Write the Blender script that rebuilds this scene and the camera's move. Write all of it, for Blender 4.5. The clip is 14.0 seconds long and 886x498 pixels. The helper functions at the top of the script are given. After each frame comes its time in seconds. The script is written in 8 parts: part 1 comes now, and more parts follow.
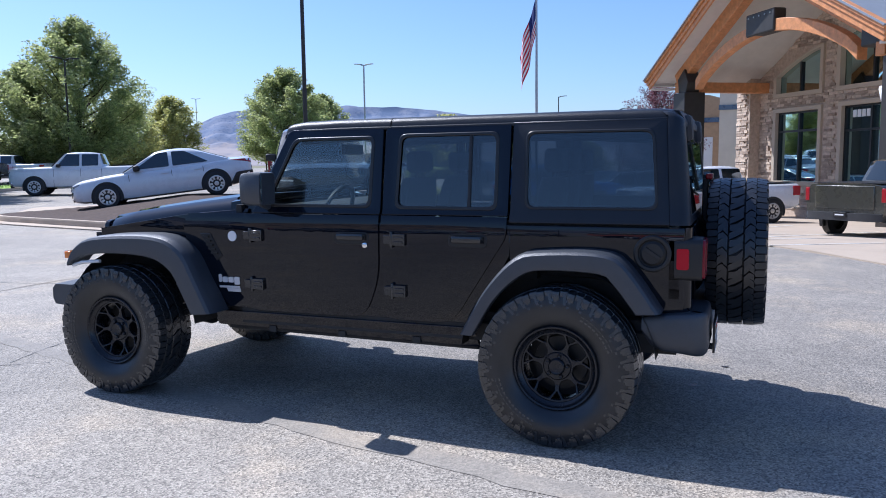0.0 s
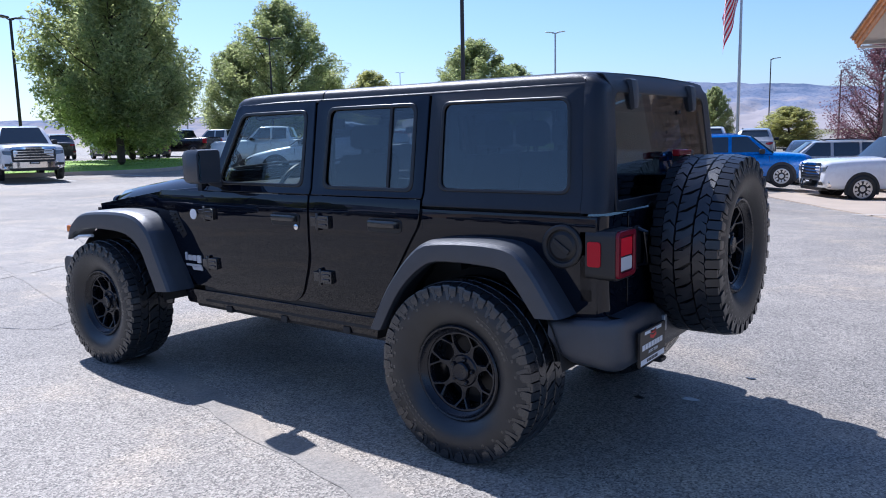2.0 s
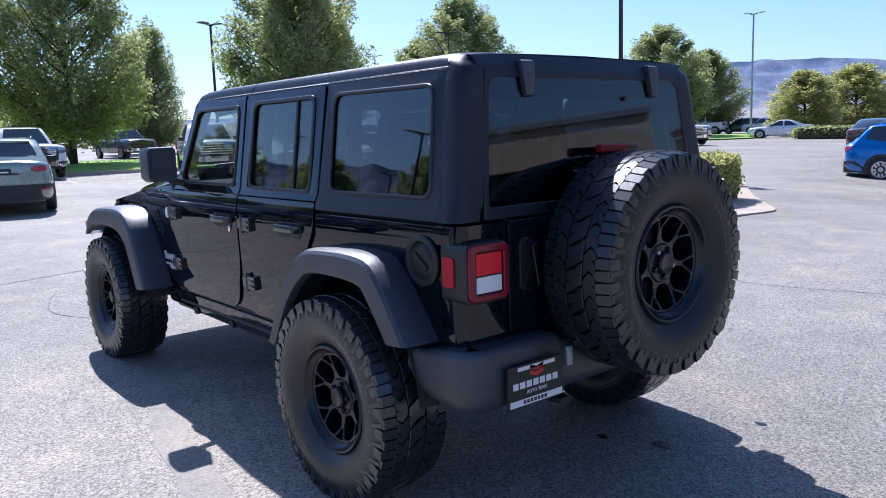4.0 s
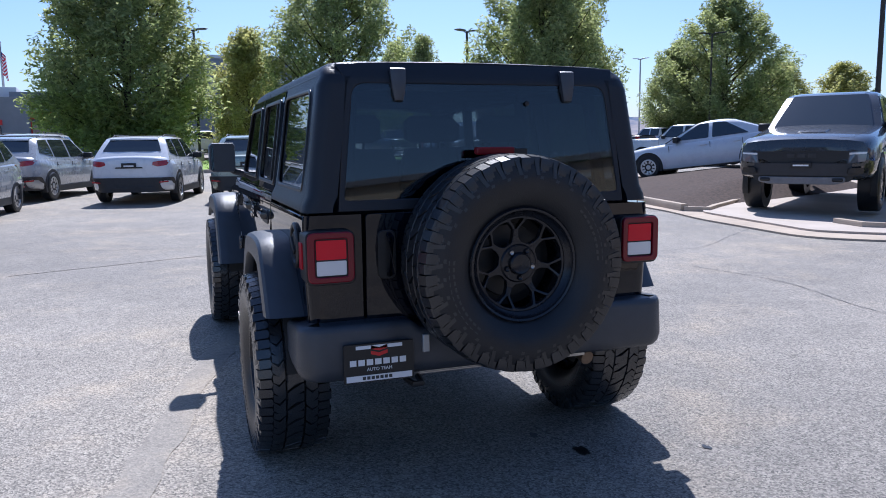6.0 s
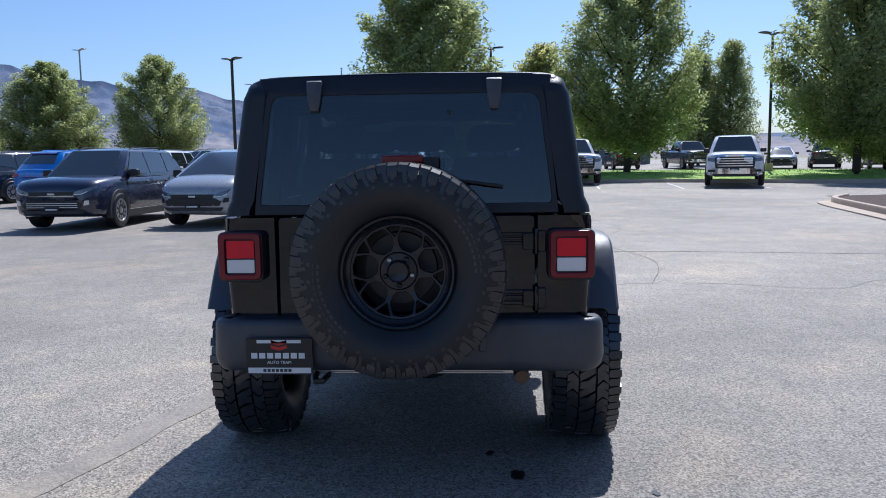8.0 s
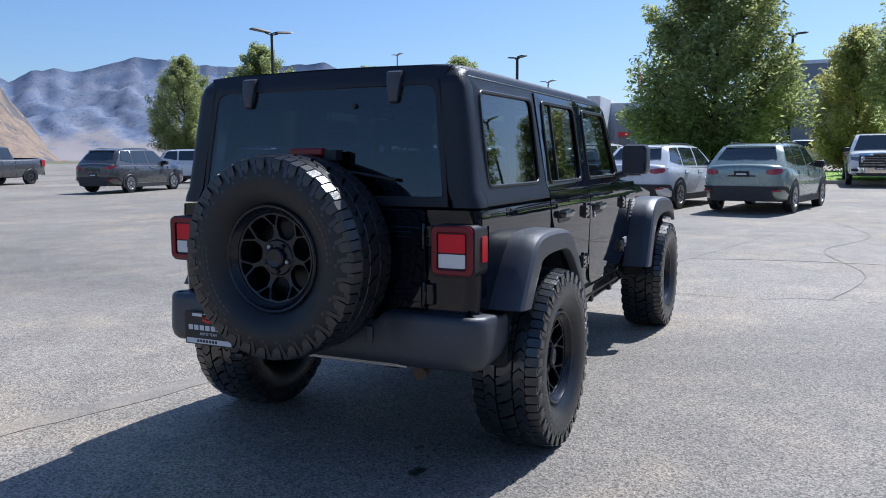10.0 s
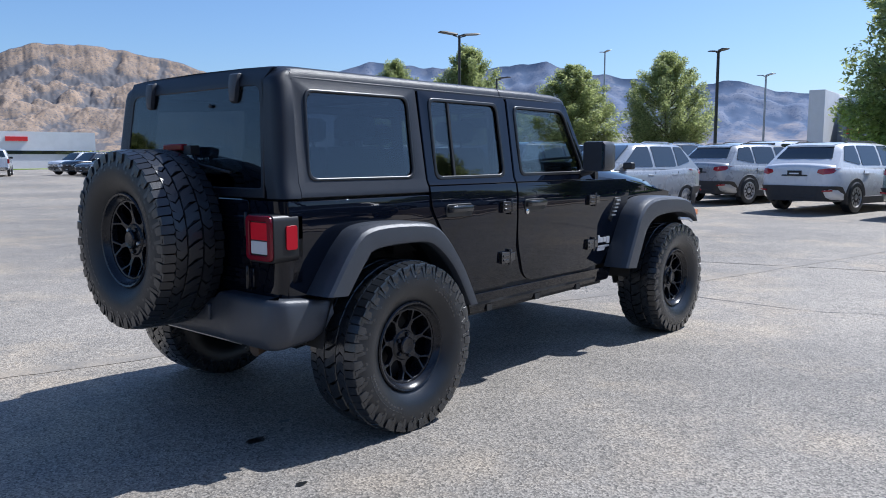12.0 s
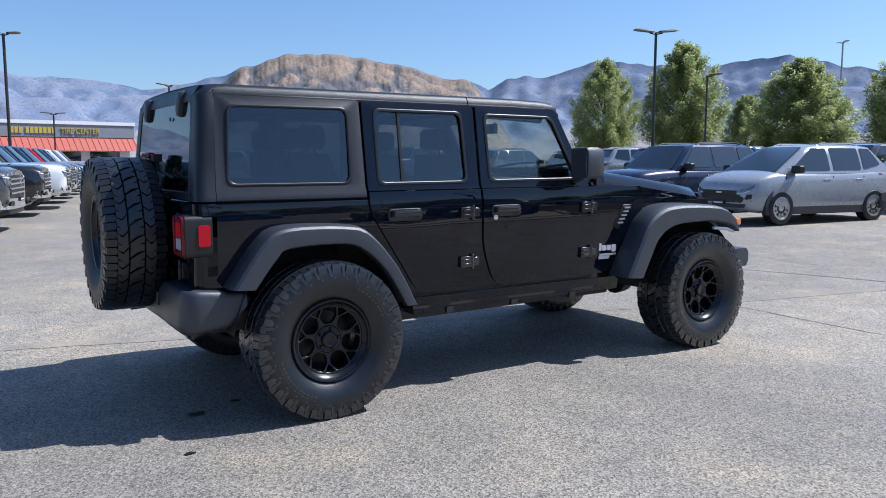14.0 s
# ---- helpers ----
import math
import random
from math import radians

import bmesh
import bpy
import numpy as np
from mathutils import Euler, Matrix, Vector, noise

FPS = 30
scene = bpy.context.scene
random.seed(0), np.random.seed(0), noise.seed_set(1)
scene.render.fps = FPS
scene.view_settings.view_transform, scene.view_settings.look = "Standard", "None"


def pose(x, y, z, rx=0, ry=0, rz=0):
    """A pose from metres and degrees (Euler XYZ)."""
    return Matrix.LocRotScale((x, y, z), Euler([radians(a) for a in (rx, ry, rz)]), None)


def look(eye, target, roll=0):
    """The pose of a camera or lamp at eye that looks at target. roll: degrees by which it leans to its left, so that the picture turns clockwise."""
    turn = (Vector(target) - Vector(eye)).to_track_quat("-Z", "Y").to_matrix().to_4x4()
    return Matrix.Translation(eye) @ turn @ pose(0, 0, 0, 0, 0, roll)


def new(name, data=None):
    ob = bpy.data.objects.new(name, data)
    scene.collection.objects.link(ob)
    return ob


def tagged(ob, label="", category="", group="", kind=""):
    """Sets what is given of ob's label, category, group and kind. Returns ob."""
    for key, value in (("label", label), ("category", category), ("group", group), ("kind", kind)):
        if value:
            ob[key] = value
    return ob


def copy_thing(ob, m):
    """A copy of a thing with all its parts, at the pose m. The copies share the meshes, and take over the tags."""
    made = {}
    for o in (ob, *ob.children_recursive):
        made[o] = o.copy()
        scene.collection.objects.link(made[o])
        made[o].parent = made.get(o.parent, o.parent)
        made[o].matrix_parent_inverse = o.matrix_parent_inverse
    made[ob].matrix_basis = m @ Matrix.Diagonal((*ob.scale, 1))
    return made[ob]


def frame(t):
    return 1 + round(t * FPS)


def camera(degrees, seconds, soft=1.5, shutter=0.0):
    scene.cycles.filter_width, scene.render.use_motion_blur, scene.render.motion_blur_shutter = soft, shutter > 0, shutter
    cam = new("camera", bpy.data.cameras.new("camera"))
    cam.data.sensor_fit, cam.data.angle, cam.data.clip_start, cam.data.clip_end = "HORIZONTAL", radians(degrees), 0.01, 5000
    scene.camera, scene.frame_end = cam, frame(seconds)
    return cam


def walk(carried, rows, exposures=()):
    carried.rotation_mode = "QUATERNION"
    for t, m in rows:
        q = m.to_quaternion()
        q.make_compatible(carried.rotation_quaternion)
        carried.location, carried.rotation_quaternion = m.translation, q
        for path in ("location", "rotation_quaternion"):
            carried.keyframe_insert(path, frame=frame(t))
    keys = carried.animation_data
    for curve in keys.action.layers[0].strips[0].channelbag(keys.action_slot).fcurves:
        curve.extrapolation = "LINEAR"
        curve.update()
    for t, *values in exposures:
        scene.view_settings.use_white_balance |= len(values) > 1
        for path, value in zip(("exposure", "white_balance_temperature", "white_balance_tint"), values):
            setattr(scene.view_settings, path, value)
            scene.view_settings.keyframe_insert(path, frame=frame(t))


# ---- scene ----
PATH = [
    (0, (2.443, -4.878, 1.507), (1.709, -3.03, 1.288), -0.7),
    (0.5, (2.785, -4.623, 1.519), (1.914, -2.837, 1.287), -0.8),
    (1, (3.105, -4.377, 1.551), (2.117, -2.658, 1.285), -1.1),
    (1.5, (3.338, -4.086, 1.522), (2.247, -2.433, 1.249), -1.1),
    (2, (3.542, -3.769, 1.51), (2.362, -2.179, 1.225), -1.2),
    (2.2, (3.625, -3.615, 1.511), (2.406, -2.056, 1.221), -1.3),
    (4.3, (4.333, -2.374, 1.475), (2.748, -1.189, 1.188), -1.4),
    (4.5, (4.442, -2.285, 1.456), (2.821, -1.149, 1.172), -1.0),
    (5, (4.711, -2.007, 1.453), (2.998, -1.013, 1.171), -1.0),
    (5.5, (4.967, -1.667, 1.458), (3.171, -0.831, 1.182), -0.8),
    (6, (5.205, -1.309, 1.445), (3.34, -0.639, 1.176), -0.7),
    (6.5, (5.328, -0.909, 1.429), (3.406, -0.417, 1.172), -0.7),
    (7, (5.45, -0.501, 1.416), (3.488, -0.197, 1.17), -0.6),
    (7.5, (5.501, -0.088, 1.406), (3.517, 0.013, 1.172), -0.7),
    (8, (5.479, 0.342, 1.406), (3.495, 0.234, 1.179), -0.8),
    (8.5, (5.453, 0.778, 1.398), (3.492, 0.458, 1.173), -0.9),
    (9, (5.326, 1.192, 1.388), (3.409, 0.671, 1.163), -0.7),
    (9.2, (5.275, 1.353, 1.388), (3.379, 0.756, 1.161), -0.7),
    (11.3, (4.562, 3.037, 1.356), (2.951, 1.874, 1.127), -0.1),
    (11.5, (4.457, 3.182, 1.367), (2.878, 1.976, 1.138), -0.3),
    (12, (4.256, 3.56, 1.353), (2.762, 2.249, 1.123), -0.1),
    (12.5, (4.029, 3.872, 1.355), (2.635, 2.457, 1.124), 0.0),
    (13, (3.764, 4.176, 1.374), (2.479, 2.661, 1.146), -0.0),
    (13.5, (3.51, 4.478, 1.379), (2.332, 2.877, 1.152), -0.0),
    (14, (3.207, 4.698, 1.388), (2.136, 3.024, 1.16), 0.0),
]
cam = camera(59.3, 14.0, soft=0.97)
walk(cam, [(t, look(eye, target, roll)) for t, eye, target, roll in PATH], exposures=[(0.0, 0.51, 5150, 15), (4.5, 0.61, 5120, 18), (6.0, 0.36, 5200, 16), (8.0, 0.19, 5260, 13), (14.0, 0.43, 5330, 11)])

# ---- daylight ----
SUN_EL, SUN_AZ = radians(52.0), radians(162.2)
world = bpy.data.worlds.new("sky")
scene.world = world
world.use_nodes = True
_sky = world.node_tree.nodes.new("ShaderNodeTexSky")
_sky.sky_type = "NISHITA"
_sky.sun_disc = False
_sky.sun_elevation = SUN_EL
_sky.sun_rotation = radians(90) - SUN_AZ
_sky.air_density, _sky.dust_density, _sky.ozone_density = 1.0, 0.85, 3.6
world.node_tree.links.new(_sky.outputs[0], world.node_tree.nodes["Background"].inputs[0])
world.node_tree.nodes["Background"].inputs[1].default_value = 0.095
_sd = bpy.data.lights.new("sun", "SUN")
_sd.energy, _sd.angle, _sd.color = 5.0, radians(0.53), (1.0, 0.90, 0.755)
sun_lamp = new("sun", _sd)
_sv = Vector((math.cos(SUN_EL) * math.cos(SUN_AZ), math.cos(SUN_EL) * math.sin(SUN_AZ), math.sin(SUN_EL)))
sun_lamp.matrix_world = look(_sv * 100, (0, 0, 0))


# ---- materials ----
def mat(name, color, rough=0.5, metal=0.0, coat=0.0, vary=0.0, scale=8.0, bump=0.0, bscale=60.0, spec=0.5, rvary=0.0):
    m = bpy.data.materials.new(name)
    m.use_nodes = True
    nt = m.node_tree
    b = nt.nodes["Principled BSDF"]
    b.inputs["Base Color"].default_value = (*color, 1)
    b.inputs["Roughness"].default_value = rough
    b.inputs["Metallic"].default_value = metal
    b.inputs["Specular IOR Level"].default_value = spec
    if coat:
        b.inputs["Coat Weight"].default_value = coat
        b.inputs["Coat Roughness"].default_value = 0.03
    tc = nt.nodes.new("ShaderNodeTexCoord")
    if vary or rvary:
        n = nt.nodes.new("ShaderNodeTexNoise")
        n.inputs["Scale"].default_value = scale
        n.inputs["Detail"].default_value = 8
        n.inputs["Roughness"].default_value = 0.65
        nt.links.new(tc.outputs["Object"], n.inputs["Vector"])
        if vary:
            r = nt.nodes.new("ShaderNodeValToRGB")
            r.color_ramp.elements[0].position, r.color_ramp.elements[1].position = 0.3, 0.7
            r.color_ramp.elements[0].color = (*[c * (1 - vary) for c in color], 1)
            r.color_ramp.elements[1].color = (*[min(1, c * (1 + vary)) for c in color], 1)
            nt.links.new(n.outputs["Fac"], r.inputs[0])
            nt.links.new(r.outputs[0], b.inputs["Base Color"])
        if rvary:
            mr = nt.nodes.new("ShaderNodeMapRange")
            mr.inputs[1].default_value, mr.inputs[2].default_value = 0.3, 0.7
            mr.inputs[3].default_value, mr.inputs[4].default_value = max(0.01, rough - rvary), min(1, rough + rvary)
            nt.links.new(n.outputs["Fac"], mr.inputs[0])
            nt.links.new(mr.outputs[0], b.inputs["Roughness"])
    if bump:
        n2 = nt.nodes.new("ShaderNodeTexNoise")
        n2.inputs["Scale"].default_value = bscale
        n2.inputs["Detail"].default_value = 4
        bp = nt.nodes.new("ShaderNodeBump")
        bp.inputs["Strength"].default_value = bump
        bp.inputs["Distance"].default_value = 0.01
        nt.links.new(tc.outputs["Object"], n2.inputs["Vector"])
        nt.links.new(n2.outputs["Fac"], bp.inputs["Height"])
        nt.links.new(bp.outputs[0], b.inputs["Normal"])
    return m


def stone_mat(name, c0, c1, c2):
    """Split stone, each piece with its own tone."""
    m = mat(name, c1, 0.9, vary=0.25, scale=7, bump=0.6, bscale=14)
    nt = m.node_tree
    b = nt.nodes["Principled BSDF"]
    old = b.inputs["Base Color"].links[0].from_socket
    oi, ge = nt.nodes.new("ShaderNodeObjectInfo"), nt.nodes.new("ShaderNodeNewGeometry")
    ad = nt.nodes.new("ShaderNodeMath")
    ad.operation = "ADD"
    nt.links.new(oi.outputs["Random"], ad.inputs[0])
    nt.links.new(ge.outputs["Random Per Island"], ad.inputs[1])
    fr = nt.nodes.new("ShaderNodeMath")
    fr.operation = "FRACT"
    nt.links.new(ad.outputs[0], fr.inputs[0])
    r = nt.nodes.new("ShaderNodeValToRGB")
    e = r.color_ramp.elements
    e[0].color, e[1].color = (*[v / c1[1] for v in c0], 1), (*[v / c1[1] for v in c2], 1)
    nt.links.new(fr.outputs[0], r.inputs[0])
    x = nt.nodes.new("ShaderNodeMix")
    x.data_type, x.blend_type = "RGBA", "MULTIPLY"
    x.inputs["Factor"].default_value = 1.0
    nt.links.new(old, x.inputs["A"])
    nt.links.new(r.outputs[0], x.inputs["B"])
    nt.links.new(x.outputs["Result"], b.inputs["Base Color"])
    return m


def glass_mat(name, tint, gloss0=0.05):
    """Tinted pane: clear tint, with a Fresnel gloss on it."""
    m = bpy.data.materials.new(name)
    m.use_nodes = True
    nt = m.node_tree
    nt.nodes.remove(nt.nodes["Principled BSDF"])
    tr = nt.nodes.new("ShaderNodeBsdfTransparent")
    tr.inputs[0].default_value = (*tint, 1)
    gl = nt.nodes.new("ShaderNodeBsdfGlossy")
    gl.inputs["Roughness"].default_value = 0.015
    # gloss rises from gloss0, seen square on, to 1 at a grazing angle
    lw = nt.nodes.new("ShaderNodeLayerWeight")
    lw.inputs[0].default_value = 0.5
    pw = nt.nodes.new("ShaderNodeMath")
    pw.operation = "POWER"
    nt.links.new(lw.outputs["Facing"], pw.inputs[0])
    pw.inputs[1].default_value = 4.5
    fr = nt.nodes.new("ShaderNodeMapRange")
    nt.links.new(pw.outputs[0], fr.inputs[0])
    fr.inputs[3].default_value = gloss0
    mx = nt.nodes.new("ShaderNodeMixShader")
    nt.links.new(fr.outputs[0], mx.inputs[0])
    nt.links.new(tr.outputs[0], mx.inputs[1])
    nt.links.new(gl.outputs[0], mx.inputs[2])
    nt.links.new(mx.outputs[0], nt.nodes["Material Output"].inputs[0])
    return m


M = {}
M["paint"] = mat("black_paint", (0.0030, 0.0044, 0.0095), 0.16, coat=1.0, rvary=0.03, scale=3, bump=0.11, bscale=2.6, spec=0.0)
M["paint"].node_tree.nodes["Principled BSDF"].inputs["Coat IOR"].default_value = 1.46
M["paint"].node_tree.nodes["Principled BSDF"].inputs["Coat Roughness"].default_value = 0.012
M["paint"].node_tree.links.new(M["paint"].node_tree.nodes["Principled BSDF"].inputs["Normal"].links[0].from_socket, M["paint"].node_tree.nodes["Principled BSDF"].inputs["Coat Normal"])
M["plastic"] = mat("moulded_plastic", (0.031, 0.037, 0.049), 0.42, vary=0.12, scale=14, bump=0.2, bscale=420, spec=0.75)
M["hardtop"] = mat("hardtop_grain", (0.011, 0.0135, 0.020), 0.38, vary=0.10, scale=9, bump=0.18, bscale=500, spec=0.40)
M["trim"] = mat("dark_trim", (0.012, 0.012, 0.013), 0.45, vary=0.15, scale=20)
M["under"] = mat("underbody", (0.02, 0.02, 0.02), 0.7, vary=0.35, scale=12)
M["rubber"] = mat("tyre_rubber", (0.0080, 0.0098, 0.0132), 0.44, vary=0.25, scale=10, bump=0.15, bscale=180, spec=0.45)
M["rim"] = mat("satin_black_rim", (0.0105, 0.012, 0.017), 0.25, metal=0.2, rvary=0.06, scale=20)
M["handle"] = mat("glossy_black_handle", (0.014, 0.015, 0.017), 0.2, spec=0.5, coat=0.6)
M["gloss"] = mat("glossy_window_seal", (0.012, 0.012, 0.013), 0.34, spec=0.5)
M["tread"] = mat("scuffed_tread", (0.0125, 0.0140, 0.0175), 0.32, vary=0.3, scale=14, bump=0.12, bscale=160, spec=0.7)
# road-wheel rubber and tread, slightly lighter and glossier than the spare's
M["roadrubber"] = mat("road_tyre_rubber", (0.0100, 0.0122, 0.0160), 0.33, vary=0.35, scale=7, bump=0.15, bscale=180, spec=0.6)
M["roadtread"] = mat("road_tread", (0.0180, 0.0205, 0.0245), 0.25, vary=0.35, scale=14, bump=0.10, bscale=160, spec=0.9)
M["steel"] = mat("bare_steel", (0.45, 0.44, 0.42), 0.35, metal=1.0, rvary=0.1, scale=25)
M["exhaust"] = mat("heat_stained_steel", (0.16, 0.12, 0.09), 0.45, metal=0.8, vary=0.3, scale=20)
M["chrome"] = mat("chrome", (0.8, 0.8, 0.8), 0.08, metal=1.0)
M["silver"] = mat("silver_badge", (0.65, 0.66, 0.68), 0.3, metal=0.8)
M["badge"] = mat("pale_silver_badge", (0.62, 0.63, 0.65), 0.35, metal=0.15)
M["whitebar"] = mat("white_print", (0.8, 0.8, 0.8), 0.5)
M["redbar"] = mat("red_print", (0.6, 0.02, 0.02), 0.45)
M["redlens"] = mat("red_lens", (0.72, 0.014, 0.030), 0.25, spec=0.25)
M["stoplens"] = mat("dark_stop_lens", (0.22, 0.006, 0.012), 0.2, spec=0.4)
M["redframe"] = mat("dark_red_lens", (0.17, 0.004, 0.016), 0.22, spec=0.3, coat=0.2)
M["redside"] = mat("dark_red_side_lens", (0.45, 0.006, 0.018), 0.3, spec=0.25)
M["whitelens"] = mat("white_lens", (0.72, 0.72, 0.72), 0.15, coat=1.0)
M["amber"] = mat("amber_lens", (0.75, 0.2, 0.02), 0.15, coat=1.0)
M["glass"] = glass_mat("privacy_glass", (0.44, 0.49, 0.53), 0.095)
M["rearglass"] = glass_mat("tailgate_glass", (0.35, 0.41, 0.47), 0.065)
M["mirror"] = mat("mirror_glass", (0.30, 0.32, 0.34), 0.03, metal=1.0)
M["clear"] = glass_mat("front_glass", (0.84, 0.88, 0.87), 0.06)
M["carglass"] = mat("dark_car_glass", (0.014, 0.020, 0.022), 0.03, spec=0.9)
M["carglass"].node_tree.nodes["Principled BSDF"].inputs["IOR"].default_value = 1.65
M["seat"] = mat("seat_cloth", (0.03, 0.03, 0.032), 0.85, vary=0.2, scale=60)
M["steelpole"] = mat("bronze_pole", (0.03, 0.026, 0.022), 0.5, vary=0.2, scale=5)
M["greypole"] = mat("galvanised_pole", (0.42, 0.43, 0.44), 0.45, metal=0.5, vary=0.12, scale=5)
M["concrete"] = mat("concrete", (0.46, 0.375, 0.285), 0.85, vary=0.16, scale=1.6, bump=0.3, bscale=30)
M["mulch"] = mat("bark_mulch", (0.060, 0.038, 0.028), 0.95, vary=0.6, scale=14, bump=1.0, bscale=18)
M["grass"] = mat("lawn", (0.26, 0.40, 0.06), 0.9, vary=0.35, scale=2.5, bump=0.8, bscale=40)
M["bark"] = mat("bark", (0.06, 0.045, 0.035), 0.9, vary=0.3, scale=9, bump=0.6, bscale=30)
M["seal"] = mat("joint_seal", (0.055, 0.053, 0.050), 0.6, vary=0.3, scale=3)
M["stain"] = mat("oil_stain", (0.012, 0.012, 0.012), 0.35, vary=0.3, scale=30)
M["line"] = mat("worn_line_paint", (0.55, 0.54, 0.5), 0.8, vary=0.35, scale=4)


def asphalt_mat(name="old_asphalt", gain=1.0, grit=0.84):
    m = bpy.data.materials.new(name)
    m.use_nodes = True
    nt = m.node_tree
    b = nt.nodes["Principled BSDF"]
    b.inputs["Roughness"].default_value = 0.74
    b.inputs["Specular IOR Level"].default_value = 0.42
    tc = nt.nodes.new("ShaderNodeTexCoord")

    def noise_tex(scale, detail=6, rough=0.6):
        n = nt.nodes.new("ShaderNodeTexNoise")
        n.inputs["Scale"].default_value = scale
        n.inputs["Detail"].default_value = detail
        n.inputs["Roughness"].default_value = rough
        nt.links.new(tc.outputs["Object"], n.inputs["Vector"])
        return n

    def ramp(src, p0, c0, p1, c1):
        r = nt.nodes.new("ShaderNodeValToRGB")
        e = r.color_ramp.elements
        e[0].position, e[1].position = p0, p1
        e[0].color, e[1].color = (*c0, 1), (*c1, 1)
        nt.links.new(src, r.inputs[0])
        return r

    def mix(a, bb, mode, fac):
        x = nt.nodes.new("ShaderNodeMix")
        x.data_type, x.blend_type = "RGBA", mode
        x.inputs["Factor"].default_value = fac
        nt.links.new(a, x.inputs["A"])
        nt.links.new(bb, x.inputs["B"])
        return x
    big = ramp(noise_tex(0.22, 8, 0.62).outputs["Fac"], 0.3, (0.205, 0.187, 0.161), 0.72, (0.295, 0.268, 0.229))
    mid = ramp(noise_tex(2.2, 8, 0.7).outputs["Fac"], 0.3, (0.86, 0.86, 0.86), 0.7, (1.12, 1.11, 1.10))
    vor = nt.nodes.new("ShaderNodeTexVoronoi")
    vor.inputs["Scale"].default_value = 112
    nt.links.new(tc.outputs["Object"], vor.inputs["Vector"])
    stones = ramp(vor.outputs["Color"], 0.1, (0.32, 0.32, 0.325), 0.9, (2.0, 1.98, 1.945))
    fine = ramp(noise_tex(340, 2).outputs["Fac"], 0.3, (0.7, 0.7, 0.7), 0.7, (1.3, 1.3, 1.3))
    for el in big.color_ramp.elements:
        el.color = (*[v * gain for v in el.color[:3]], 1)
    c = mix(big.outputs[0], mid.outputs[0], "MULTIPLY", 1.0)
    c = mix(c.outputs["Result"], stones.outputs[0], "MULTIPLY", grit)
    c = mix(c.outputs["Result"], fine.outputs[0], "MULTIPLY", min(1.0, grit + 0.1))
    # dry tan silt lies in patches, and traffic has darkened others
    silt = ramp(noise_tex(0.55, 9, 0.68).outputs["Fac"], 0.50, (1, 1, 1), 0.68, (1.26, 1.17, 1.03))
    worn = ramp(noise_tex(0.16, 7, 0.6).outputs["Fac"], 0.40, (0.80, 0.81, 0.83), 0.56, (1.0, 1.0, 1.0))
    c = mix(c.outputs["Result"], silt.outputs[0], "MULTIPLY", 1.0)
    c = mix(c.outputs["Result"], worn.outputs[0], "MULTIPLY", 1.0)
    # the lot gives way to dry fields far out
    geo = nt.nodes.new("ShaderNodeNewGeometry")
    ln = nt.nodes.new("ShaderNodeVectorMath")
    ln.operation = "LENGTH"
    nt.links.new(geo.outputs["Position"], ln.inputs[0])
    mr = nt.nodes.new("ShaderNodeMapRange")
    mr.inputs[1].default_value, mr.inputs[2].default_value = 170, 230
    nt.links.new(ln.outputs["Value"], mr.inputs[0])
    field = ramp(noise_tex(0.012, 8).outputs["Fac"], 0.35, (0.09, 0.10, 0.04), 0.65, (0.26, 0.21, 0.11))
    x = nt.nodes.new("ShaderNodeMix")
    x.data_type = "RGBA"
    nt.links.new(mr.outputs[0], x.inputs["Factor"])
    nt.links.new(c.outputs["Result"], x.inputs["A"])
    nt.links.new(field.outputs[0], x.inputs["B"])
    nt.links.new(x.outputs["Result"], b.inputs["Base Color"])
    bp = nt.nodes.new("ShaderNodeBump")
    bp.inputs["Strength"].default_value = 0.6 * grit
    bp.inputs["Distance"].default_value = 0.006
    nt.links.new(vor.outputs["Distance"], bp.inputs["Height"])
    bp2 = nt.nodes.new("ShaderNodeBump")
    bp2.inputs["Strength"].default_value = 0.4
    bp2.inputs["Distance"].default_value = 0.01
    nt.links.new(noise_tex(28, 6).outputs["Fac"], bp2.inputs["Height"])
    nt.links.new(bp.outputs[0], bp2.inputs["Normal"])
    nt.links.new(bp2.outputs[0], b.inputs["Normal"])
    return m


M["asphalt"] = asphalt_mat()
M["seam"] = asphalt_mat("worn_joint", 1.0, 0.32)


# ---- mesh helpers ----
def finish(bm, angle=35):
    bmesh.ops.recalc_face_normals(bm, faces=bm.faces[:])
    me = bpy.data.meshes.new("mesh")
    bm.to_mesh(me)
    bm.free()
    for p in me.polygons:
        p.use_smooth = True
    me.set_sharp_from_angle(angle=radians(angle))
    return me


RECOLOURED = {}


def part(name, bm, material, parent=None, label="", m=None, bevel=0.0, angle=35, kind=""):
    me = bm if isinstance(bm, bpy.types.Mesh) else finish(bm, angle)
    if material is not None:
        if not me.materials:
            me.materials.append(material)
        elif me.materials[0] != material:
            key = (me.name, material.name)
            if key not in RECOLOURED:
                RECOLOURED[key] = me.copy()
                RECOLOURED[key].materials[0] = material
            me = RECOLOURED[key]
    ob = new(name, me)
    if parent is not None:
        ob.parent = parent
    if m is not None:
        ob.matrix_basis = m
    if bevel:
        md = ob.modifiers.new("Bevel", "BEVEL")
        md.width, md.segments, md.limit_method, md.angle_limit = bevel, 2, "ANGLE", radians(40)
        md.harden_normals = False
    if label:
        ob["label"] = label
    if kind:
        ob["kind"] = kind
    return ob


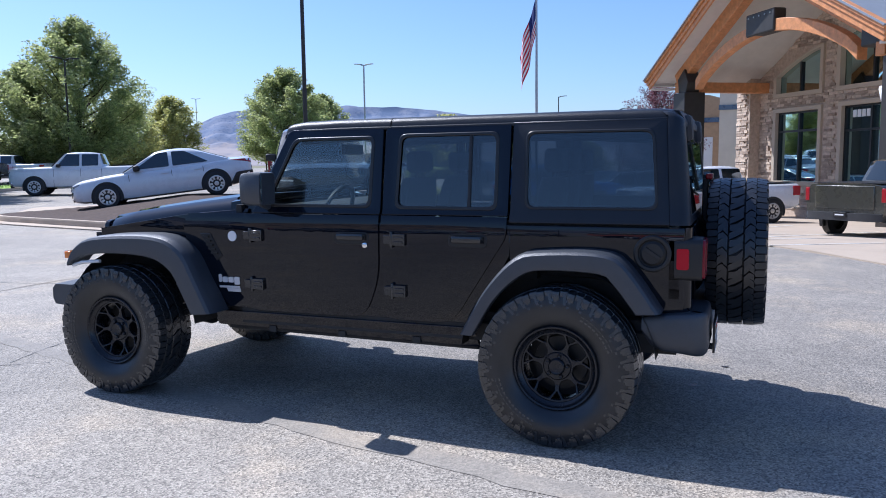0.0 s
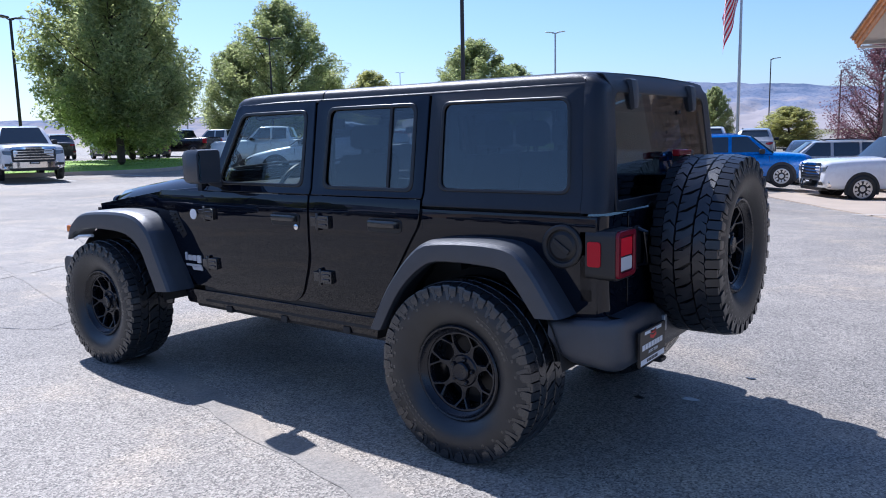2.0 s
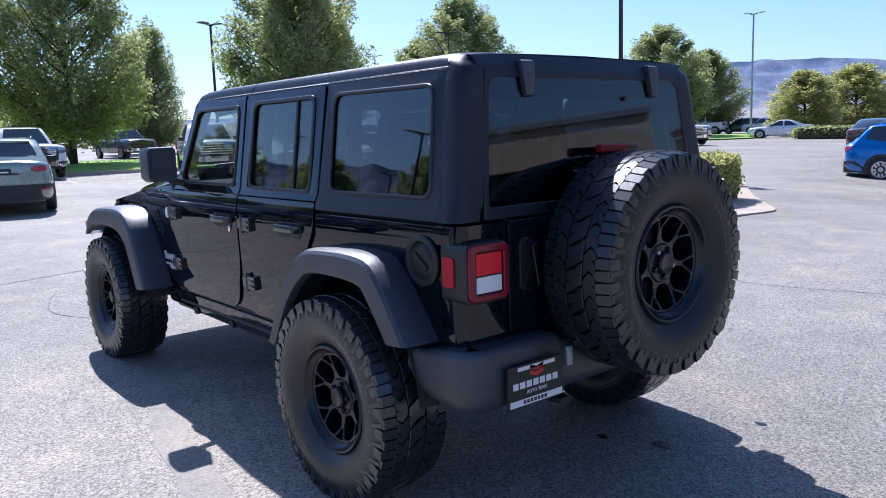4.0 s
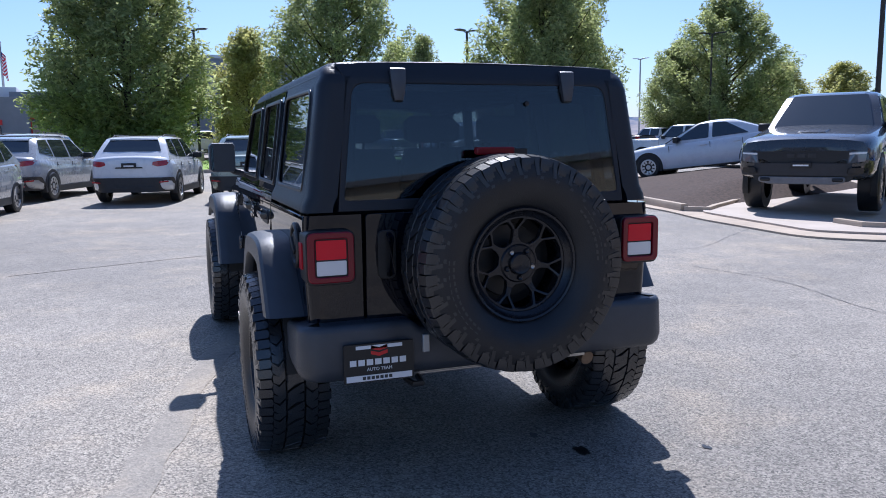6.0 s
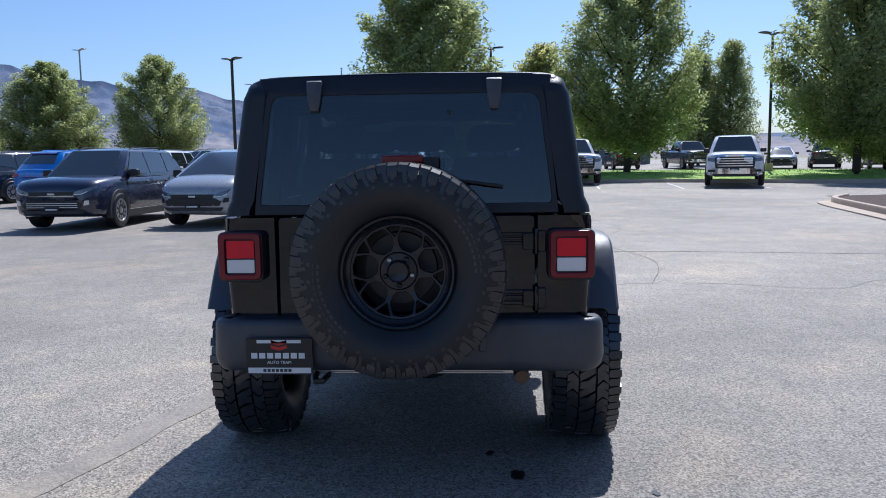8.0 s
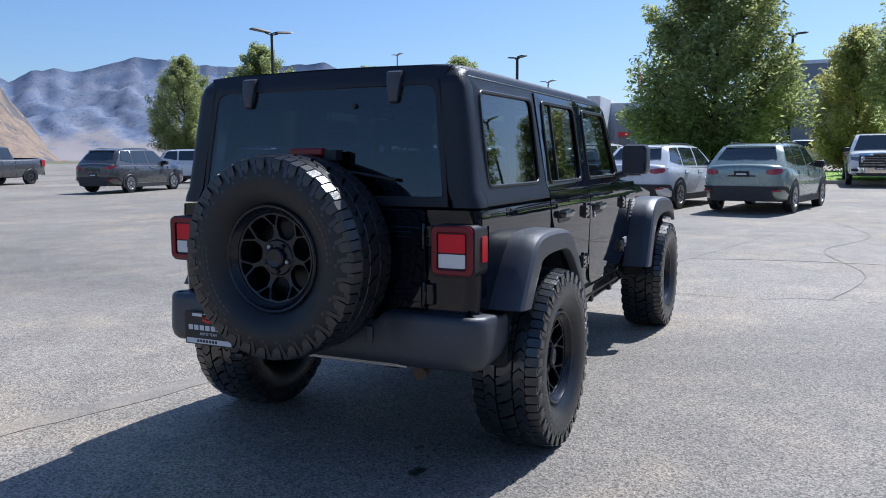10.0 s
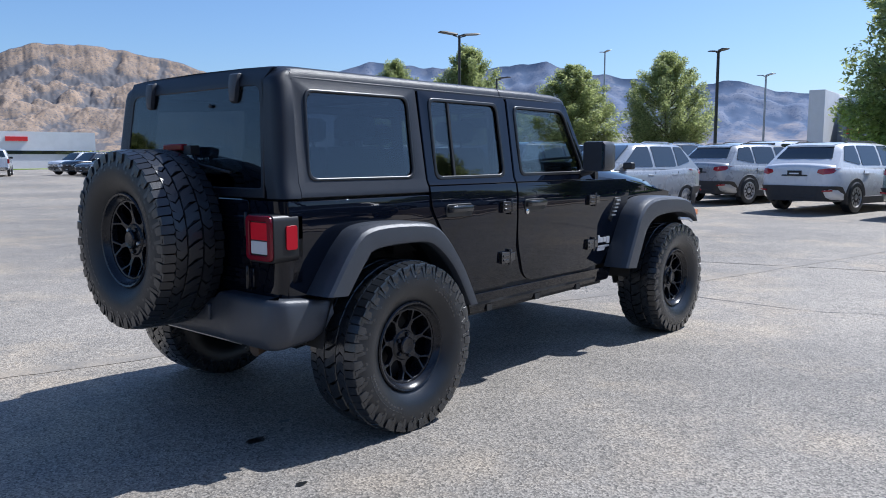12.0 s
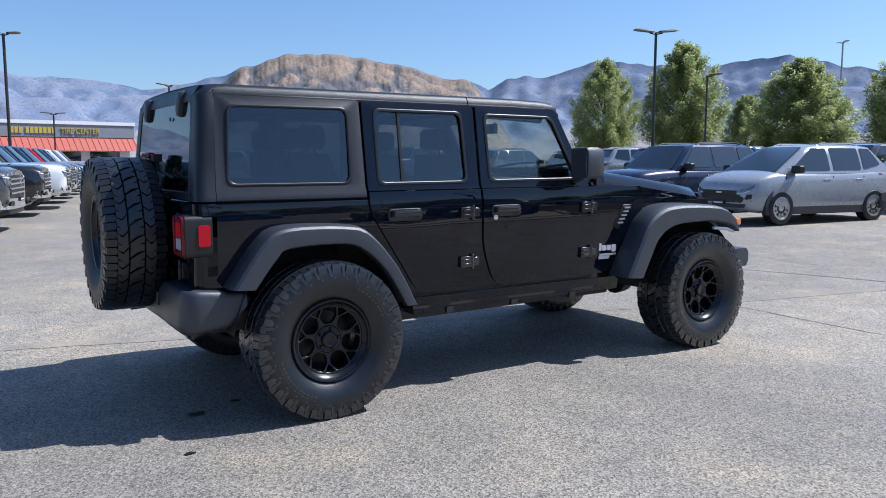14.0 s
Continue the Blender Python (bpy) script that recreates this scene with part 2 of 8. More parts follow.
def thing(name, label, category, m=None, group="", kind=""):
    ob = new(name)
    ob.empty_display_size = 0.2
    if m is not None:
        ob.matrix_basis = m
    return tagged(ob, label, category, group, kind)


def box(bm, x0, x1, y0, y1, z0, z1):
    v = [bm.verts.new((x, y, z)) for x in (x0, x1) for y in (y0, y1) for z in (z0, z1)]
    for f in ((0, 1, 3, 2), (4, 6, 7, 5), (0, 4, 5, 1), (2, 3, 7, 6), (0, 2, 6, 4), (1, 5, 7, 3)):
        bm.faces.new([v[i] for i in f])
    return bm


def hexa(bm, pts):
    """A six-sided block from eight corners in the order of box()."""
    v = [bm.verts.new(p) for p in pts]
    for f in ((0, 1, 3, 2), (4, 6, 7, 5), (0, 4, 5, 1), (2, 3, 7, 6), (0, 2, 6, 4), (1, 5, 7, 3)):
        bm.faces.new([v[i] for i in f])
    return bm


def loft(bm, rows, closed=True, caps=True, loop=False):
    """Skin over rows of points; closed: each row is a ring; loop: the last row joins the first."""
    vs = [[bm.verts.new(p) for p in r] for r in rows]
    n = len(vs[0])
    pairs = list(zip(vs, vs[1:])) + ([(vs[-1], vs[0])] if loop else [])
    for a, b in pairs:
        for i in range(n if closed else n - 1):
            j = (i + 1) % n
            bm.faces.new((a[i], a[j], b[j], b[i]))
    if caps and closed and not loop:
        bm.faces.new(vs[0][::-1])
        bm.faces.new(vs[-1])
    return bm


def lathe(bm, prof, n=48, caps=False, c=(0, 0, 0)):
    """Profile of (radius, y) turned about the y axis."""
    rows = []
    for i in range(n):
        a = 2 * math.pi * i / n
        rows.append([(c[0] + r * math.cos(a), c[1] + y, c[2] + r * math.sin(a)) for r, y in prof])
    loft(bm, rows, closed=False, caps=False, loop=True)
    return bm


def tube(bm, pts, r, n=8):
    pts = [Vector(p) for p in pts]
    rows = []
    for i, p in enumerate(pts):
        d = (pts[min(i + 1, len(pts) - 1)] - pts[max(i - 1, 0)]).normalized()
        s = d.cross(Vector((0, 0, 1)))
        if s.length < 1e-3:
            s = Vector((1, 0, 0))
        s.normalize()
        u = s.cross(d)
        rr = r[i] if isinstance(r, (list, tuple)) else r
        rows.append([p + s * rr * math.cos(2 * math.pi * k / n) + u * rr * math.sin(2 * math.pi * k / n) for k in range(n)])
    return loft(bm, rows)


def rounded(poly, r, n=4):
    """A closed outline with its corners rounded by r (one number or one a corner)."""
    out = []
    k = len(poly)
    for i, p in enumerate(poly):
        rr = r[i] if isinstance(r, (list, tuple)) else r
        p = Vector(p)
        a, b = Vector(poly[i - 1]) - p, Vector(poly[(i + 1) % k]) - p
        if rr <= 0:
            out.append(tuple(p))
            continue
        t = min(rr, a.length * 0.48, b.length * 0.48)
        a, b = p + a.normalized() * t, p + b.normalized() * t
        for j in range(n + 1):
            s = j / n
            out.append(tuple(a * (1 - s) ** 2 + p * 2 * s * (1 - s) + b * s * s))
    return out


def smooth_line(pts, n):
    """n points evenly along a smooth curve through pts."""
    pts = [np.array(p, float) for p in pts]
    dense = []
    for i in range(len(pts) - 1):
        p0, p1, p2, p3 = pts[max(i - 1, 0)], pts[i], pts[i + 1], pts[min(i + 2, len(pts) - 1)]
        for s in np.linspace(0, 1, 12, endpoint=i == len(pts) - 2):
            dense.append(0.5 * (2 * p1 + (p2 - p0) * s + (2 * p0 - 5 * p1 + 4 * p2 - p3) * s * s + (3 * p1 - p0 - 3 * p2 + p3) * s**3))
    dense = np.array(dense)
    d = np.r_[0, np.cumsum(np.linalg.norm(np.diff(dense, axis=0), axis=1))]
    at = np.linspace(0, d[-1], n)
    return [tuple(np.interp(at[i], d, dense[:, k]) for k in range(dense.shape[1])) for i in range(n)]


def plate(bm, outer, holes, place, thick, cut_u=(), cut_v=()):
    """A sheet with holes, drawn in (u, v) and put into space by place(u, v, depth); depth runs from 0 to thick."""
    t = bmesh.new()
    edges = []
    for lp in (outer, *holes):
        vs = [t.verts.new((u, v, 0)) for u, v in lp]
        edges += [t.edges.new((vs[i], vs[(i + 1) % len(vs)])) for i in range(len(vs))]
    bmesh.ops.triangle_fill(t, use_beauty=True, edges=edges)
    for u in cut_u:
        bmesh.ops.bisect_plane(t, geom=t.verts[:] + t.edges[:] + t.faces[:], plane_co=(u, 0, 0), plane_no=(1, 0, 0))
    for v in cut_v:
        bmesh.ops.bisect_plane(t, geom=t.verts[:] + t.edges[:] + t.faces[:], plane_co=(0, v, 0), plane_no=(0, 1, 0))
    t.verts.index_update()
    a = [bm.verts.new(place(v.co.x, v.co.y, 0.0)) for v in t.verts]
    b = [bm.verts.new(place(v.co.x, v.co.y, thick)) for v in t.verts]
    for f in t.faces:
        ids = [v.index for v in f.verts]
        bm.faces.new([a[i] for i in ids])
        bm.faces.new([b[i] for i in ids[::-1]])
    for e in t.edges:
        if len(e.link_faces) == 1:
            i, j = e.verts[0].index, e.verts[1].index
            bm.faces.new((a[i], b[i], b[j], a[j]))
    t.free()
    return bm


def ground_z(x, y):
    """The lot rises gently to -x and falls towards the entrance."""
    return 0.012 * max(0.0, min(-x, 70.0) - 3.0) - 0.042 * min(25.0, max(0.0, y - 9.0)) * min(1.0, max(0.0, (x + 8.0) / 8.0))


# ---- ground ----
def grade(far):
    s = [0.0]
    step = 1.0
    while s[-1] < far:
        s.append(s[-1] + step)
        step *= 1.055
    return [-v for v in s[:0:-1]] + s


def build_ground():
    bm = bmesh.new()
    xs, ys = grade(4600), grade(4600)
    rows = [[(x, y, ground_z(x, y)) for y in ys] for x in xs]
    loft(bm, rows, closed=False)
    g = part("ground", bm, M["asphalt"], angle=80)
    tagged(g, "weathered grey asphalt of a sunlit car lot", "ground", kind="structure")


build_ground()
# ---- the black off-road SUV; nose towards -x ----
suv = thing("off_road_suv", "black four-door off-road SUV with hard top and oversized tyres on asphalt", "car")
R_T = 0.43


def yo(z):
    """Half width of the body's outer skin at a height."""
    return float(np.interp(z, (0.45, 0.58, 0.75, 1.0, 1.14, 1.205, 1.245, 1.68, 1.74), (0.735, 0.762, 0.785, 0.797, 0.797, 0.787, 0.768, 0.708, 0.678)))


def skin(side, base=0.0):
    return lambda x, z, d: (x, side * (yo(z) + base - d), z)


ZCUT = (0.52, 0.58, 0.66, 0.75, 0.85, 0.93, 1.0, 1.07, 1.14, 1.175, 1.205)


def tyre_mesh():
    """The carcass, and the blocks and lugs moulded on it."""
    bm = bmesh.new()
    prof = [(0.215, -0.105), (0.235, -0.122), (0.27, -0.148), (0.32, -0.162), (0.360, -0.159), (0.390, -0.151), (0.405, -0.134), (0.406, -0.09), (0.406, 0)]
    prof += [(r, -y) for r, y in prof[-2::-1]]
    lathe(bm, prof, 72)
    carcass = finish(bm, 30)
    bm = bmesh.new()

    def block(outline, r0=0.405, r1=0.430, inset=0.07):
        """A tread block over an outline of (angle, y)."""
        am, ym = sum(p[0] for p in outline) / len(outline), sum(p[1] for p in outline) / len(outline)
        rows = []
        for r, k in ((r0, 0.0), (r1 - 0.004, 0.0), (r1, inset)):
            row = []
            for a, y in outline:
                aa, yy = am + (a - am) * (1 - k), ym + (y - ym) * (1 - k)
                rr = r - 5.4 * max(0, abs(yy) - 0.11) ** 2
                row.append((rr * math.cos(aa), yy, rr * math.sin(aa)))
            rows.append(row)
        loft(bm, rows)
    n = 31
    st = 2 * math.pi / n
    for i in range(n):
        a = i * st

        def zig(y0, y1, k0, k1, k2, fill, off, s=1):
            """A block whose two ends share one zigzag, so that neighbours interlock."""
            ym = (y0 + y1) / 2
            left = [(a + (off + k0) * st, s * y0), (a + (off + k1) * st, s * ym), (a + (off + k2) * st, s * y1)]
            right = [(p[0] + fill * st, p[1]) for p in left]
            block(left + right[::-1])
        zig(-0.038, 0.037, -0.20, 0.14, 0.20, 0.455, 0.0)
        zig(-0.036, 0.039, -0.24, 0.02, 0.24, 0.44, 0.51)
        for s in (-1, 1):
            o = 0.0 if s > 0 else 0.5
            zig(0.0425, 0.098, 0.16, -0.16, 0.10, 0.525, o + 0.20, s)
            zig(0.042, 0.097, 0.22, -0.10, 0.04, 0.415, o + 0.765, s)
            for off, fill, yo_ in ((0.015, 0.472, 0.1585), (0.515, 0.462, 0.150)):
                y = 0.101
                block([(a + (o + off + 0.03) * st, s * y), (a + (o + off + fill * 0.5) * st, s * (y - 0.007)), (a + (o + off + fill) * st, s * y), (a + (o + off + fill) * st, s * yo_), (a + (o + off) * st, s * yo_)], 0.385, 0.4285, 0.06)
            # lugs that run down the sidewall
            for b0, b1, r0, r1, slant in ((0.04, 0.30, 0.338, 0.410, 0.16), (0.36, 0.52, 0.368, 0.408, 0.0), (0.56, 0.84, 0.352, 0.409, -0.14)):
                pts = []
                for y in (0.146, 0.1632):
                    for r in (r0, r1):
                        for b in (b0, b1):
                            aa = a + (b + o) * st + (slant * st if r == r0 else 0.0) + (0.03 * st if b == b0 else -0.03 * st) * (y > 0.15)
                            pts.append((r * math.cos(aa), s * (y - (0.011 if r == r1 else 0.002)), r * math.sin(aa)))
                hexa(bm, pts)
    # raised maker's lettering, unreadable, as bars
    for s in (-1, 1):
        for q, cnt in ((0.6, 9), (3.6, 12)):
            for i in range(cnt):
                a0 = q + i * 0.085
                pts = []
                for k in (-0.003, 0.0010):
                    for r, y in ((0.302, 0.1570 + k), (0.328, 0.1613 + k)):
                        for b in (0, 0.052):
                            pts.append((r * math.cos(a0 + b), s * y, r * math.sin(a0 + b)))
                hexa(bm, pts)
    return carcass, finish(bm, 30)


def rim_mesh():
    """Wheel disc with seven forked spokes; its face looks to -y."""
    bm = bmesh.new()
    lathe(bm, [(0.200, 0.11), (0.205, 0.02), (0.196, -0.03), (0.190, -0.062), (0.190, -0.097), (0.196, -0.102), (0.206, -0.110), (0.214, -0.125), (0.222, -0.128), (0.228, -0.122), (0.226, -0.105), (0.215, -0.09)], 64)
        # hub
    lathe(bm, [(0.078, -0.01), (0.077, -0.068), (0.071, -0.074), (0.046, -0.076), (0.044, -0.092), (0.038, -0.098), (0.031, -0.096), (0.0005, -0.094)], 40)
    return finish(bm, 30)


def lug_mesh():
    bm = bmesh.new()
    lathe(bm, [(0.0115, -0.066), (0.011, -0.082), (0.008, -0.086), (0.0005, -0.083)], 10)
    return finish(bm)


def face_mesh():
    """The cast face: seven forked spokes round the hub; it looks to -y."""
    bm = bmesh.new()

    def pol(r, q):
        return (r * math.cos(q), r * math.sin(q))
    outer = [pol(0.1895, 2 * math.pi * i / 70) for i in range(70)]
    holes = []
    for i in range(7):
        q = 2 * math.pi * i / 7
        big = [pol(r, q + o) for r, o in ((0.086, -0.21), (0.105, -0.338), (0.134, -0.372), (0.1775, -0.218), (0.181, 0.0), (0.1775, 0.218), (0.134, 0.372), (0.105, 0.338), (0.086, 0.21))]
        holes.append(rounded(big, 0.007, 3))
        s = q + math.pi / 7
        holes.append(rounded([pol(0.138, s - 0.015), pol(0.1795, s - 0.163), pol(0.181, s), pol(0.1795, s + 0.163), pol(0.138, s + 0.015)], 0.003, 2))

    def place(u, v, d):
        r = math.hypot(u, v)
        y = float(np.interp(r, (0.0, 0.07, 0.10, 0.14, 0.175, 0.19), (-0.068, -0.068, -0.066, -0.074, -0.092, -0.095)))
        return (u, y + d, v)
    plate(bm, outer, holes, place, 0.030)
    return finish(bm, 30)


def brake_mesh():
    bm = bmesh.new()
    lathe(bm, [(0.188, 0.060), (0.188, 0.045), (0.150, 0.042), (0.146, 0.022), (0.0005, 0.020)], 40)
    return finish(bm)


(TYRE, TREAD), RIM, LUG, FACE, BRAKE = tyre_mesh(), rim_mesh(), lug_mesh(), face_mesh(), brake_mesh()


def wheel(m, label=""):
    w = part("wheel", RIM, M["rim"], suv, label or "satin black alloy wheel with forked spokes", m)
    part("tyre", TYRE, M["rubber"] if label else M["roadrubber"], w, "chunky all-terrain tyre")
    part("tread", TREAD, M["tread"] if label else M["roadtread"], w, "interlocking tread blocks", kind="stuff")
    part("brake_disc", BRAKE, M["trim"], w)
    part("spoked_face", FACE, M["rim"], w, "seven forked satin black spokes", bevel=0.0025)
    for i in range(5):
        a = 2 * math.pi * i / 5 + 0.31
        part("lug_nut", LUG, M["steel"] if i in (0, 2) and m.translation.x > 2 else M["rim"], w, "", pose(0.057 * math.cos(a), 0, 0.057 * math.sin(a)))
    return w


for sx in (-1.504, 1.504):
    wheel(pose(sx, -0.815, R_T - 0.006, 0, 13 if sx > 0 else 47, 0))
    wheel(pose(sx, 0.815, R_T - 0.006, 0, 13 if sx > 0 else 5, 180))


# -- body tub: front wings, cowl, sills, rear quarters --
def side_panel(name, outline, side, material, holes=(), base=0.0, thick=0.03, bevel=0.004, cuts=ZCUT, label="", parent=None):
    bm = bmesh.new()
    plate(bm, outline, holes, skin(side, base), thick, cut_v=cuts)
    return part(name, bm, material, parent or suv, label, bevel=bevel)


FRONT_DOOR = rounded([(-0.527, 1.208), (-0.545, 0.592), (0.300, 0.592), (0.408, 0.83), (0.414, 1.208)], [0, 0.10, 0.10, 0.16, 0], 6)
REAR_DOOR = rounded([(0.430, 1.208), (0.424, 0.592), (0.865, 0.592), (1.196, 1.10), (1.196, 1.208)], [0, 0.10, 0.11, 0.22, 0], 6)



def shell(x0, x1, y0, y1, z0, z1):
    bm = bmesh.new()
    box(bm, x0, x1, y0, y1, z0, z1)
    part("body_shell", bm, M["under"], suv, "dark inner shell")


# inner shell under the doors and panels
shell(-0.60, 2.10, -0.745, 0.745, 0.50, 0.60)
shell(-0.62, -0.58, -0.74, 0.74, 0.60, 1.26)
# unseen filler behind the front bumper, added to block sun under the car
shell(-1.99, -1.80, -0.60, 0.60, 0.53, 0.735)
shell(2.05, 2.11, -0.70, 0.70, 0.72, 0.80)
shell(1.05, 2.05, -0.58, 0.58, 0.60, 0.86)
for s in (-1, 1):
    shell(0.385, 0.455, *sorted((s * 0.700, s * 0.752)), 0.60, 1.205)
    shell(1.17, 2.05, *sorted((s * 0.700, s * 0.752)), 1.00, 1.19)
    # inner front wing that closes the wheel-house top; unseen, it blocks stray sun
    shell(-1.80, -0.64, *sorted((s * 0.50, s * 0.74)), 0.975, 1.06)
    shell(-0.93, -0.63, *sorted((s * 0.50, s * 0.735)), 0.62, 0.975)
    # painted side behind the door gaps
    bm = bmesh.new()
    plate(bm, [(-0.56, 0.60), (1.0, 0.60), (1.21, 1.0), (1.21, 1.165), (-0.54, 1.165)], [], skin(s, -0.012), 0.012, cut_v=ZCUT[1:-2])
    part("body_side", bm, M["paint"], suv)
for s in (-1, 1):
    # sill below the doors
    side_panel("sill", rounded([(-0.80, 0.575), (-0.80, 0.475), (1.02, 0.455), (0.99, 0.572)], 0.02, 2), s, M["paint"], base=-0.004, cuts=(0.52,))
    # front wing behind the wheel
    side_panel("front_wing", rounded([(-0.538, 1.21), (-0.556, 0.60), (-0.86, 0.60), (-1.02, 1.12), (-0.98, 1.205)], [0, 0.03, 0.02, 0.02, 0], 3), s, M["paint"], base=-0.022)
    # rear quarter above and behind the wheel
    arch = [(1.02, 0.60)] + [p for p in smooth_line([(1.06, 0.66), (1.2, 0.86), (1.34, 0.965), (1.5, 0.985), (1.70, 0.975), (1.83, 0.90), (1.95, 0.70)], 14)]
    outline = [(1.212, 1.165), (1.212, 1.07)] + [(x, z) for x, z in arch if z < 1.07 and x > 1.17] + [(1.95, 0.725), (2.135, 0.725), (2.135, 1.165)]
    side_panel("rear_quarter", outline, s, M["paint"], cuts=ZCUT[2:])
    # scuttle strip beside the bonnet
    side_panel("upper_wing", rounded([(-0.538, 1.235), (-0.99, 1.20), (-1.75, 1.09), (-1.74, 1.02), (-1.02, 1.05), (-0.98, 1.19), (-0.538, 1.21)], 0.0), s, M["paint"], base=-0.05, cuts=(1.14, 1.205))


# -- wheel-arch flares --
def flare(name, outer, inner, side, n=30):
    o, i = smooth_line(outer, n), smooth_line(inner, n)
    rows = []
    for (ox, oz), (ix, iz) in zip(o, i):
        def at(k, y):
            return (ox + (ix - ox) * k, side * y, oz + (iz - oz) * k)
        rows.append([at(0.0, 0.755), at(0.01, 0.865), at(0.03, 0.897), at(0.10, 0.925), at(0.22, 0.937), at(0.80, 0.941), at(0.95, 0.938), at(1.0, 0.926), at(1.02, 0.90), at(0.75, 0.86), at(0.7, 0.755)])
    bm = bmesh.new()
    loft(bm, rows)
    return part(name, bm, M["plastic"], suv, "matte dark grey moulded arch", angle=24)


RF_O = [(0.96, 0.567), (1.09, 0.803), (1.262, 0.998), (1.405, 1.042), (1.745, 1.046), (1.875, 0.975), (2.04, 0.742)]
RF_I = [(1.043, 0.567), (1.171, 0.776), (1.313, 0.905), (1.435, 0.94), (1.725, 0.932), (1.80, 0.88), (1.912, 0.735)]
FF_O = [(-1.88, 0.87), (-1.82, 0.975), (-1.64, 1.052), (-1.14, 1.070), (-0.925, 0.985), (-0.815, 0.80), (-0.70, 0.580)]
FF_I = [(-1.875, 0.845), (-1.775, 0.905), (-1.58, 0.937), (-1.20, 0.925), (-1.02, 0.845), (-0.93, 0.70), (-0.86, 0.568)]
for s in (-1, 1):
    flare("rear_flare", RF_O, RF_I, s)
    flare("front_flare", FF_O, FF_I, s)
    # dark wheel-house lining
    for cx, r, w in ((1.48, 0.53, 0.0), (-1.42, 0.53, 0.0)):
        bm = bmesh.new()
        rows = []
        for i in range(17):
            a = math.pi * (0.02 + 0.96 * i / 16)
            rows.append([(cx + r * math.cos(a), s * y, 0.46 + r * 0.95 * math.sin(a)) for y in (0.42, 0.60, 0.86)])
        loft(bm, rows, closed=False)
        part("wheel_house", bm, M["under"], suv, "black wheel-house lining")
    # amber marker on the front of the front flare, with the running lamp below
    bm = bmesh.new()
    y0, y1 = sorted((s * 0.80, s * 0.932))
    hexa(bm, [(x, y, z) for x in (-1.905, -1.845) for y in (y0, y1) for z in (0.895, 0.945)])
    part("side_marker", bm, M["amber"], suv, "amber side marker", bevel=0.008)
    bm = bmesh.new()
    tube(bm, [(-1.86, s * 0.90, 0.845), (-1.76, s * 0.915, 0.872), (-1.62, s * 0.90, 0.882)], 0.012)
    part("running_lamp", bm, M["whitelens"], suv, "thin white lamp strip")
    # vent behind the front wheel
    bm = bmesh.new()
    plate(bm, [(-0.885, 1.075), (-0.80, 1.075), (-0.715, 0.93), (-0.76, 0.90)], [], skin(s, -0.016), 0.012)
    v = part("wing_vent", bm, M["trim"], suv, bevel=0.004)
    bm = bmesh.new()
    for i in range(5):
        z = 0.945 + i * 0.026
        box(bm, -0.745 - i * 0.016 - 0.05, -0.745 - i * 0.016, *sorted((s * (yo(z) - 0.018), s * (yo(z) - 0.004))), z, z + 0.010)
    part("louvre", bm, M["greypole"] if s > 0 else M["trim"], v)


# -- bonnet, cowl, grille, front bumper --
bm = bmesh.new()
rows = []
for x, zc, w in ((-1.86, 1.115, 0.56), (-1.845, 1.150, 0.575), (-1.80, 1.176, 0.585), (-1.6, 1.207, 0.60), (-1.3, 1.247, 0.625), (-1.0, 1.283, 0.65), (-0.70, 1.315, 0.675)):
    ring = []
    for k in (-1, -0.985, -0.94, -0.86, -0.70, -0.58, -0.5, -0.25, 0, 0.25, 0.5, 0.58, 0.70, 0.86, 0.94, 0.985, 1):
        q = abs(k)
        z = zc + 0.018 * (q < 0.55) - 0.012 * q * q - 0.10 * max(0, q - 0.84) ** 2 / 0.0256 - (0.05 if q == 1 else 0)
        ring.append((x, k * w * 1.03, z))
    rows.append(ring)
loft(bm, rows, closed=False)
part("bonnet", bm, M["paint"], suv, "glossy black bonnet with raised centre", angle=50)
bm = bmesh.new()
rows = []
for x, zc in ((-0.688, 1.312), (-0.60, 1.322), (-0.50, 1.325), (-0.44, 1.30)):
    rows.append([(x, k * 0.71, zc - 0.04 * max(0, abs(k) - 0.75) * 4 - (0.08 if abs(k) == 1 else 0)) for k in (-1, -0.98, -0.9, -0.5, 0, 0.5, 0.9, 0.98, 1)])
loft(bm, rows, closed=False)
part("cowl", bm, M["paint"], suv, angle=50)
bm = bmesh.new()
tube(bm, [(-0.62, -0.45, 1.335), (-0.55, -0.1, 1.36), (-0.53, 0.1, 1.365)], 0.009)
tube(bm, [(-0.62, 0.15, 1.335), (-0.55, 0.5, 1.36), (-0.53, 0.65, 1.365)], 0.009)
part("windscreen_wipers", bm, M["trim"], suv)
bm = bmesh.new()
plate(bm, rounded([(-0.60, 0.74), (0.60, 0.74), (0.575, 1.13), (-0.575, 1.13)], 0.05), [rounded([(-0.235 + i * 0.072, 0.82), (-0.197 + i * 0.072, 0.82), (-0.197 + i * 0.072, 1.07), (-0.235 + i * 0.072, 1.07)], 0.015, 3) for i in range(7)], lambda u, v, d: (-1.885 + d, u, v), 0.04)
grille = part("grille", bm, M["paint"], suv, "upright slotted grille", bevel=0.004)
for s in (-1, 1):
    bm = bmesh.new()
    lathe(bm, [(0.088, -0.02), (0.088, -0.045), (0.07, -0.055), (0.0005, -0.06)], 24)
    part("headlamp", bm, M["whitelens"], suv, "round headlamp", pose(-1.86, s * 0.42, 0.965, 0, 0, -90))
    # shock mounts and inner engine side
box_bm = bmesh.new()
box(box_bm, -1.84, -0.70, -0.55, 0.55, 0.72, 1.08)
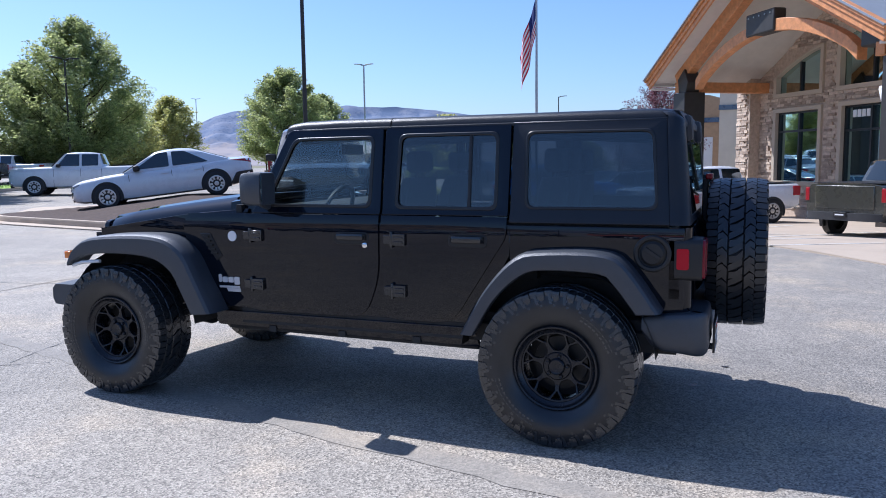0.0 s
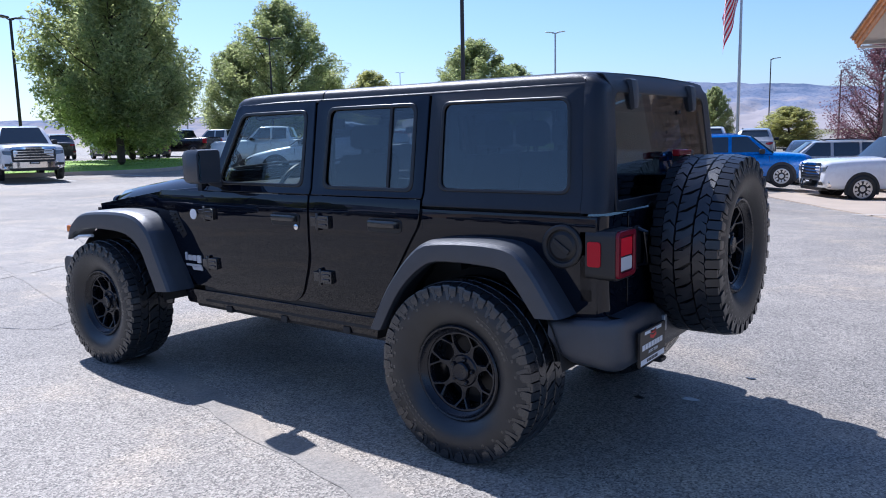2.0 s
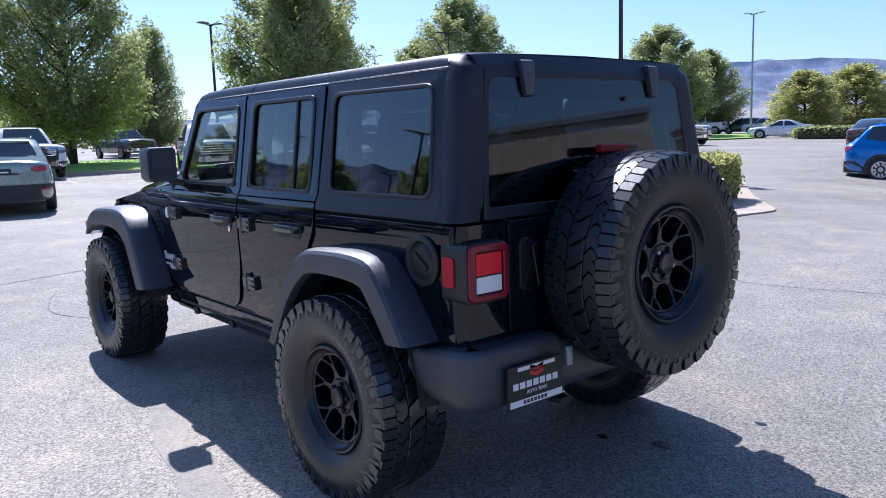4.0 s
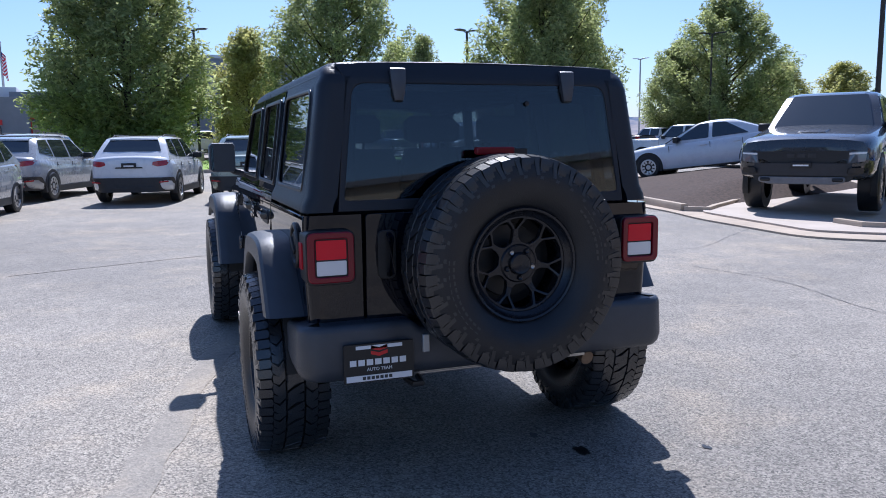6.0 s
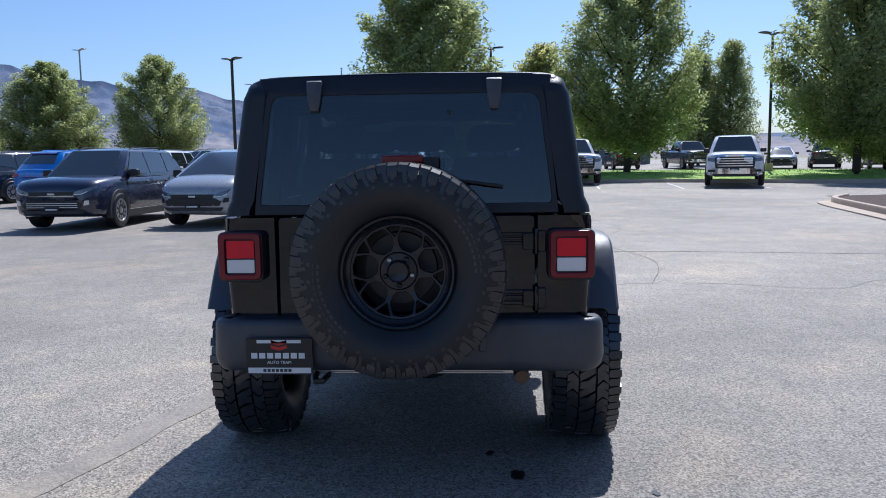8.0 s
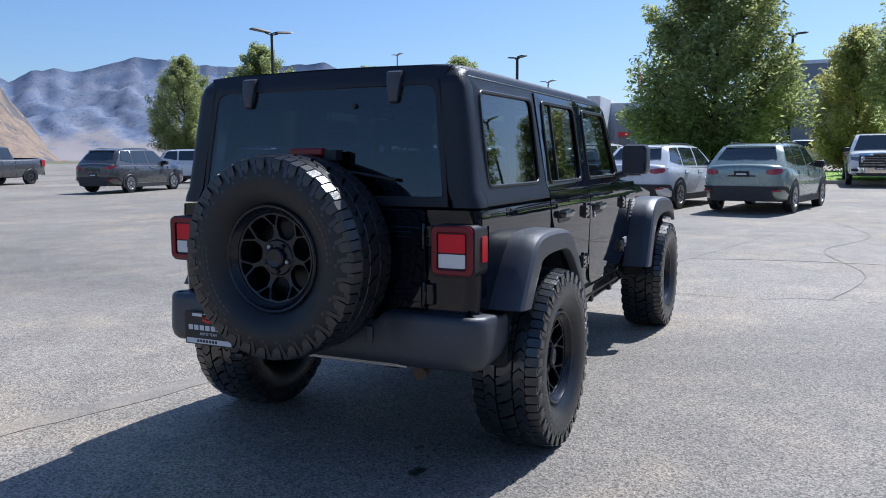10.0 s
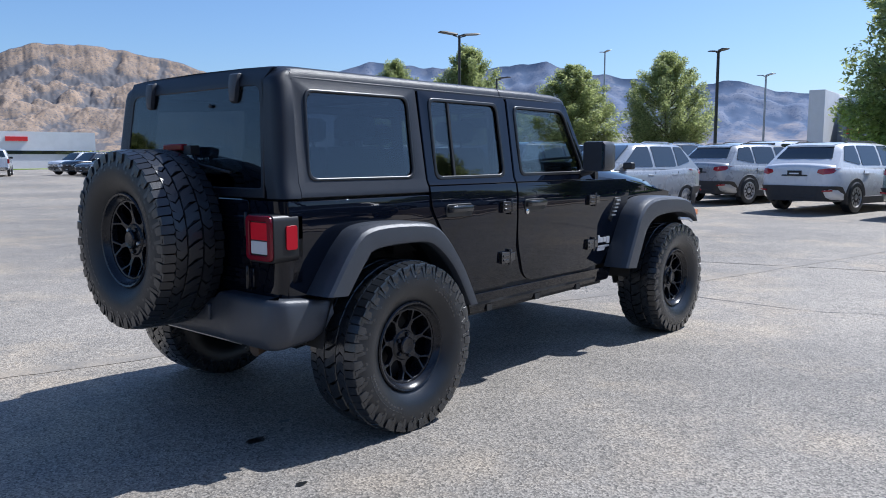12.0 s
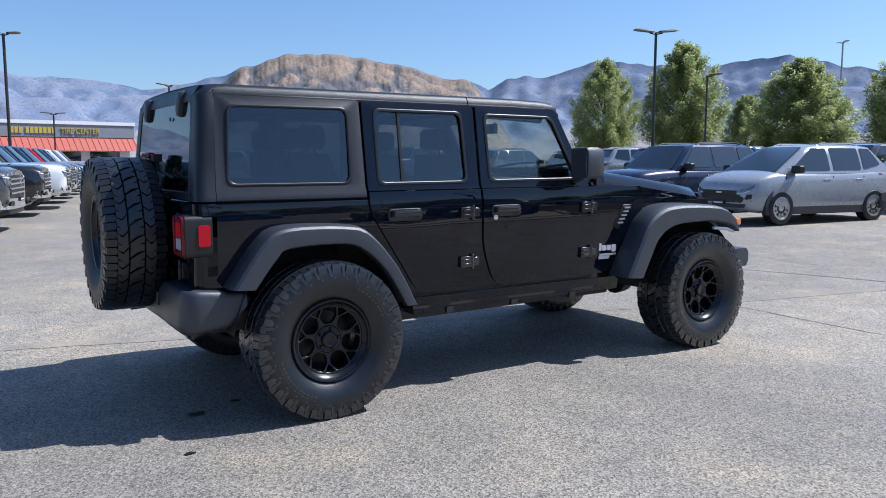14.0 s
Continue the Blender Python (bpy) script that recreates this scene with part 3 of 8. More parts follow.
part("engine_bay", box_bm, M["under"], suv, "dark engine bay")
bm = bmesh.new()
rows = []
for y in np.linspace(-0.86, 0.86, 15):
    q = abs(y) / 0.86
    xo = -2.165 + 0.055 * q**4
    zt = 0.70
    rows.append([(xo + 0.16, y, 0.50 + 0.05 * q), (xo + 0.02, y, 0.51 + 0.05 * q), (xo, y, 0.56 + 0.04 * q), (xo, y, zt - 0.03), (xo + 0.03, y, zt), (xo + 0.18, y, zt)])
loft(bm, rows)
part("front_bumper", bm, M["plastic"], suv, "matte dark grey front bumper", bevel=0.0, angle=45)


# -- doors: lower panel, upper frame, pane, handle, hinges --
def handle(parent, s, x, z, lock):
    bm = bmesh.new()
    plate(bm, rounded([(x - 0.115, z - 0.042), (x + 0.115, z - 0.042), (x + 0.115, z + 0.030), (x - 0.115, z + 0.030)], 0.03), [], skin(s, 0.004), 0.006)
    part("handle_recess", bm, M["trim"], parent, bevel=0.003)
    bm = bmesh.new()
    y = yo(z)
    pts = [(x - 0.10, s * (y + 0.006), z), (x - 0.085, s * (y + 0.032), z + 0.004), (x, s * (y + 0.037), z + 0.004), (x + 0.085, s * (y + 0.032), z + 0.004), (x + 0.10, s * (y + 0.006), z)]
    rows = [[(px, py, pz - 0.019), (px, py - s * 0.010, pz - 0.016), (px, py - s * 0.010, pz + 0.012), (px, py, pz + 0.019), (px, py + s * 0.006, pz)] for px, py, pz in pts]
    loft(bm, rows)
    part("door_handle", bm, M["handle"], parent, "black pull handle", bevel=0.004)
    if lock:
        bm = bmesh.new()
        lathe(bm, [(0.017, 0), (0.017, -0.006), (0.012, -0.009), (0.0005, -0.009)], 16)
        part("door_lock", bm, M["chrome"], parent, "small chrome lock", pose(x + 0.088 if s < 0 else x + 0.086, s * (y + 0.001), z - 0.045, 0, 0, 0 if s < 0 else 180))


def hinge(parent, s, x, z):
    bm = bmesh.new()
    y = yo(z)
    for x0, x1, h, p in ((x - 0.075, x - 0.028, 0.026, 0.018), (x - 0.020, x + 0.062, 0.034, 0.020)):
        hexa(bm, [(xx, s * yy, zz) for xx in (x0, x1) for yy in (y - 0.004, y + p) for zz in (z - h, z + h)])
    tube(bm, [(x - 0.024, s * (y + 0.014), z - 0.046), (x - 0.024, s * (y + 0.014), z + 0.046)], 0.011)
    for dz in (-0.015, 0.012):
        box(bm, x - 0.005, x + 0.05, *sorted((s * (y + 0.02), s * (y + 0.025))), z + dz - 0.006, z + dz + 0.006)
    part("door_hinge", bm, M["handle"], parent, "exposed black hinge", bevel=0.004)


def door(s, lower, upper, window, hx, hinges, front):
    d = side_panel("door", lower, s, M["paint"], label="glossy black door")
    bm = bmesh.new()
    plate(bm, upper, [window], skin(s, 0.0), 0.035, cut_v=(1.245,))
    part("window_frame", bm, M["paint"], d, bevel=0.004)
    cx, cz = sum(p[0] for p in window) / len(window), sum(p[1] for p in window) / len(window)

    def scaled(k):
        return [(cx + (x - cx) * (1 + k / abs(0.28)), cz + (z - cz) * (1 + k / abs(0.2))) for x, z in window]
    bm = bmesh.new()
    plate(bm, scaled(0.012), [scaled(-0.006)], skin(s, 0.005), 0.010)
    part("window_seal", bm, M["gloss"], d, bevel=0.004)
    bm = bmesh.new()
    plate(bm, scaled(0.002), [], skin(s, -0.010), 0.004)
    pn = part("window_pane", bm, M["clear"] if front else M["glass"], d, "tinted side window")
    if not front:
        bm = bmesh.new()
        plate(bm, [(0.958, 1.262), (0.974, 1.262), (0.974, 1.664), (0.958, 1.664)], [], skin(s, -0.002), 0.012)
        part("window_divider", bm, M["trim"], d)
    handle(d, s, hx, 1.078, front)
    for x, z in hinges:
        hinge(d, s, x, z)
    return d


W1 = rounded([(-0.372, 1.265), (0.342, 1.262), (0.352, 1.662), (-0.180, 1.660)], [0.06, 0.045, 0.045, 0.05], 5)
U1 = rounded([(-0.478, 1.213), (0.416, 1.213), (0.416, 1.725), (-0.228, 1.722)], [0, 0, 0.03, 0.03], 3)
W2 = rounded([(0.522, 1.258), (1.122, 1.255), (1.122, 1.668), (0.536, 1.668)], [0.045, 0.045, 0.045, 0.045], 5)
U2 = rounded([(0.430, 1.213), (1.197, 1.213), (1.197, 1.725), (0.432, 1.725)], [0, 0, 0.02, 0.03], 3)
for s in (-1, 1):
    door(s, FRONT_DOOR, U1, W1, 0.238, ((-0.448, 1.073), (-0.456, 0.764)), True)
    door(s, REAR_DOOR, U2, W2, 0.970, ((0.528, 1.070), (0.524, 0.767)), False)


# -- windscreen frame and screen --
def screen_at(u, v, d):
    return (-0.485 + v * 0.262 + d, u * (0.735 - 0.062 * v), 1.295 + v * 0.435)


bm = bmesh.new()
plate(bm, [(-1, 0), (1, 0), (1, 1), (-1, 1)], [rounded([(-0.90, 0.08), (0.90, 0.08), (0.90, 0.90), (-0.90, 0.90)], 0.05)], screen_at, 0.05)
part("windscreen_frame", bm, M["paint"], suv, bevel=0.008)
bm = bmesh.new()
plate(bm, [(-0.91, 0.06), (0.91, 0.06), (0.91, 0.92), (-0.91, 0.92)], [], lambda u, v, d: screen_at(u, v, d + 0.015), 0.005)
part("windscreen", bm, M["clear"], suv, "clear windscreen")

# -- hard top --


def roof_ring(x, dz=0.0):
    pts = []
    for y, z in ((0.0, 1.792), (0.2, 1.791), (0.4, 1.787), (0.53, 1.785), (0.60, 1.781), (0.640, 1.775), (0.660, 1.765), (0.671, 1.750), (0.676, 1.728), (0.690, 1.722), (0.690, 1.712), (0.63, 1.70), (0.3, 1.735), (0.0, 1.735)):
        pts.append((x, y, z + dz))
    return [(x, -y, z) for x, y, z in pts[::-1][1:]] + pts[:-1]


bm = bmesh.new()
loft(bm, [roof_ring(x, d) for x, d in ((-0.268, -0.045), (-0.262, -0.028), (-0.235, -0.016), (-0.15, -0.006), (0.1, 0), (0.449, 0))])
part("front_roof_panel", bm, M["hardtop"], suv, "grained dark roof panel", angle=40)
bm = bmesh.new()
loft(bm, [roof_ring(x, d) for x, d in ((0.457, 0), (1.0, 0), (1.6, 0), (1.95, 0), (2.02, -0.004), (2.055, -0.012), (2.075, -0.024), (2.085, -0.05))])
part("hardtop_roof", bm, M["hardtop"], suv, "grained dark roof", angle=40)


def rear_x(z):
    return 2.162 - 0.098 * (z - 1.17)


QW = rounded([(1.302, 1.262), (1.990, 1.262), (1.962, 1.664), (1.296, 1.668)], 0.05, 6)
QO = [(1.210, 1.178), (2.060, 1.178), (2.030, 1.728), (1.208, 1.728)]
for s in (-1, 1):
    bm = bmesh.new()
    plate(bm, QO, [QW], skin(s, 0.002), 0.03, cut_v=(1.205, 1.245))
    q = part("hardtop_side", bm, M["hardtop"], suv, "grained dark hard-top side", bevel=0.004)
    cx, cz = 1.64, 1.465
    def qs(k):
        return [(cx + (x - cx) * (1 + k / 0.34), cz + (z - cz) * (1 + k / 0.2)) for x, z in QW]
    bm = bmesh.new()
    plate(bm, qs(0.010), [qs(-0.005)], skin(s, 0.006), 0.012)
    part("window_seal", bm, M["gloss"], q, bevel=0.005)
    bm = bmesh.new()
    plate(bm, qs(0.002), [], skin(s, -0.006), 0.004)
    part("window_pane", bm, M["glass"], q, "dark privacy glass")
    # rounded rear corner
    bm = bmesh.new()
    rows = []
    for z in (1.178, 1.205, 1.245, 1.4, 1.55, 1.68, 1.715, 1.728, 1.742, 1.753, 1.761, 1.7655):
        y = yo(z) + 0.002 if z < 1.72 else float(np.interp(z, (1.72, 1.728, 1.742, 1.753, 1.761, 1.7655), (0.692, 0.691, 0.686, 0.676, 0.660, 0.632)))
        xs, xr = 2.06 - 0.055 * (z - 1.178), rear_x(z) - max(0, z - 1.72) * 1.0
        a, b, c = Vector((xr - 0.062, y)), Vector((xr, y)), Vector((xr, y - 0.062))
        ring = [(xs, y)] + [tuple(a * (1 - t) ** 2 + b * 2 * t * (1 - t) + c * t * t) for t in (0, 0.15, 0.3, 0.45, 0.6, 0.75, 0.9, 1)]
        ring += [(xr, y - 0.115), (xr - 0.05, y - 0.115), (xs, y - 0.05)]
        rows.append([(px, s * py, z) for px, py in ring])
    loft(bm, rows)
    part("hardtop_corner", bm, M["hardtop"], suv, angle=40)


def rear_at(u, v, d):
    return (rear_x(v) - d - max(0, v - 1.72) * 0.5, u, v)


GO = [(-0.655, 1.178), (0.655, 1.178), (0.605, 1.70), (0.632, 1.7655), (0.55, 1.7705), (0.4, 1.7755), (0.0, 1.780), (-0.4, 1.7755), (-0.55, 1.7705), (-0.632, 1.7655), (-0.605, 1.70)]
GH = rounded([(-0.628, 1.222), (0.628, 1.222), (0.572, 1.688), (-0.572, 1.688)], [0.02, 0.02, 0.055, 0.055], 5)
bm = bmesh.new()
plate(bm, GO, [GH], rear_at, 0.03, cut_v=(1.72,))
part("hardtop_rear", bm, M["hardtop"], suv, bevel=0.004)
bm = bmesh.new()
loft(bm, [[(x, y, z) for y, z in ((-0.632, 1.7662), (-0.55, 1.7712), (-0.4, 1.7758), (0, 1.7805), (0.4, 1.7758), (0.55, 1.7712), (0.632, 1.7662))] for x in (2.05, rear_x(1.775) - 0.026)], closed=False)
part("roof_edge", bm, M["hardtop"], suv, angle=60)
bm = bmesh.new()
plate(bm, [(x * 1.004, 1.455 + (z - 1.455) * 1.006) for x, z in GH], [], lambda u, v, d: rear_at(u, v, d + 0.004), 0.005)
part("rear_window", bm, M["rearglass"], suv, "dark tailgate glass")
for s in (-1, 1):
    bm = bmesh.new()
    rows = []
    for z, w, p in ((1.752, 0.030, 0.006), (1.745, 0.033, 0.022), (1.70, 0.031, 0.026), (1.65, 0.024, 0.024), (1.622, 0.018, 0.018), (1.615, 0.015, 0.002)):
        x = rear_x(z)
        rows.append([(x - 0.01, s * 0.385 - w, z), (x + p * 0.7, s * 0.385 - w, z), (x + p, s * 0.385 - w * 0.6, z), (x + p, s * 0.385 + w * 0.6, z), (x + p * 0.7, s * 0.385 + w, z), (x - 0.01, s * 0.385 + w, z)])
    loft(bm, rows)
    part("glass_hinge", bm, M["plastic"], suv, "black glass hinge", angle=40)

# -- tailgate, rear corners, lamps --
bm = bmesh.new()
plate(bm, rounded([(-0.552, 0.735), (0.556, 0.735), (0.552, 1.168), (-0.548, 1.168)], 0.02), [], lambda u, v, d: (2.172 - d - 0.004 * abs(v - 0.95), u, v), 0.05, cut_v=(0.8, 0.9, 1.0, 1.1))
tailgate = part("tailgate", bm, M["paint"], suv, "glossy black swing tailgate", bevel=0.006)
for z0, z1 in ((1.045, 1.103), (0.785, 0.857)):
    for i in range(3):
        zz = z0 + (z1 - z0) * i / 3
        bm = bmesh.new()
        box(bm, 2.166, 2.182, 0.22, 0.53, zz, zz + (z1 - z0) / 3 - 0.006)
        part("tailgate_rib", bm, M["paint"], tailgate, bevel=0.004)
for z in (1.06, 0.815):
    bm = bmesh.new()
    box(bm, 2.165, 2.196, 0.50, 0.55, z - 0.035, z + 0.035)
    box(bm, 2.165, 2.190, 0.562, 0.60, z - 0.045, z + 0.045)
    tube(bm, [(2.19, 0.556, z - 0.055), (2.19, 0.556, z + 0.055)], 0.013)
    part("tailgate_hinge", bm, M["paint"], tailgate, "black tailgate hinge", bevel=0.004)
bm = bmesh.new()
plate(bm, rounded([(-0.502, 0.90), (-0.425, 0.90), (-0.425, 1.10), (-0.502, 1.10)], 0.03), [], lambda u, v, d: (2.180 - d, u, v), 0.012)
part("latch_recess", bm, M["trim"], tailgate, bevel=0.003)
bm = bmesh.new()
tube(bm, [(2.175, -0.455, 0.918), (2.215, -0.455, 0.928), (2.215, -0.455, 1.072), (2.175, -0.455, 1.082)], 0.013)
part("tailgate_handle", bm, M["paint"], tailgate, "black grab handle")
for s in (-1, 1):
    bm = bmesh.new()
    rows = []
    for z in (0.728, 0.80, 0.9, 1.0, 1.1, 1.168):
        y = yo(z)
        a, b, c = Vector((2.112, y)), Vector((2.172, y)), Vector((2.172, y - 0.06))
        ring = [(2.06, y)] + [tuple(a * (1 - t) ** 2 + b * 2 * t * (1 - t) + c * t * t) for t in (0, 0.3, 0.5, 0.7, 0.85, 1)] + [(2.172, 0.566), (2.13, 0.566), (2.06, y - 0.05)]
        rows.append([(px, s * py, z) for px, py in ring])
    loft(bm, rows)
    part("rear_corner", bm, M["paint"], suv, "glossy black rear corner", angle=40)

    def lamp_box(x0, x1, y0, y1, z0, z1, r=0.02):
        b = bmesh.new()
        plate(b, rounded([(y0, z0), (y1, z0), (y1, z1), (y0, z1)], r), [], lambda u, v, d: (x1 - d, s * u, v), x1 - x0)
        return b
    tl = part("tail_lamp", lamp_box(2.085, 2.222, 0.606, 0.802, 0.898, 1.112, 0.03), M["trim"], suv, "square tail lamp, red ring with white centre", bevel=0.012)
    b = bmesh.new()
    plate(b, rounded([(0.612, 0.908), (0.797, 0.908), (0.797, 1.108), (0.612, 1.108)], 0.028), [rounded([(0.637, 0.931), (0.768, 0.931), (0.768, 1.082), (0.637, 1.082)], 0.012)], lambda u, v, d: (2.236 - d, s * u, v), 0.02)
    part("lamp_ring", b, M["redframe"], tl, "glossy red ring", bevel=0.004)
    part("stop_lens", lamp_box(2.215, 2.229, 0.643, 0.762, 1.000, 1.076, 0.006), M["redlens"], tl, "red lens", bevel=0.002)
    part("reverse_lens", lamp_box(2.215, 2.229, 0.643, 0.762, 0.937, 0.994, 0.006), M["whitelens"], tl, "white reversing lens", bevel=0.002)
    b = bmesh.new()
    plate(b, rounded([(2.098, 0.955), (2.158, 0.955), (2.158, 1.062), (2.098, 1.062)], 0.012), [], lambda u, v, d: (u, s * (0.808 - d), v), 0.012)
    part("side_lens", b, M["redside"], tl, "red side lens", bevel=0.002)

# -- fuel filler --
bm = bmesh.new()
lathe(bm, [(0.095, 0.004), (0.096, -0.008), (0.088, -0.013), (0.074, -0.012), (0.068, 0.0), (0.060, -0.004), (0.052, -0.010), (0.0005, -0.011)], 36)
box(bm, -0.045, 0.045, -0.019, -0.008, -0.011, 0.011)
part("fuel_cap", bm, M["trim"], suv, "round black filler cap", pose(1.978, -yo(1.03) - 0.001, 1.033, 0, 35, 0), bevel=0.002)

# -- rear bumper --
def bumper_path():
    """Outer line of the bumper at one end: along the side, round the corner, along the rear; with outward normals and depth."""
    out = []
    for x in (1.935, 1.98, 2.04, 2.10, 2.148):
        out.append((x, 0.853 - 0.02 * (x - 1.93), (0.0, 1.0), 0.13))
    cx, cy, r = 2.158, 0.745, 0.104
    for k in range(1, 9):
        q = math.pi / 2 * (1 - k / 9)
        out.append((cx + r * math.cos(q), cy + r * math.sin(q), (math.cos(q), math.sin(q)), 0.13 + 0.10 * k / 9))
    for y in (0.735, 0.70, 0.58, 0.47, 0.452, 0.40, 0.385, 0.35, 0.2):
        out.append((2.265 - 0.004 * y if y > 0.46 else 2.259 - 0.004 * y, y, (1.0, 0.0), 0.19 + 0.08 * (0.74 - y)))
    return out


bm = bmesh.new()
rows = []
half = bumper_path()
for x, y, (nx, ny), dep in half + [(2.259, 0.0, (1.0, 0.0), 0.25)] + [(x, -y, (nx, -ny), dep) for x, y, (nx, ny), dep in half[::-1]]:
    q = abs(y)
    zb = float(np.interp(x, (1.93, 1.98, 2.04, 2.15, 2.235, 2.27), (0.630, 0.560, 0.532, 0.522, 0.512, 0.508)))
    zt = float(np.interp(x, (1.93, 2.04, 2.13, 2.22), (0.712, 0.722, 0.734, 0.738))) if q > 0.4 else float(np.interp(q, (0.345, 0.39), (0.70, 0.738)))
    zm = min(0.09, (zt - zb) * 0.45)
    rows.append([(x - nx * o, y - ny * o, z) for o, z in ((dep, zb), (0.034, zb), (0.022, zb + 0.004), (0.008, zb + 0.020), (0.0, zb + zm * 0.6), (0.006, zt - 0.032), (0.010, zt - 0.014), (0.018, zt - 0.004), (0.030, zt), (dep, zt + 0.002))])
loft(bm, rows)
bumper = part("rear_bumper", bm, M["plastic"], suv, "matte dark grey rear bumper", angle=40)
for s in (-1, 1):
    bm = bmesh.new()
    box(bm, 2.250, 2.268, *sorted((s * 0.315, s * 0.345)), 0.60, 0.675)
    part("reflector", bm, M["greypole"] if s < 0 else M["plastic"], bumper, "small upright reflector", bevel=0.004)
bm = bmesh.new()
box(bm, 2.155, 2.190, -0.34, 0.42, 0.492, 0.516)
box(bm, 1.98, 2.175, -0.40, 0.46, 0.48, 0.50)
part("crossmember", bm, M["steel"], suv, "bare metal strip under the bumper", bevel=0.004)

# -- dealer plate; the names are bars --
bm = bmesh.new()
plate(bm, rounded([(-0.678, 0.508), (-0.392, 0.508), (-0.392, 0.665), (-0.678, 0.665)], 0.006), [], lambda u, v, d: (2.287 - d, u, v), 0.012)
plate_ob = part("dealer_plate", bm, M["trim"], suv, "black dealer plate with white and red print", bevel=0.002)


def bars(name, cells, material, x=2.2885):
    b = bmesh.new()
    for y0, y1, z0, z1 in cells:
        box(b, x - 0.002, x, y0, y1, z0, z1)
    return part(name, b, material, plate_ob)


for i in range(7):
    bars("name_bar", [(-0.655 + i * 0.034, -0.655 + i * 0.034 + 0.026, 0.578, 0.602)], M["whitebar"])
fc = bpy.data.curves.new("plate_words", "FONT")
fc.body, fc.size, fc.extrude, fc.align_x = "AUTO TEAM", 0.0185, 0.0008, "CENTER"
fc.materials.append(M["whitebar"])
words = new("plate_words", fc)
words.parent = plate_ob
words.matrix_basis = pose(2.2885, -0.535, 0.555, 90, 0, 90)
bars("strip", [(-0.670, -0.400, 0.514, 0.538), (-0.63, -0.44, 0.644, 0.658)], M["whitebar"])
for i in range(7):
    bars("strip_bar", [(-0.605 + i * 0.018, -0.605 + i * 0.018 + 0.013, 0.520, 0.533)], M["seal"], 2.2895)
b = bmesh.new()
for k in (0.0, 0.022):
    for s in (-1, 1):
        hexa(b, [(x, -0.535 + s * u, 0.612 + k + v) for x in (2.2865, 2.2885) for u, v in ((0.0, 0.0), (0.0, 0.014), (0.034, 0.010), (0.034, 0.024))])
part("emblem", b, M["redbar"], plate_ob, "red chevron emblem")

# -- black strips under the roof gutter --
for s in (-1, 1):
    for x0, x1 in ((-0.22, 0.445), (0.462, 2.02)):
        bm = bmesh.new()
        box(bm, x0, x1, *sorted((s * 0.680, s * 0.6885)), 1.7095, 1.7185)
        part("gutter_strip", bm, M["trim"], suv)

# -- spare wheel on its carrier --
bm = bmesh.new()
box(bm, 2.17, 2.26, -0.10, 0.10, 0.86, 1.08)
hexa(bm, [(x, y, z) for x, w, h in ((2.16, 0.30, 0.22), (2.215, 0.14, 0.14)) for y in (-w, w) for z in (0.975 - h, 0.975 + h)])
box(bm, 2.17, 2.205, -0.03, 0.03, 1.05, 1.40)
part("spare_carrier", bm, M["trim"], suv, "black spare-wheel carrier", bevel=0.008)
wheel(pose(2.372, 0.0, 0.972, 0, 33.6, 90), "spare alloy wheel on the tailgate")
bm = bmesh.new()
box(bm, 2.19, 2.228, -0.085, 0.085, 1.396, 1.428)
part("high_stop_lamp", bm, M["stoplens"], suv, "red high stop lamp", bevel=0.006)
bm = bmesh.new()
box(bm, 2.165, 2.215, 0.085, 0.15, 1.375, 1.42)
tube(bm, [(2.185, 0.12, 1.395), (2.19, 0.16, 1.33), (2.175, 0.42, 1.292)], 0.008)
part("rear_wiper", bm, M["trim"], suv, "black rear wiper", bevel=0.003)
bm = bmesh.new()
lathe(bm, [(0.011, 0), (0.010, -0.006), (0.0005, -0.008)], 12)
part("washer_nozzle", bm, M["trim"], suv, "", pose(rear_x(1.60) + 0.001, 0.31 - 0.12, 1.61, 0, 0, 90))


# -- mirrors --
for s in (-1, 1):
    bm = bmesh.new()
    rows = []
    for x, k in ((-0.415, 0.72), (-0.40, 0.92), (-0.35, 1.0), (-0.285, 1.0), (-0.262, 0.96)):
        cy, cz, w, h = 0.915, 1.368, 0.085 * k, 0.098 * k
        rows.append([(x, s * (cy + u * w), cz + v * h) for u, v in ((-1, -0.8), (-0.85, -1), (0.8, -1), (1, -0.8), (1, 0.75), (0.8, 1), (-0.85, 1), (-1, 0.85))])
    loft(bm, rows)
    mr = part("door_mirror", bm, M["plastic"], suv, "square black door mirror", angle=50)
    bm = bmesh.new()
    plate(bm, rounded([(0.840, 1.285), (0.988, 1.285), (0.988, 1.45), (0.840, 1.45)], 0.02), [], lambda u, v, d: (-0.258 - 0.25 * (0.988 - u) - d, s * u, v), 0.006)
    part("mirror_glass", bm, M["mirror"], mr, "mirror glass")
    bm = bmesh.new()
    tube(bm, [(-0.36, s * 0.765, 1.255), (-0.36, s * 0.83, 1.272), (-0.345, s * 0.87, 1.30)], 0.024, 10)
    part("mirror_arm", bm, M["plastic"], mr)

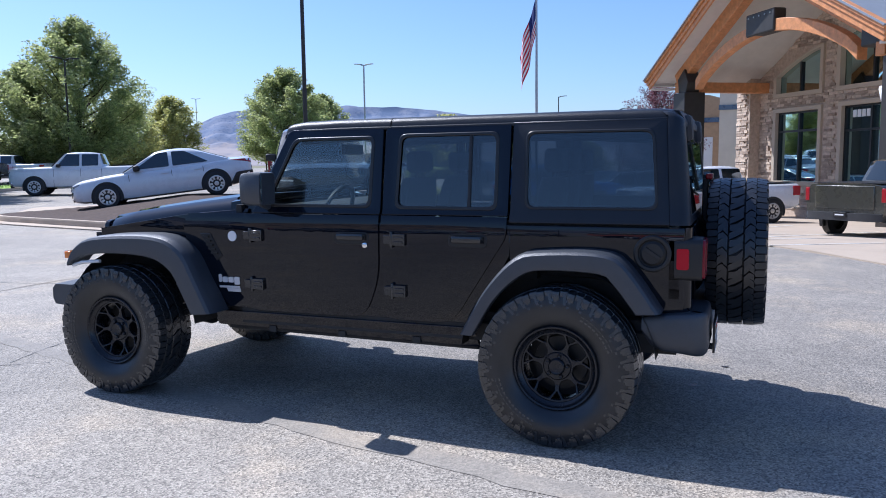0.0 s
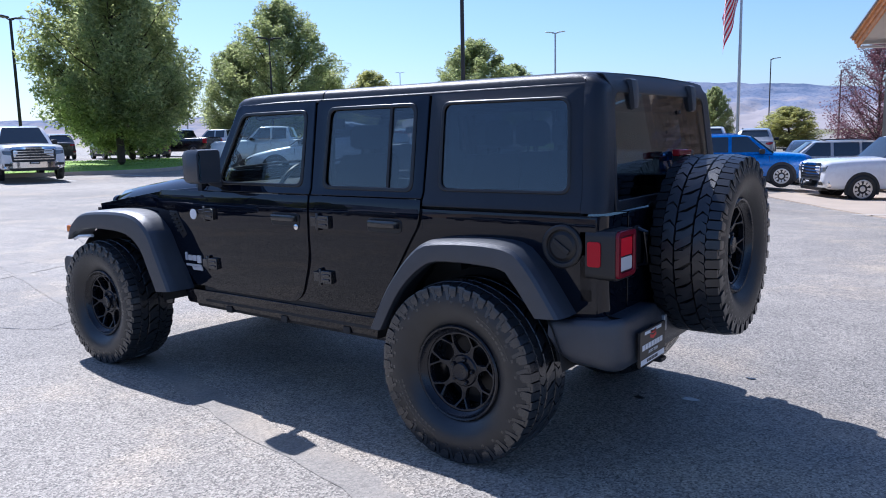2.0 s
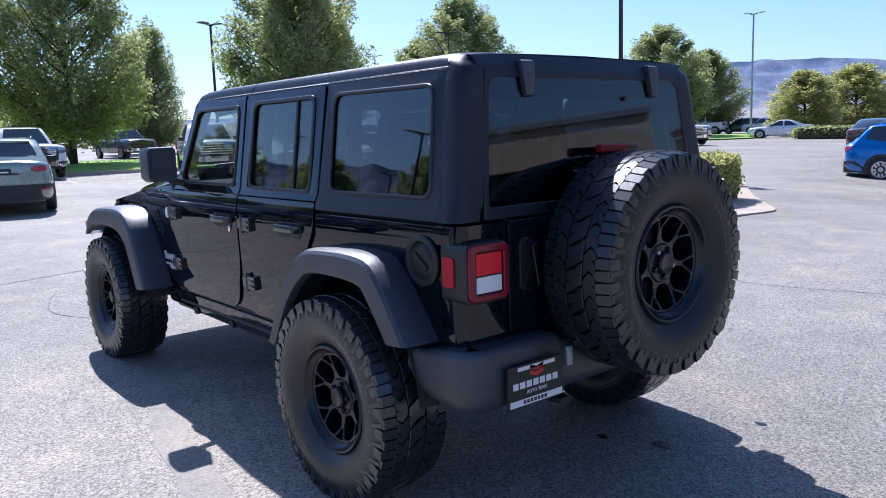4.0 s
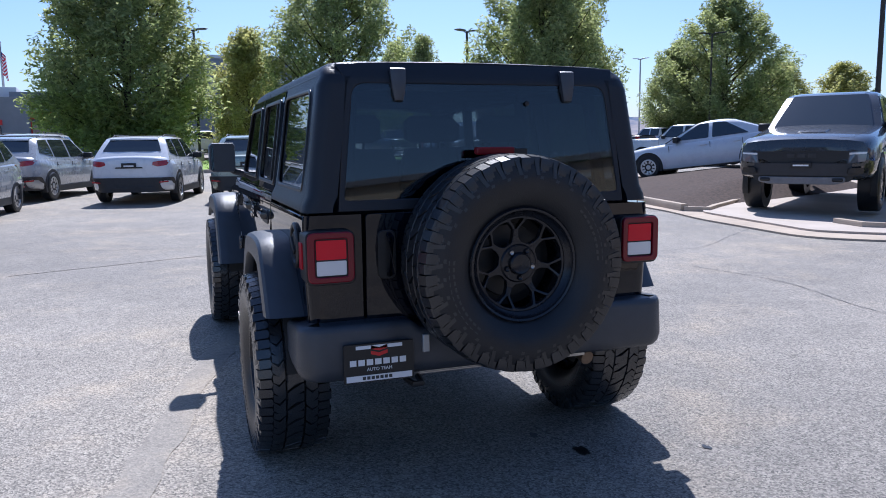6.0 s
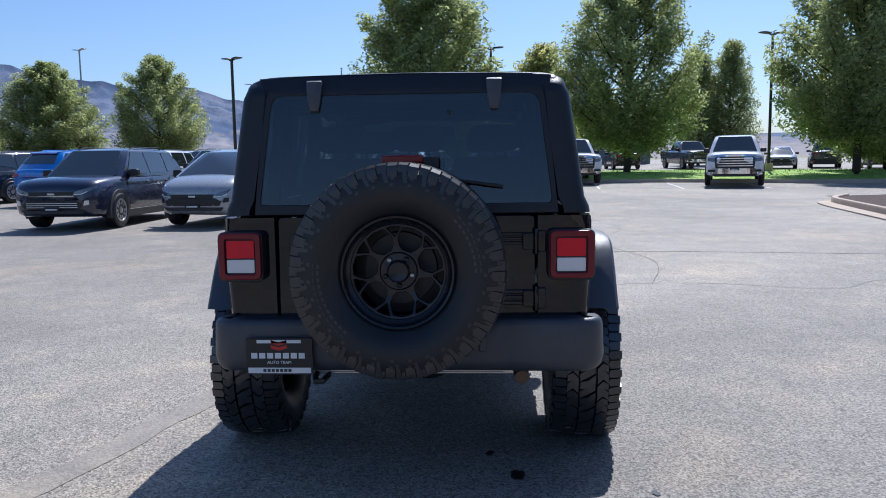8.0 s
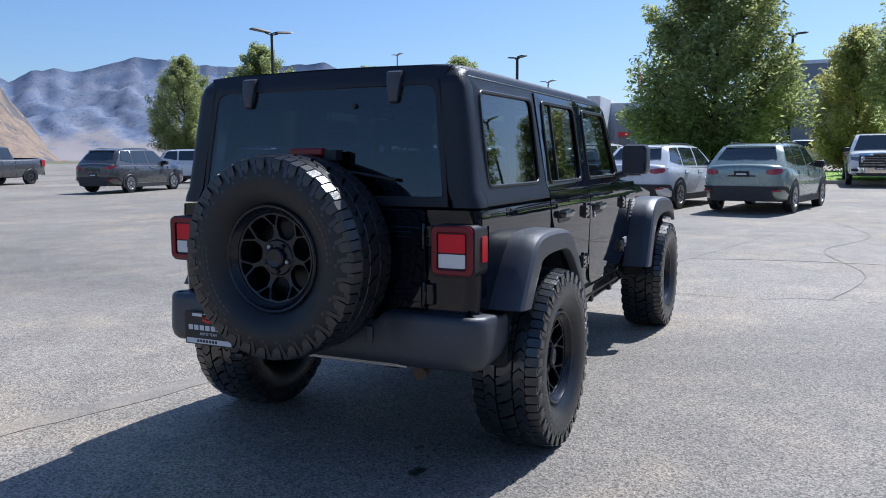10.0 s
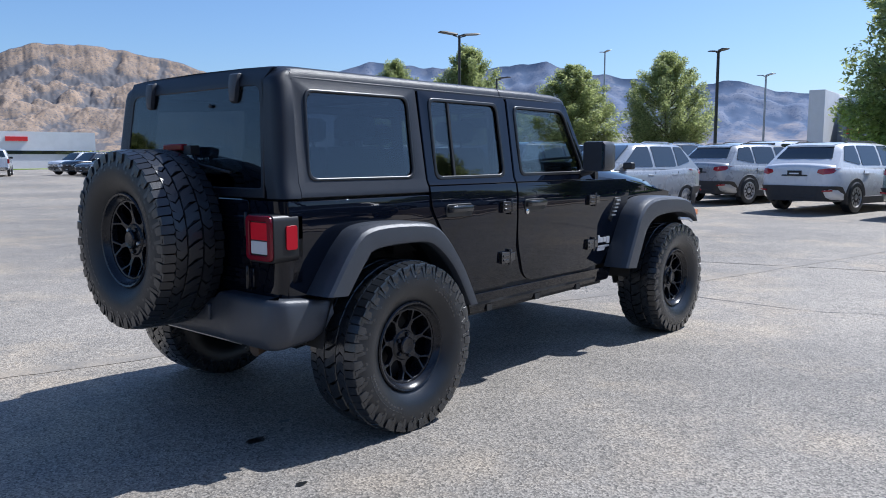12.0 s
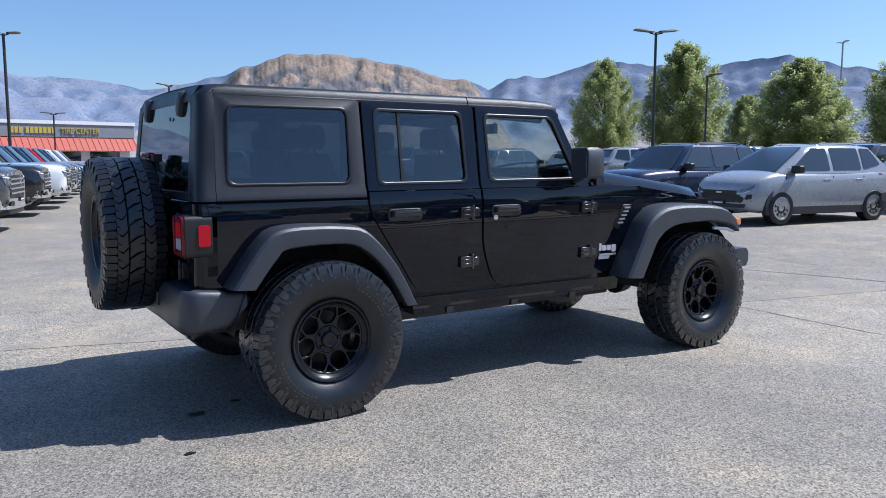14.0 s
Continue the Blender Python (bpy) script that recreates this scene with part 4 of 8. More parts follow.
# -- badges: makers' names as plain silver shapes --
for s in (-1, 1):
    bm = bmesh.new()
    x = -0.755 if s < 0 else -0.59
    dx = 1 if s < 0 else -1
    for i, (w, h) in enumerate(((0.022, 0.052), (0.040, 0.036), (0.040, 0.036), (0.040, 0.050))):
        x0 = x + dx * (0, 0.028, 0.074, 0.120)[i]
        z0 = 0.760 + (-0.012 if i == 3 else 0)
        hh = skin(s, -0.016)
        plate(bm, rounded([(min(x0, x0 + dx * w), z0), (max(x0, x0 + dx * w), z0), (max(x0, x0 + dx * w), z0 + h), (min(x0, x0 + dx * w), z0 + h)], 0.010), [], hh, 0.008)
    part("badge", bm, M["badge"], suv, "silver maker's badge")
    bm = bmesh.new()
    plate(bm, [(-0.755, 0.724), (-0.60, 0.724), (-0.60, 0.738), (-0.755, 0.738)], [], skin(s, -0.017), 0.006)
    plate(bm, [(-0.69, 0.700), (-0.595, 0.700), (-0.595, 0.722), (-0.70, 0.722)], [], skin(s, -0.017), 0.006)
    part("model_badge", bm, M["badge"], suv, "small silver model badge")
bm = bmesh.new()
lathe(bm, [(0.033, 0.0), (0.033, -0.004), (0.0005, -0.005)], 24)
part("round_badge", bm, M["whitebar"], suv, "small round white emblem", pose(-0.632, -yo(1.06) + 0.022, 1.062))

# -- underbody --
bm = bmesh.new()
for s in (-1, 1):
    box(bm, -1.95, 2.15, *sorted((s * 0.38, s * 0.46)), 0.50, 0.60)
    tube(bm, [(-0.72, s * 0.70, 0.47), (1.0, s * 0.70, 0.455)], 0.022)
    for x in (-0.4, 0.1, 0.6):
        box(bm, x, x + 0.05, *sorted((s * 0.66, s * 0.745)), 0.452, 0.49)
    for x in (-1.504, 1.504):
        tube(bm, [(x + 0.14, s * 0.50, 0.36), (x + 0.20, s * 0.46, 0.80)], 0.032)
        tube(bm, [(x - 0.02, s * 0.48, 0.45), (x - 0.02, s * 0.48, 0.72)], 0.06, 12)
for x in (-1.504, 1.504):
    tube(bm, [(x, -0.70, 0.425), (x, 0.70, 0.425)], 0.045, 12)
    tube(bm, [(x - 0.14, 0.05, 0.42), (x - 0.05, 0.05, 0.42), (x + 0.05, 0.05, 0.42), (x + 0.15, 0.05, 0.42)], [0.04, 0.13, 0.14, 0.06], 14)
tube(bm, [(-1.4, 0.05, 0.47), (0.0, 0.08, 0.50), (1.4, 0.05, 0.47)], 0.035)
box(bm, -0.6, 0.3, -0.25, 0.25, 0.46, 0.56)
box(bm, 0.4, 1.1, -0.55, -0.05, 0.47, 0.58)
part("chassis", bm, M["under"], suv, "dark chassis frame, axles and dampers")
bm = bmesh.new()
tube(bm, [(1.2, 0.35, 0.52), (1.70, 0.42, 0.55), (1.93, 0.48, 0.50), (2.13, 0.50, 0.452)], 0.033, 12)
part("exhaust_pipe", bm, M["exhaust"], suv, "bare metal exhaust tip")
bm = bmesh.new()
tube(bm, [(2.11, -0.40, 0.49), (2.21, -0.40, 0.478), (2.268, -0.385, 0.472), (2.273, -0.355, 0.475), (2.19, -0.345, 0.48)], 0.013)
part("tow_hook", bm, M["trim"], suv, "black tow hook")

# -- cabin --
bm = bmesh.new()
box(bm, -0.55, 2.05, -0.70, 0.70, 0.60, 0.66)
box(bm, 1.02, 2.08, -0.56, 0.56, 0.66, 0.90)
rows = []
for x, z0, z1 in ((-0.52, 0.95, 1.24), (-0.35, 0.95, 1.26), (-0.22, 0.98, 1.22), (-0.18, 1.0, 1.12)):
    rows.append([(x, -0.70, z0), (x, 0.70, z0), (x, 0.70, z1), (x, -0.70, z1)])
loft(bm, rows)
part("dashboard", bm, M["seat"], suv, "dark dashboard and cabin floor")


def seat_mesh(bm, x, y, w):
    rows = []
    for zz, xx, hw, th in ((0.98, 0.10, w, 0.10), (1.15, 0.13, w, 0.10), (1.32, 0.17, w * 0.95, 0.09), (1.42, 0.19, w * 0.8, 0.07)):
        rows.append([(x + xx + th * a, y + hw * b, zz) for a, b in ((-0.5, -0.8), (-0.2, -1), (0.5, -1), (0.8, -0.7), (0.8, 0.7), (0.5, 1), (-0.2, 1), (-0.5, 0.8))])
    loft(bm, rows)
    rows = []
    for xx, zt in ((-0.40, 0.93), (-0.38, 0.97), (-0.1, 0.98), (0.15, 0.96)):
        rows.append([(x + xx, y - w, 0.85), (x + xx, y + w, 0.85), (x + xx, y + w, zt - 0.02), (x + xx, y + w * 0.7, zt), (x + xx, y - w * 0.7, zt), (x + xx, y - w, zt - 0.02)])
    loft(bm, rows)
    for px in (-0.05, 0.05):
        tube(bm, [(x + 0.19, y + px, 1.40), (x + 0.20, y + px, 1.48)], 0.008)
    rows = []
    for zz, k in ((1.45, 0.7), (1.47, 1), (1.56, 1), (1.585, 0.75)):
        rows.append([(x + 0.20 + 0.045 * k * a, y + 0.13 * k * b, zz) for a, b in ((-1, -0.8), (-0.7, -1), (0.7, -1), (1, -0.8), (1, 0.8), (0.7, 1), (-0.7, 1), (-1, 0.8))])
    loft(bm, rows)


for sx, sy, w in ((0.30, -0.36, 0.25), (0.30, 0.36, 0.25), (1.18, -0.40, 0.24), (1.18, 0.40, 0.24), (1.18, 0.0, 0.16)):
    bm = bmesh.new()
    seat_mesh(bm, sx, sy, w)
    part("seat", bm, M["seat"], suv, "dark cloth seat with headrest", angle=50)
bm = bmesh.new()
ring = []
for i in range(25):
    a = 2 * math.pi * i / 24
    ring.append((-0.10 + 0.07 * math.sin(a), -0.36 + 0.18 * math.cos(a), 1.20 + 0.165 * math.sin(a)))
tube(bm, ring, 0.015)
tube(bm, [(-0.13, -0.53, 1.19), (-0.12, -0.36, 1.18), (-0.13, -0.19, 1.19)], 0.016)
tube(bm, [(-0.30, -0.36, 1.12), (-0.12, -0.36, 1.19)], 0.03)
part("steering_wheel", bm, M["trim"], suv, "black steering wheel")
bm = bmesh.new()
hexa(bm, [(x, y, z) for x in (-0.185, -0.150) for y in (-0.13, 0.13) for z in (1.575, 1.645)])
tube(bm, [(-0.20, 0, 1.61), (-0.26, 0, 1.66)], 0.010)
part("inner_mirror", bm, M["trim"], suv, "black inner rear-view mirror", bevel=0.012)
bm = bmesh.new()
for s in (-1, 1):
    tube(bm, [(0.42, s * 0.62, 1.2), (0.43, s * 0.58, 1.68), (1.25, s * 0.57, 1.69), (2.0, s * 0.56, 1.64), (2.06, s * 0.60, 1.2)], 0.032)
    tube(bm, [(1.24, s * 0.57, 1.69), (1.26, s * 0.62, 1.2)], 0.032)
    tube(bm, [(0.43, s * 0.58, 1.69), (-0.2, s * 0.58, 1.66)], 0.030)
for x in (0.43, 1.24):
    tube(bm, [(x, -0.58, 1.69), (x, 0.58, 1.69)], 0.03)
part("roll_bar", bm, M["seat"], suv, "padded dark roll cage")
# ---- mountains ----
RIDGE = [(60, 1.5), (90, 2.3), (100.3, 2.8), (102.7, 3.1), (106.2, 3.25), (109.5, 3.5), (113, 4.0), (117.5, 4.2), (119.8, 4.25), (126.2, 3.9), (127.7, 3.5), (129.6, 2.5), (141, 1.8), (165, 1.5), (180, 2.4), (190, 3.6), (194.9, 4.1), (198.3, 4.5), (200.9, 5.3), (203.8, 5.0), (206.4, 5.55), (208.6, 5.65), (211.6, 6.3), (213.9, 6.85), (216, 6.72), (218.3, 6.4), (222.8, 6.6), (224.3, 6.75), (226.6, 6.95), (228.6, 6.3), (230, 5.85), (231.5, 6.0), (232.7, 5.75), (234.1, 5.1), (235.5, 5.7), (237.6, 5.9), (239.8, 6.6), (241.8, 6.95), (243.3, 7.3), (246.1, 7.5), (249, 7.3), (250.9, 6.6), (252.9, 5.9), (254.6, 5.4), (257.5, 4.75), (259.7, 5.0), (261.7, 5.35), (265.6, 5.35), (267.5, 5.9), (275, 5.2), (300, 3.0), (360, 1.5), (420, 1.5)]


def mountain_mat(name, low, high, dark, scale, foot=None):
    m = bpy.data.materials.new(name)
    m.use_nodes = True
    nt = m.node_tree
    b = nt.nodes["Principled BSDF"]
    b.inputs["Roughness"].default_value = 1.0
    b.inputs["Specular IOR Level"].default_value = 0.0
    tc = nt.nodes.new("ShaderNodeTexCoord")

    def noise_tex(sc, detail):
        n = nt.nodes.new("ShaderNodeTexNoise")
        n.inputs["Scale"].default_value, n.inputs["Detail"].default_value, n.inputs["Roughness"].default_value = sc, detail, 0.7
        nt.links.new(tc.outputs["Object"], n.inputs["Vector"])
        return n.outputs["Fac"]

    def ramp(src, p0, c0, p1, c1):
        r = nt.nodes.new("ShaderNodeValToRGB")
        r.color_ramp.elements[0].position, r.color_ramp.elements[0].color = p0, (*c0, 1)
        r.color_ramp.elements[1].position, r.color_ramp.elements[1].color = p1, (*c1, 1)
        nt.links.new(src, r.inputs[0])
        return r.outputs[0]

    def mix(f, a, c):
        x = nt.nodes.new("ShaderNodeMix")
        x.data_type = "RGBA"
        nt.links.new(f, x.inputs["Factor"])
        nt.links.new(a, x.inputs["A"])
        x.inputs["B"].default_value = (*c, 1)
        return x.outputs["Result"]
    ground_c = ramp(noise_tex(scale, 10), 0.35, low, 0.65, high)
    # gullies take a dark tone for shade and bushes; clumps of bushes scatter beyond
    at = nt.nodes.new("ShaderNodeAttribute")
    at.attribute_name = "scrub_shade"
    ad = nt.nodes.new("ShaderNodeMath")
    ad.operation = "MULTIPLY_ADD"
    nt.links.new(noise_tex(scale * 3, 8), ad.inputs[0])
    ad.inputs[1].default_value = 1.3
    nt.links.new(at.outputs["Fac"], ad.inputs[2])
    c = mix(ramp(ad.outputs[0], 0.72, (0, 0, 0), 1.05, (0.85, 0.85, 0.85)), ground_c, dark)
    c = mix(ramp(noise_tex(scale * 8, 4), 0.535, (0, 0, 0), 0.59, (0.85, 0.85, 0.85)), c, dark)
    if foot:
        # dry grass on the low spurs, under the wooded slopes
        ge, sp = nt.nodes.new("ShaderNodeNewGeometry"), nt.nodes.new("ShaderNodeSeparateXYZ")
        nt.links.new(ge.outputs["Position"], sp.inputs[0])
        ma = nt.nodes.new("ShaderNodeMath")
        ma.operation = "MULTIPLY_ADD"
        nt.links.new(noise_tex(scale * 0.7, 8), ma.inputs[0])
        ma.inputs[1].default_value = -420
        nt.links.new(sp.outputs["Z"], ma.inputs[2])
        mr = nt.nodes.new("ShaderNodeMapRange")
        mr.inputs[1].default_value, mr.inputs[2].default_value, mr.inputs[3].default_value, mr.inputs[4].default_value = -150, -70, 0.75, 0
        nt.links.new(ma.outputs[0], mr.inputs[0])
        c = mix(mr.outputs[0], c, foot)
    nt.links.new(c, b.inputs["Base Color"])
    return m


def range_mesh(r0, r1, a0, a1, na, nr, cut, depth, period):
    az = np.array([p[0] for p in RIDGE], float)
    el = np.array([p[1] for p in RIDGE], float)
    bm = bmesh.new()
    rows, scrub_shade = [], []
    for i in range(na + 1):
        a = a0 + (a1 - a0) * i / na
        fade = max(0.0, min(1.0, (a - a0) / 4.5, (a1 - a) / 12)) if cut else 1.0
        fade = fade * fade * (3 - 2 * fade)
        top = r1 * math.tan(radians(float(np.interp(a, az, el)))) * max(fade, 0.02)
        jag = 0.035 * noise.noise(Vector((a * 0.9, 3.1, 0))) + 0.006 * noise.noise(Vector((a * 4.0, 9.1, 0)))
        ring = []
        for j in range(nr + 1):
            t = j / nr
            r = r0 + (r1 - r0) * t
            x, y = r * math.cos(radians(a)), r * math.sin(radians(a))
            p = Vector((x, y, 0)) / (r1 * 0.11)
            # spurs run down from the crest and branch
            u = a / period + 1.3 * noise.noise(p * 0.6) + 0.5 * noise.noise(p * 1.7) + 1.1 * t * noise.noise(Vector((a / period * 0.5, 2.0, 0)))
            g = abs(noise.noise(Vector((u, t * 0.5, 7.7)))) * 0.30 + 1.35 * abs(noise.noise(p * 1.5 + Vector((noise.noise(p * 2.3), noise.noise(p * 2.3 + Vector((5, 1, 2))), 0)) * 0.7)) + 0.60 * abs(noise.noise(p * 3.4)) + 0.16 * abs(noise.noise(Vector((u * 2.6, t * 3.5, 1.7)))) + 0.3 * abs(noise.noise(p * 5)) + 0.10 * noise.noise(p * 13) + 0.10 * noise.noise(p * 31)
            g = min(g, 1.2)
            w = math.sin(math.pi * min(1, t ** 0.8)) * 0.8 + 0.2 * (t < 0.98)
            z = top * t ** 1.2 * (1 - depth * (1 - g) * w + jag * t ** 4)
            ring.append((x, y, z - 2 if j else -20))
            # hollows between spurs get the painted shade and bush tone
            scrub_shade.append(max(0.0, 1 - g * 1.9))
        rows.append(ring)
    loft(bm, rows, closed=False)
    lay = bm.verts.layers.float.new("scrub_shade")
    for v, s in zip(bm.verts, scrub_shade):
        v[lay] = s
    return bm


# the blue of distance haze is painted into these slope colours
far = part("far_mountains", range_mesh(3300, 4300, 60, 420, 1100, 40, False, 0.26, 3.0), mountain_mat("haze_tinted_forest_slope", (0.165, 0.205, 0.295), (0.255, 0.270, 0.325), (0.125, 0.165, 0.25), 0.008, (0.40, 0.35, 0.325)), angle=180)
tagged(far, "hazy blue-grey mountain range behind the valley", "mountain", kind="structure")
# the dark slope tone is blued to stand for haze
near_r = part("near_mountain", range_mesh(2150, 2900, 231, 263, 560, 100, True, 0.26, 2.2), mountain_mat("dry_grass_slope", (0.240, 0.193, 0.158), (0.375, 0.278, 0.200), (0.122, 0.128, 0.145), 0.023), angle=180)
tagged(near_r, "tan dry-grass mountain, its scrubby gullies darkened with painted shade", "mountain", kind="structure")


# ---- ribbons on the lot: joints, cracks, stain, bay lines ----
def ribbon(pts, w, seed=0, jag=0.4, step=0.15, lift=0.004):
    rnd = random.Random(seed)
    line = smooth_line([(*p, 0) for p in pts], max(6, int(sum(math.dist(a, b) for a, b in zip(pts, pts[1:])) / step)))
    bm = bmesh.new()
    rows = []
    for i, p in enumerate(line):
        q = line[min(i + 1, len(line) - 1)]
        o = line[max(i - 1, 0)]
        d = Vector((q[0] - o[0], q[1] - o[1])).normalized()
        nrm = Vector((-d.y, d.x))
        j = rnd.uniform(-1, 1) * jag * w
        ww = w * (1 + rnd.uniform(-1, 1) * jag)
        a = Vector(p[:2]) + nrm * (j + ww / 2)
        b = Vector(p[:2]) + nrm * (j - ww / 2)
        rows.append([(v.x, v.y, ground_z(v.x, v.y) + lift) for v in (a, b)])
    loft(bm, rows, closed=False)
    return bm


def on_lot(name, bm, m, label, cat):
    return tagged(part(name, bm, m), label, cat, kind="structure")


on_lot("pavement_joint", ribbon([(-14, 2.6), (-8, 1.05), (-3.73, -0.02), (-1.5, -0.66), (0.05, -1.12), (0.75, -1.28), (1.8, -1.50), (2.5, -1.70), (4.5, -2.3), (9, -3.6)], 0.18, 3, 0.10, lift=0.003), M["seam"], "worn joint between asphalt strips", "pavement joint")
on_lot("pavement_joint", ribbon([(-4.6, -3.0), (-5.6, 0.12), (-6.0, 2.5), (-5.5, 6.0)], 0.035, 4, 0.3), M["seam"], "thin pale joint in the asphalt", "pavement joint")
for i, pts in enumerate(([(-4.9, 7.62), (-4.2, 6.6), (-3.5, 5.6), (-3.35, 4.7), (-2.82, 4.0), (-3.2, 2.9), (-3.23, 2.0), (-3.02, 1.49), (-3.06, 0.11), (-2.9, -0.6)],
                         [(-2.2, 4.4), (-1.0, 4.6), (0.4, 4.3), (1.6, 4.6)], [(-3.2, 2.2), (-5.0, 2.6), (-7.2, 2.2), (-9.4, 2.9), (-12.0, 2.4)],
                         [(-6.0, -6.0), (-6.6, -3.5), (-6.2, -1.2), (-6.5, 1.0)], [(-12.2, -9.5), (-12.6, -3.0), (-12.4, 1.5), (-12.8, 6.5)], [(-4.5, -0.6), (-3.4, -0.9), (-2.6, -0.5)])):
    on_lot("pavement_crack", ribbon(pts, 0.010, 10 + i, 0.6, 0.08), M["seal"], "dark jagged crack in the asphalt", "crack")
# parking-bay lines by the lawn and by the entrance
for i in range(7):
    y = -5.5 + i * 3.0
    on_lot("bay_line", ribbon([(-29.5 + 0.3 * i, y + 1.6), (-24.6 + 0.3 * i, y + 1.1)], 0.10, 20 + i, 0.05, 0.5), M["line"], "worn white bay line", "bay line")
def apron():
    """Pale concrete before the entrance."""
    bm = bmesh.new()
    plate(bm, [(-2.2, 19.0), (-0.4, 16.4), (2.04, 11.7), (3.03, 9.7), (3.67, 8.5), (6.6, 3.4), (30, 3.4), (30, 34), (-2.2, 34)], [], lambda u, v, d: (u, v, ground_z(u, v) + 0.022 - d), 0.1, cut_u=[-2 + k for k in range(0, 12)], cut_v=[4 + k for k in range(0, 30)])
    return tagged(part("concrete_apron", bm, mat("apron_concrete", (0.40, 0.325, 0.245), 0.85, vary=0.10, scale=0.9, bump=0.2, bscale=40), angle=60), "pale tan concrete before the entrance", "pavement", kind="structure")


apron()
for pts in ([(2.54, 12.8), (3.95, 14.8), (5.4, 16.8)], [(1.8, 16.1), (2.8, 18.4), (3.6, 20.4)]):
    on_lot("bay_line", ribbon(pts, 0.09, 31, 0.05, 0.5, 0.028), M["line"], "worn white line on the tan concrete", "bay line")
for i, (ax, ay) in enumerate(((2.5, 9.95), (1.74, 11.4), (1.0, 12.9), (4.4, 8.1))):
    on_lot("bay_line", ribbon([(ax, ay), (ax + 2.3, ay + 1.85)], 0.10, 40 + i, 0.05, 0.5, 0.028), M["line"], "worn white bay line", "bay line")


def blot(cx, cy, r, seed, k=1.6):
    rnd = random.Random(seed)
    bm = bmesh.new()
    vs = []
    for i in range(18):
        a = 2 * math.pi * i / 18
        rr = r * rnd.uniform(0.7, 1.2)
        vs.append(bm.verts.new((cx + rr * k * math.cos(a), cy + rr * math.sin(a), ground_z(cx, cy) + 0.004)))
    bm.faces.new(vs)
    return bm


on_lot("oil_spot", blot(2.12, 0.48, 0.035, 1), M["stain"], "small black oil spot on the asphalt", "stain")
on_lot("oil_spot", blot(1.86, 0.36, 0.02, 2), M["stain"], "tiny black oil spot on the asphalt", "stain")
on_lot("oil_spot", blot(2.3, 1.05, 0.018, 5), M["stain"], "tiny black oil spot on the asphalt", "stain")


# ---- raised display island with kerb, mulch, pad and walk ----
def slab(outline, z0, z1, name, m, label, cat, bevel=0.0, holes=()):
    bm = bmesh.new()
    plate(bm, outline, list(holes), lambda u, v, d: (u, v, ground_z(u, v) + z1 - d), z1 - z0)
    return tagged(part(name, bm, m, bevel=bevel), label, cat, kind="structure")


PADC = mat("pale_concrete", (0.50, 0.43, 0.36), 0.85, vary=0.10, scale=1.2, bump=0.2, bscale=40)
KERB_O = rounded([(-15.6, 9.05), (-14.2, 8.75), (-7.4, 7.95), (-6.3, 7.65), (-3.6, 7.45), (-2.6, 8.4), (-2.55, 10.6), (-4.6, 13.4), (-9.6, 21.3), (-16.5, 19.5), (-19.5, 14.0)], 0.5, 4)
slab(KERB_O, -0.06, 0.03, "gutter_apron", M["concrete"], "tan concrete gutter round the island", "gutter")
slab(rounded([(-7.1, 8.35), (-4.0, 8.0), (-3.2, 8.8), (-3.3, 10.6), (-5.2, 13.3), (-10.2, 18.0), (-12.2, 15.2)], 0.3, 4), 0.0, 0.055, "display_pad", PADC, "pale concrete display pad", "pad")


def kerb(line, w=0.16, h=0.16, label="tan concrete kerb round the planted island"):
    pts = smooth_line([(*p, 0) for p in line], max(6, int(sum(math.dist(a, b) for a, b in zip(line, line[1:])) / 0.5)))
    bm = bmesh.new()
    rows = []
    for i, p in enumerate(pts):
        q, o = pts[min(i + 1, len(pts) - 1)], pts[max(i - 1, 0)]
        d = Vector((q[0] - o[0], q[1] - o[1])).normalized()
        nn = Vector((-d.y, d.x))
        z = ground_z(p[0], p[1])
        ring = []
        for s, hh in ((-0.5, -0.02), (-0.46, h - 0.03), (-0.38, h), (0.38, h), (0.5, h - 0.02), (0.5, -0.02)):
            v = Vector(p[:2]) + nn * (w * s)
            ring.append((v.x, v.y, z + hh))
        rows.append(ring)
    loft(bm, rows)
    return tagged(part("kerb", bm, M["concrete"]), label, "kerb", kind="structure")


kerb([(-16.8, 10.4), (-15.6, 9.55), (-14.4, 9.3), (-11, 8.85), (-7.5, 8.28)])
kerb([(-7.5, 8.28), (-7.15, 8.5), (-7.6, 9.1), (-9.6, 12.0)], 0.14, 0.11)
kerb([(-4.7, 9.2), (-4.05, 9.15), (-3.75, 9.6), (-3.8, 10.5), (-4.6, 12.4)], 0.14, 0.12)
kerb([(-13.2, 12.2), (-11.9, 11.4), (-10.9, 11.9), (-10.6, 13.2)], 0.14, 0.15, "curved tan kerb in the mulch bed")


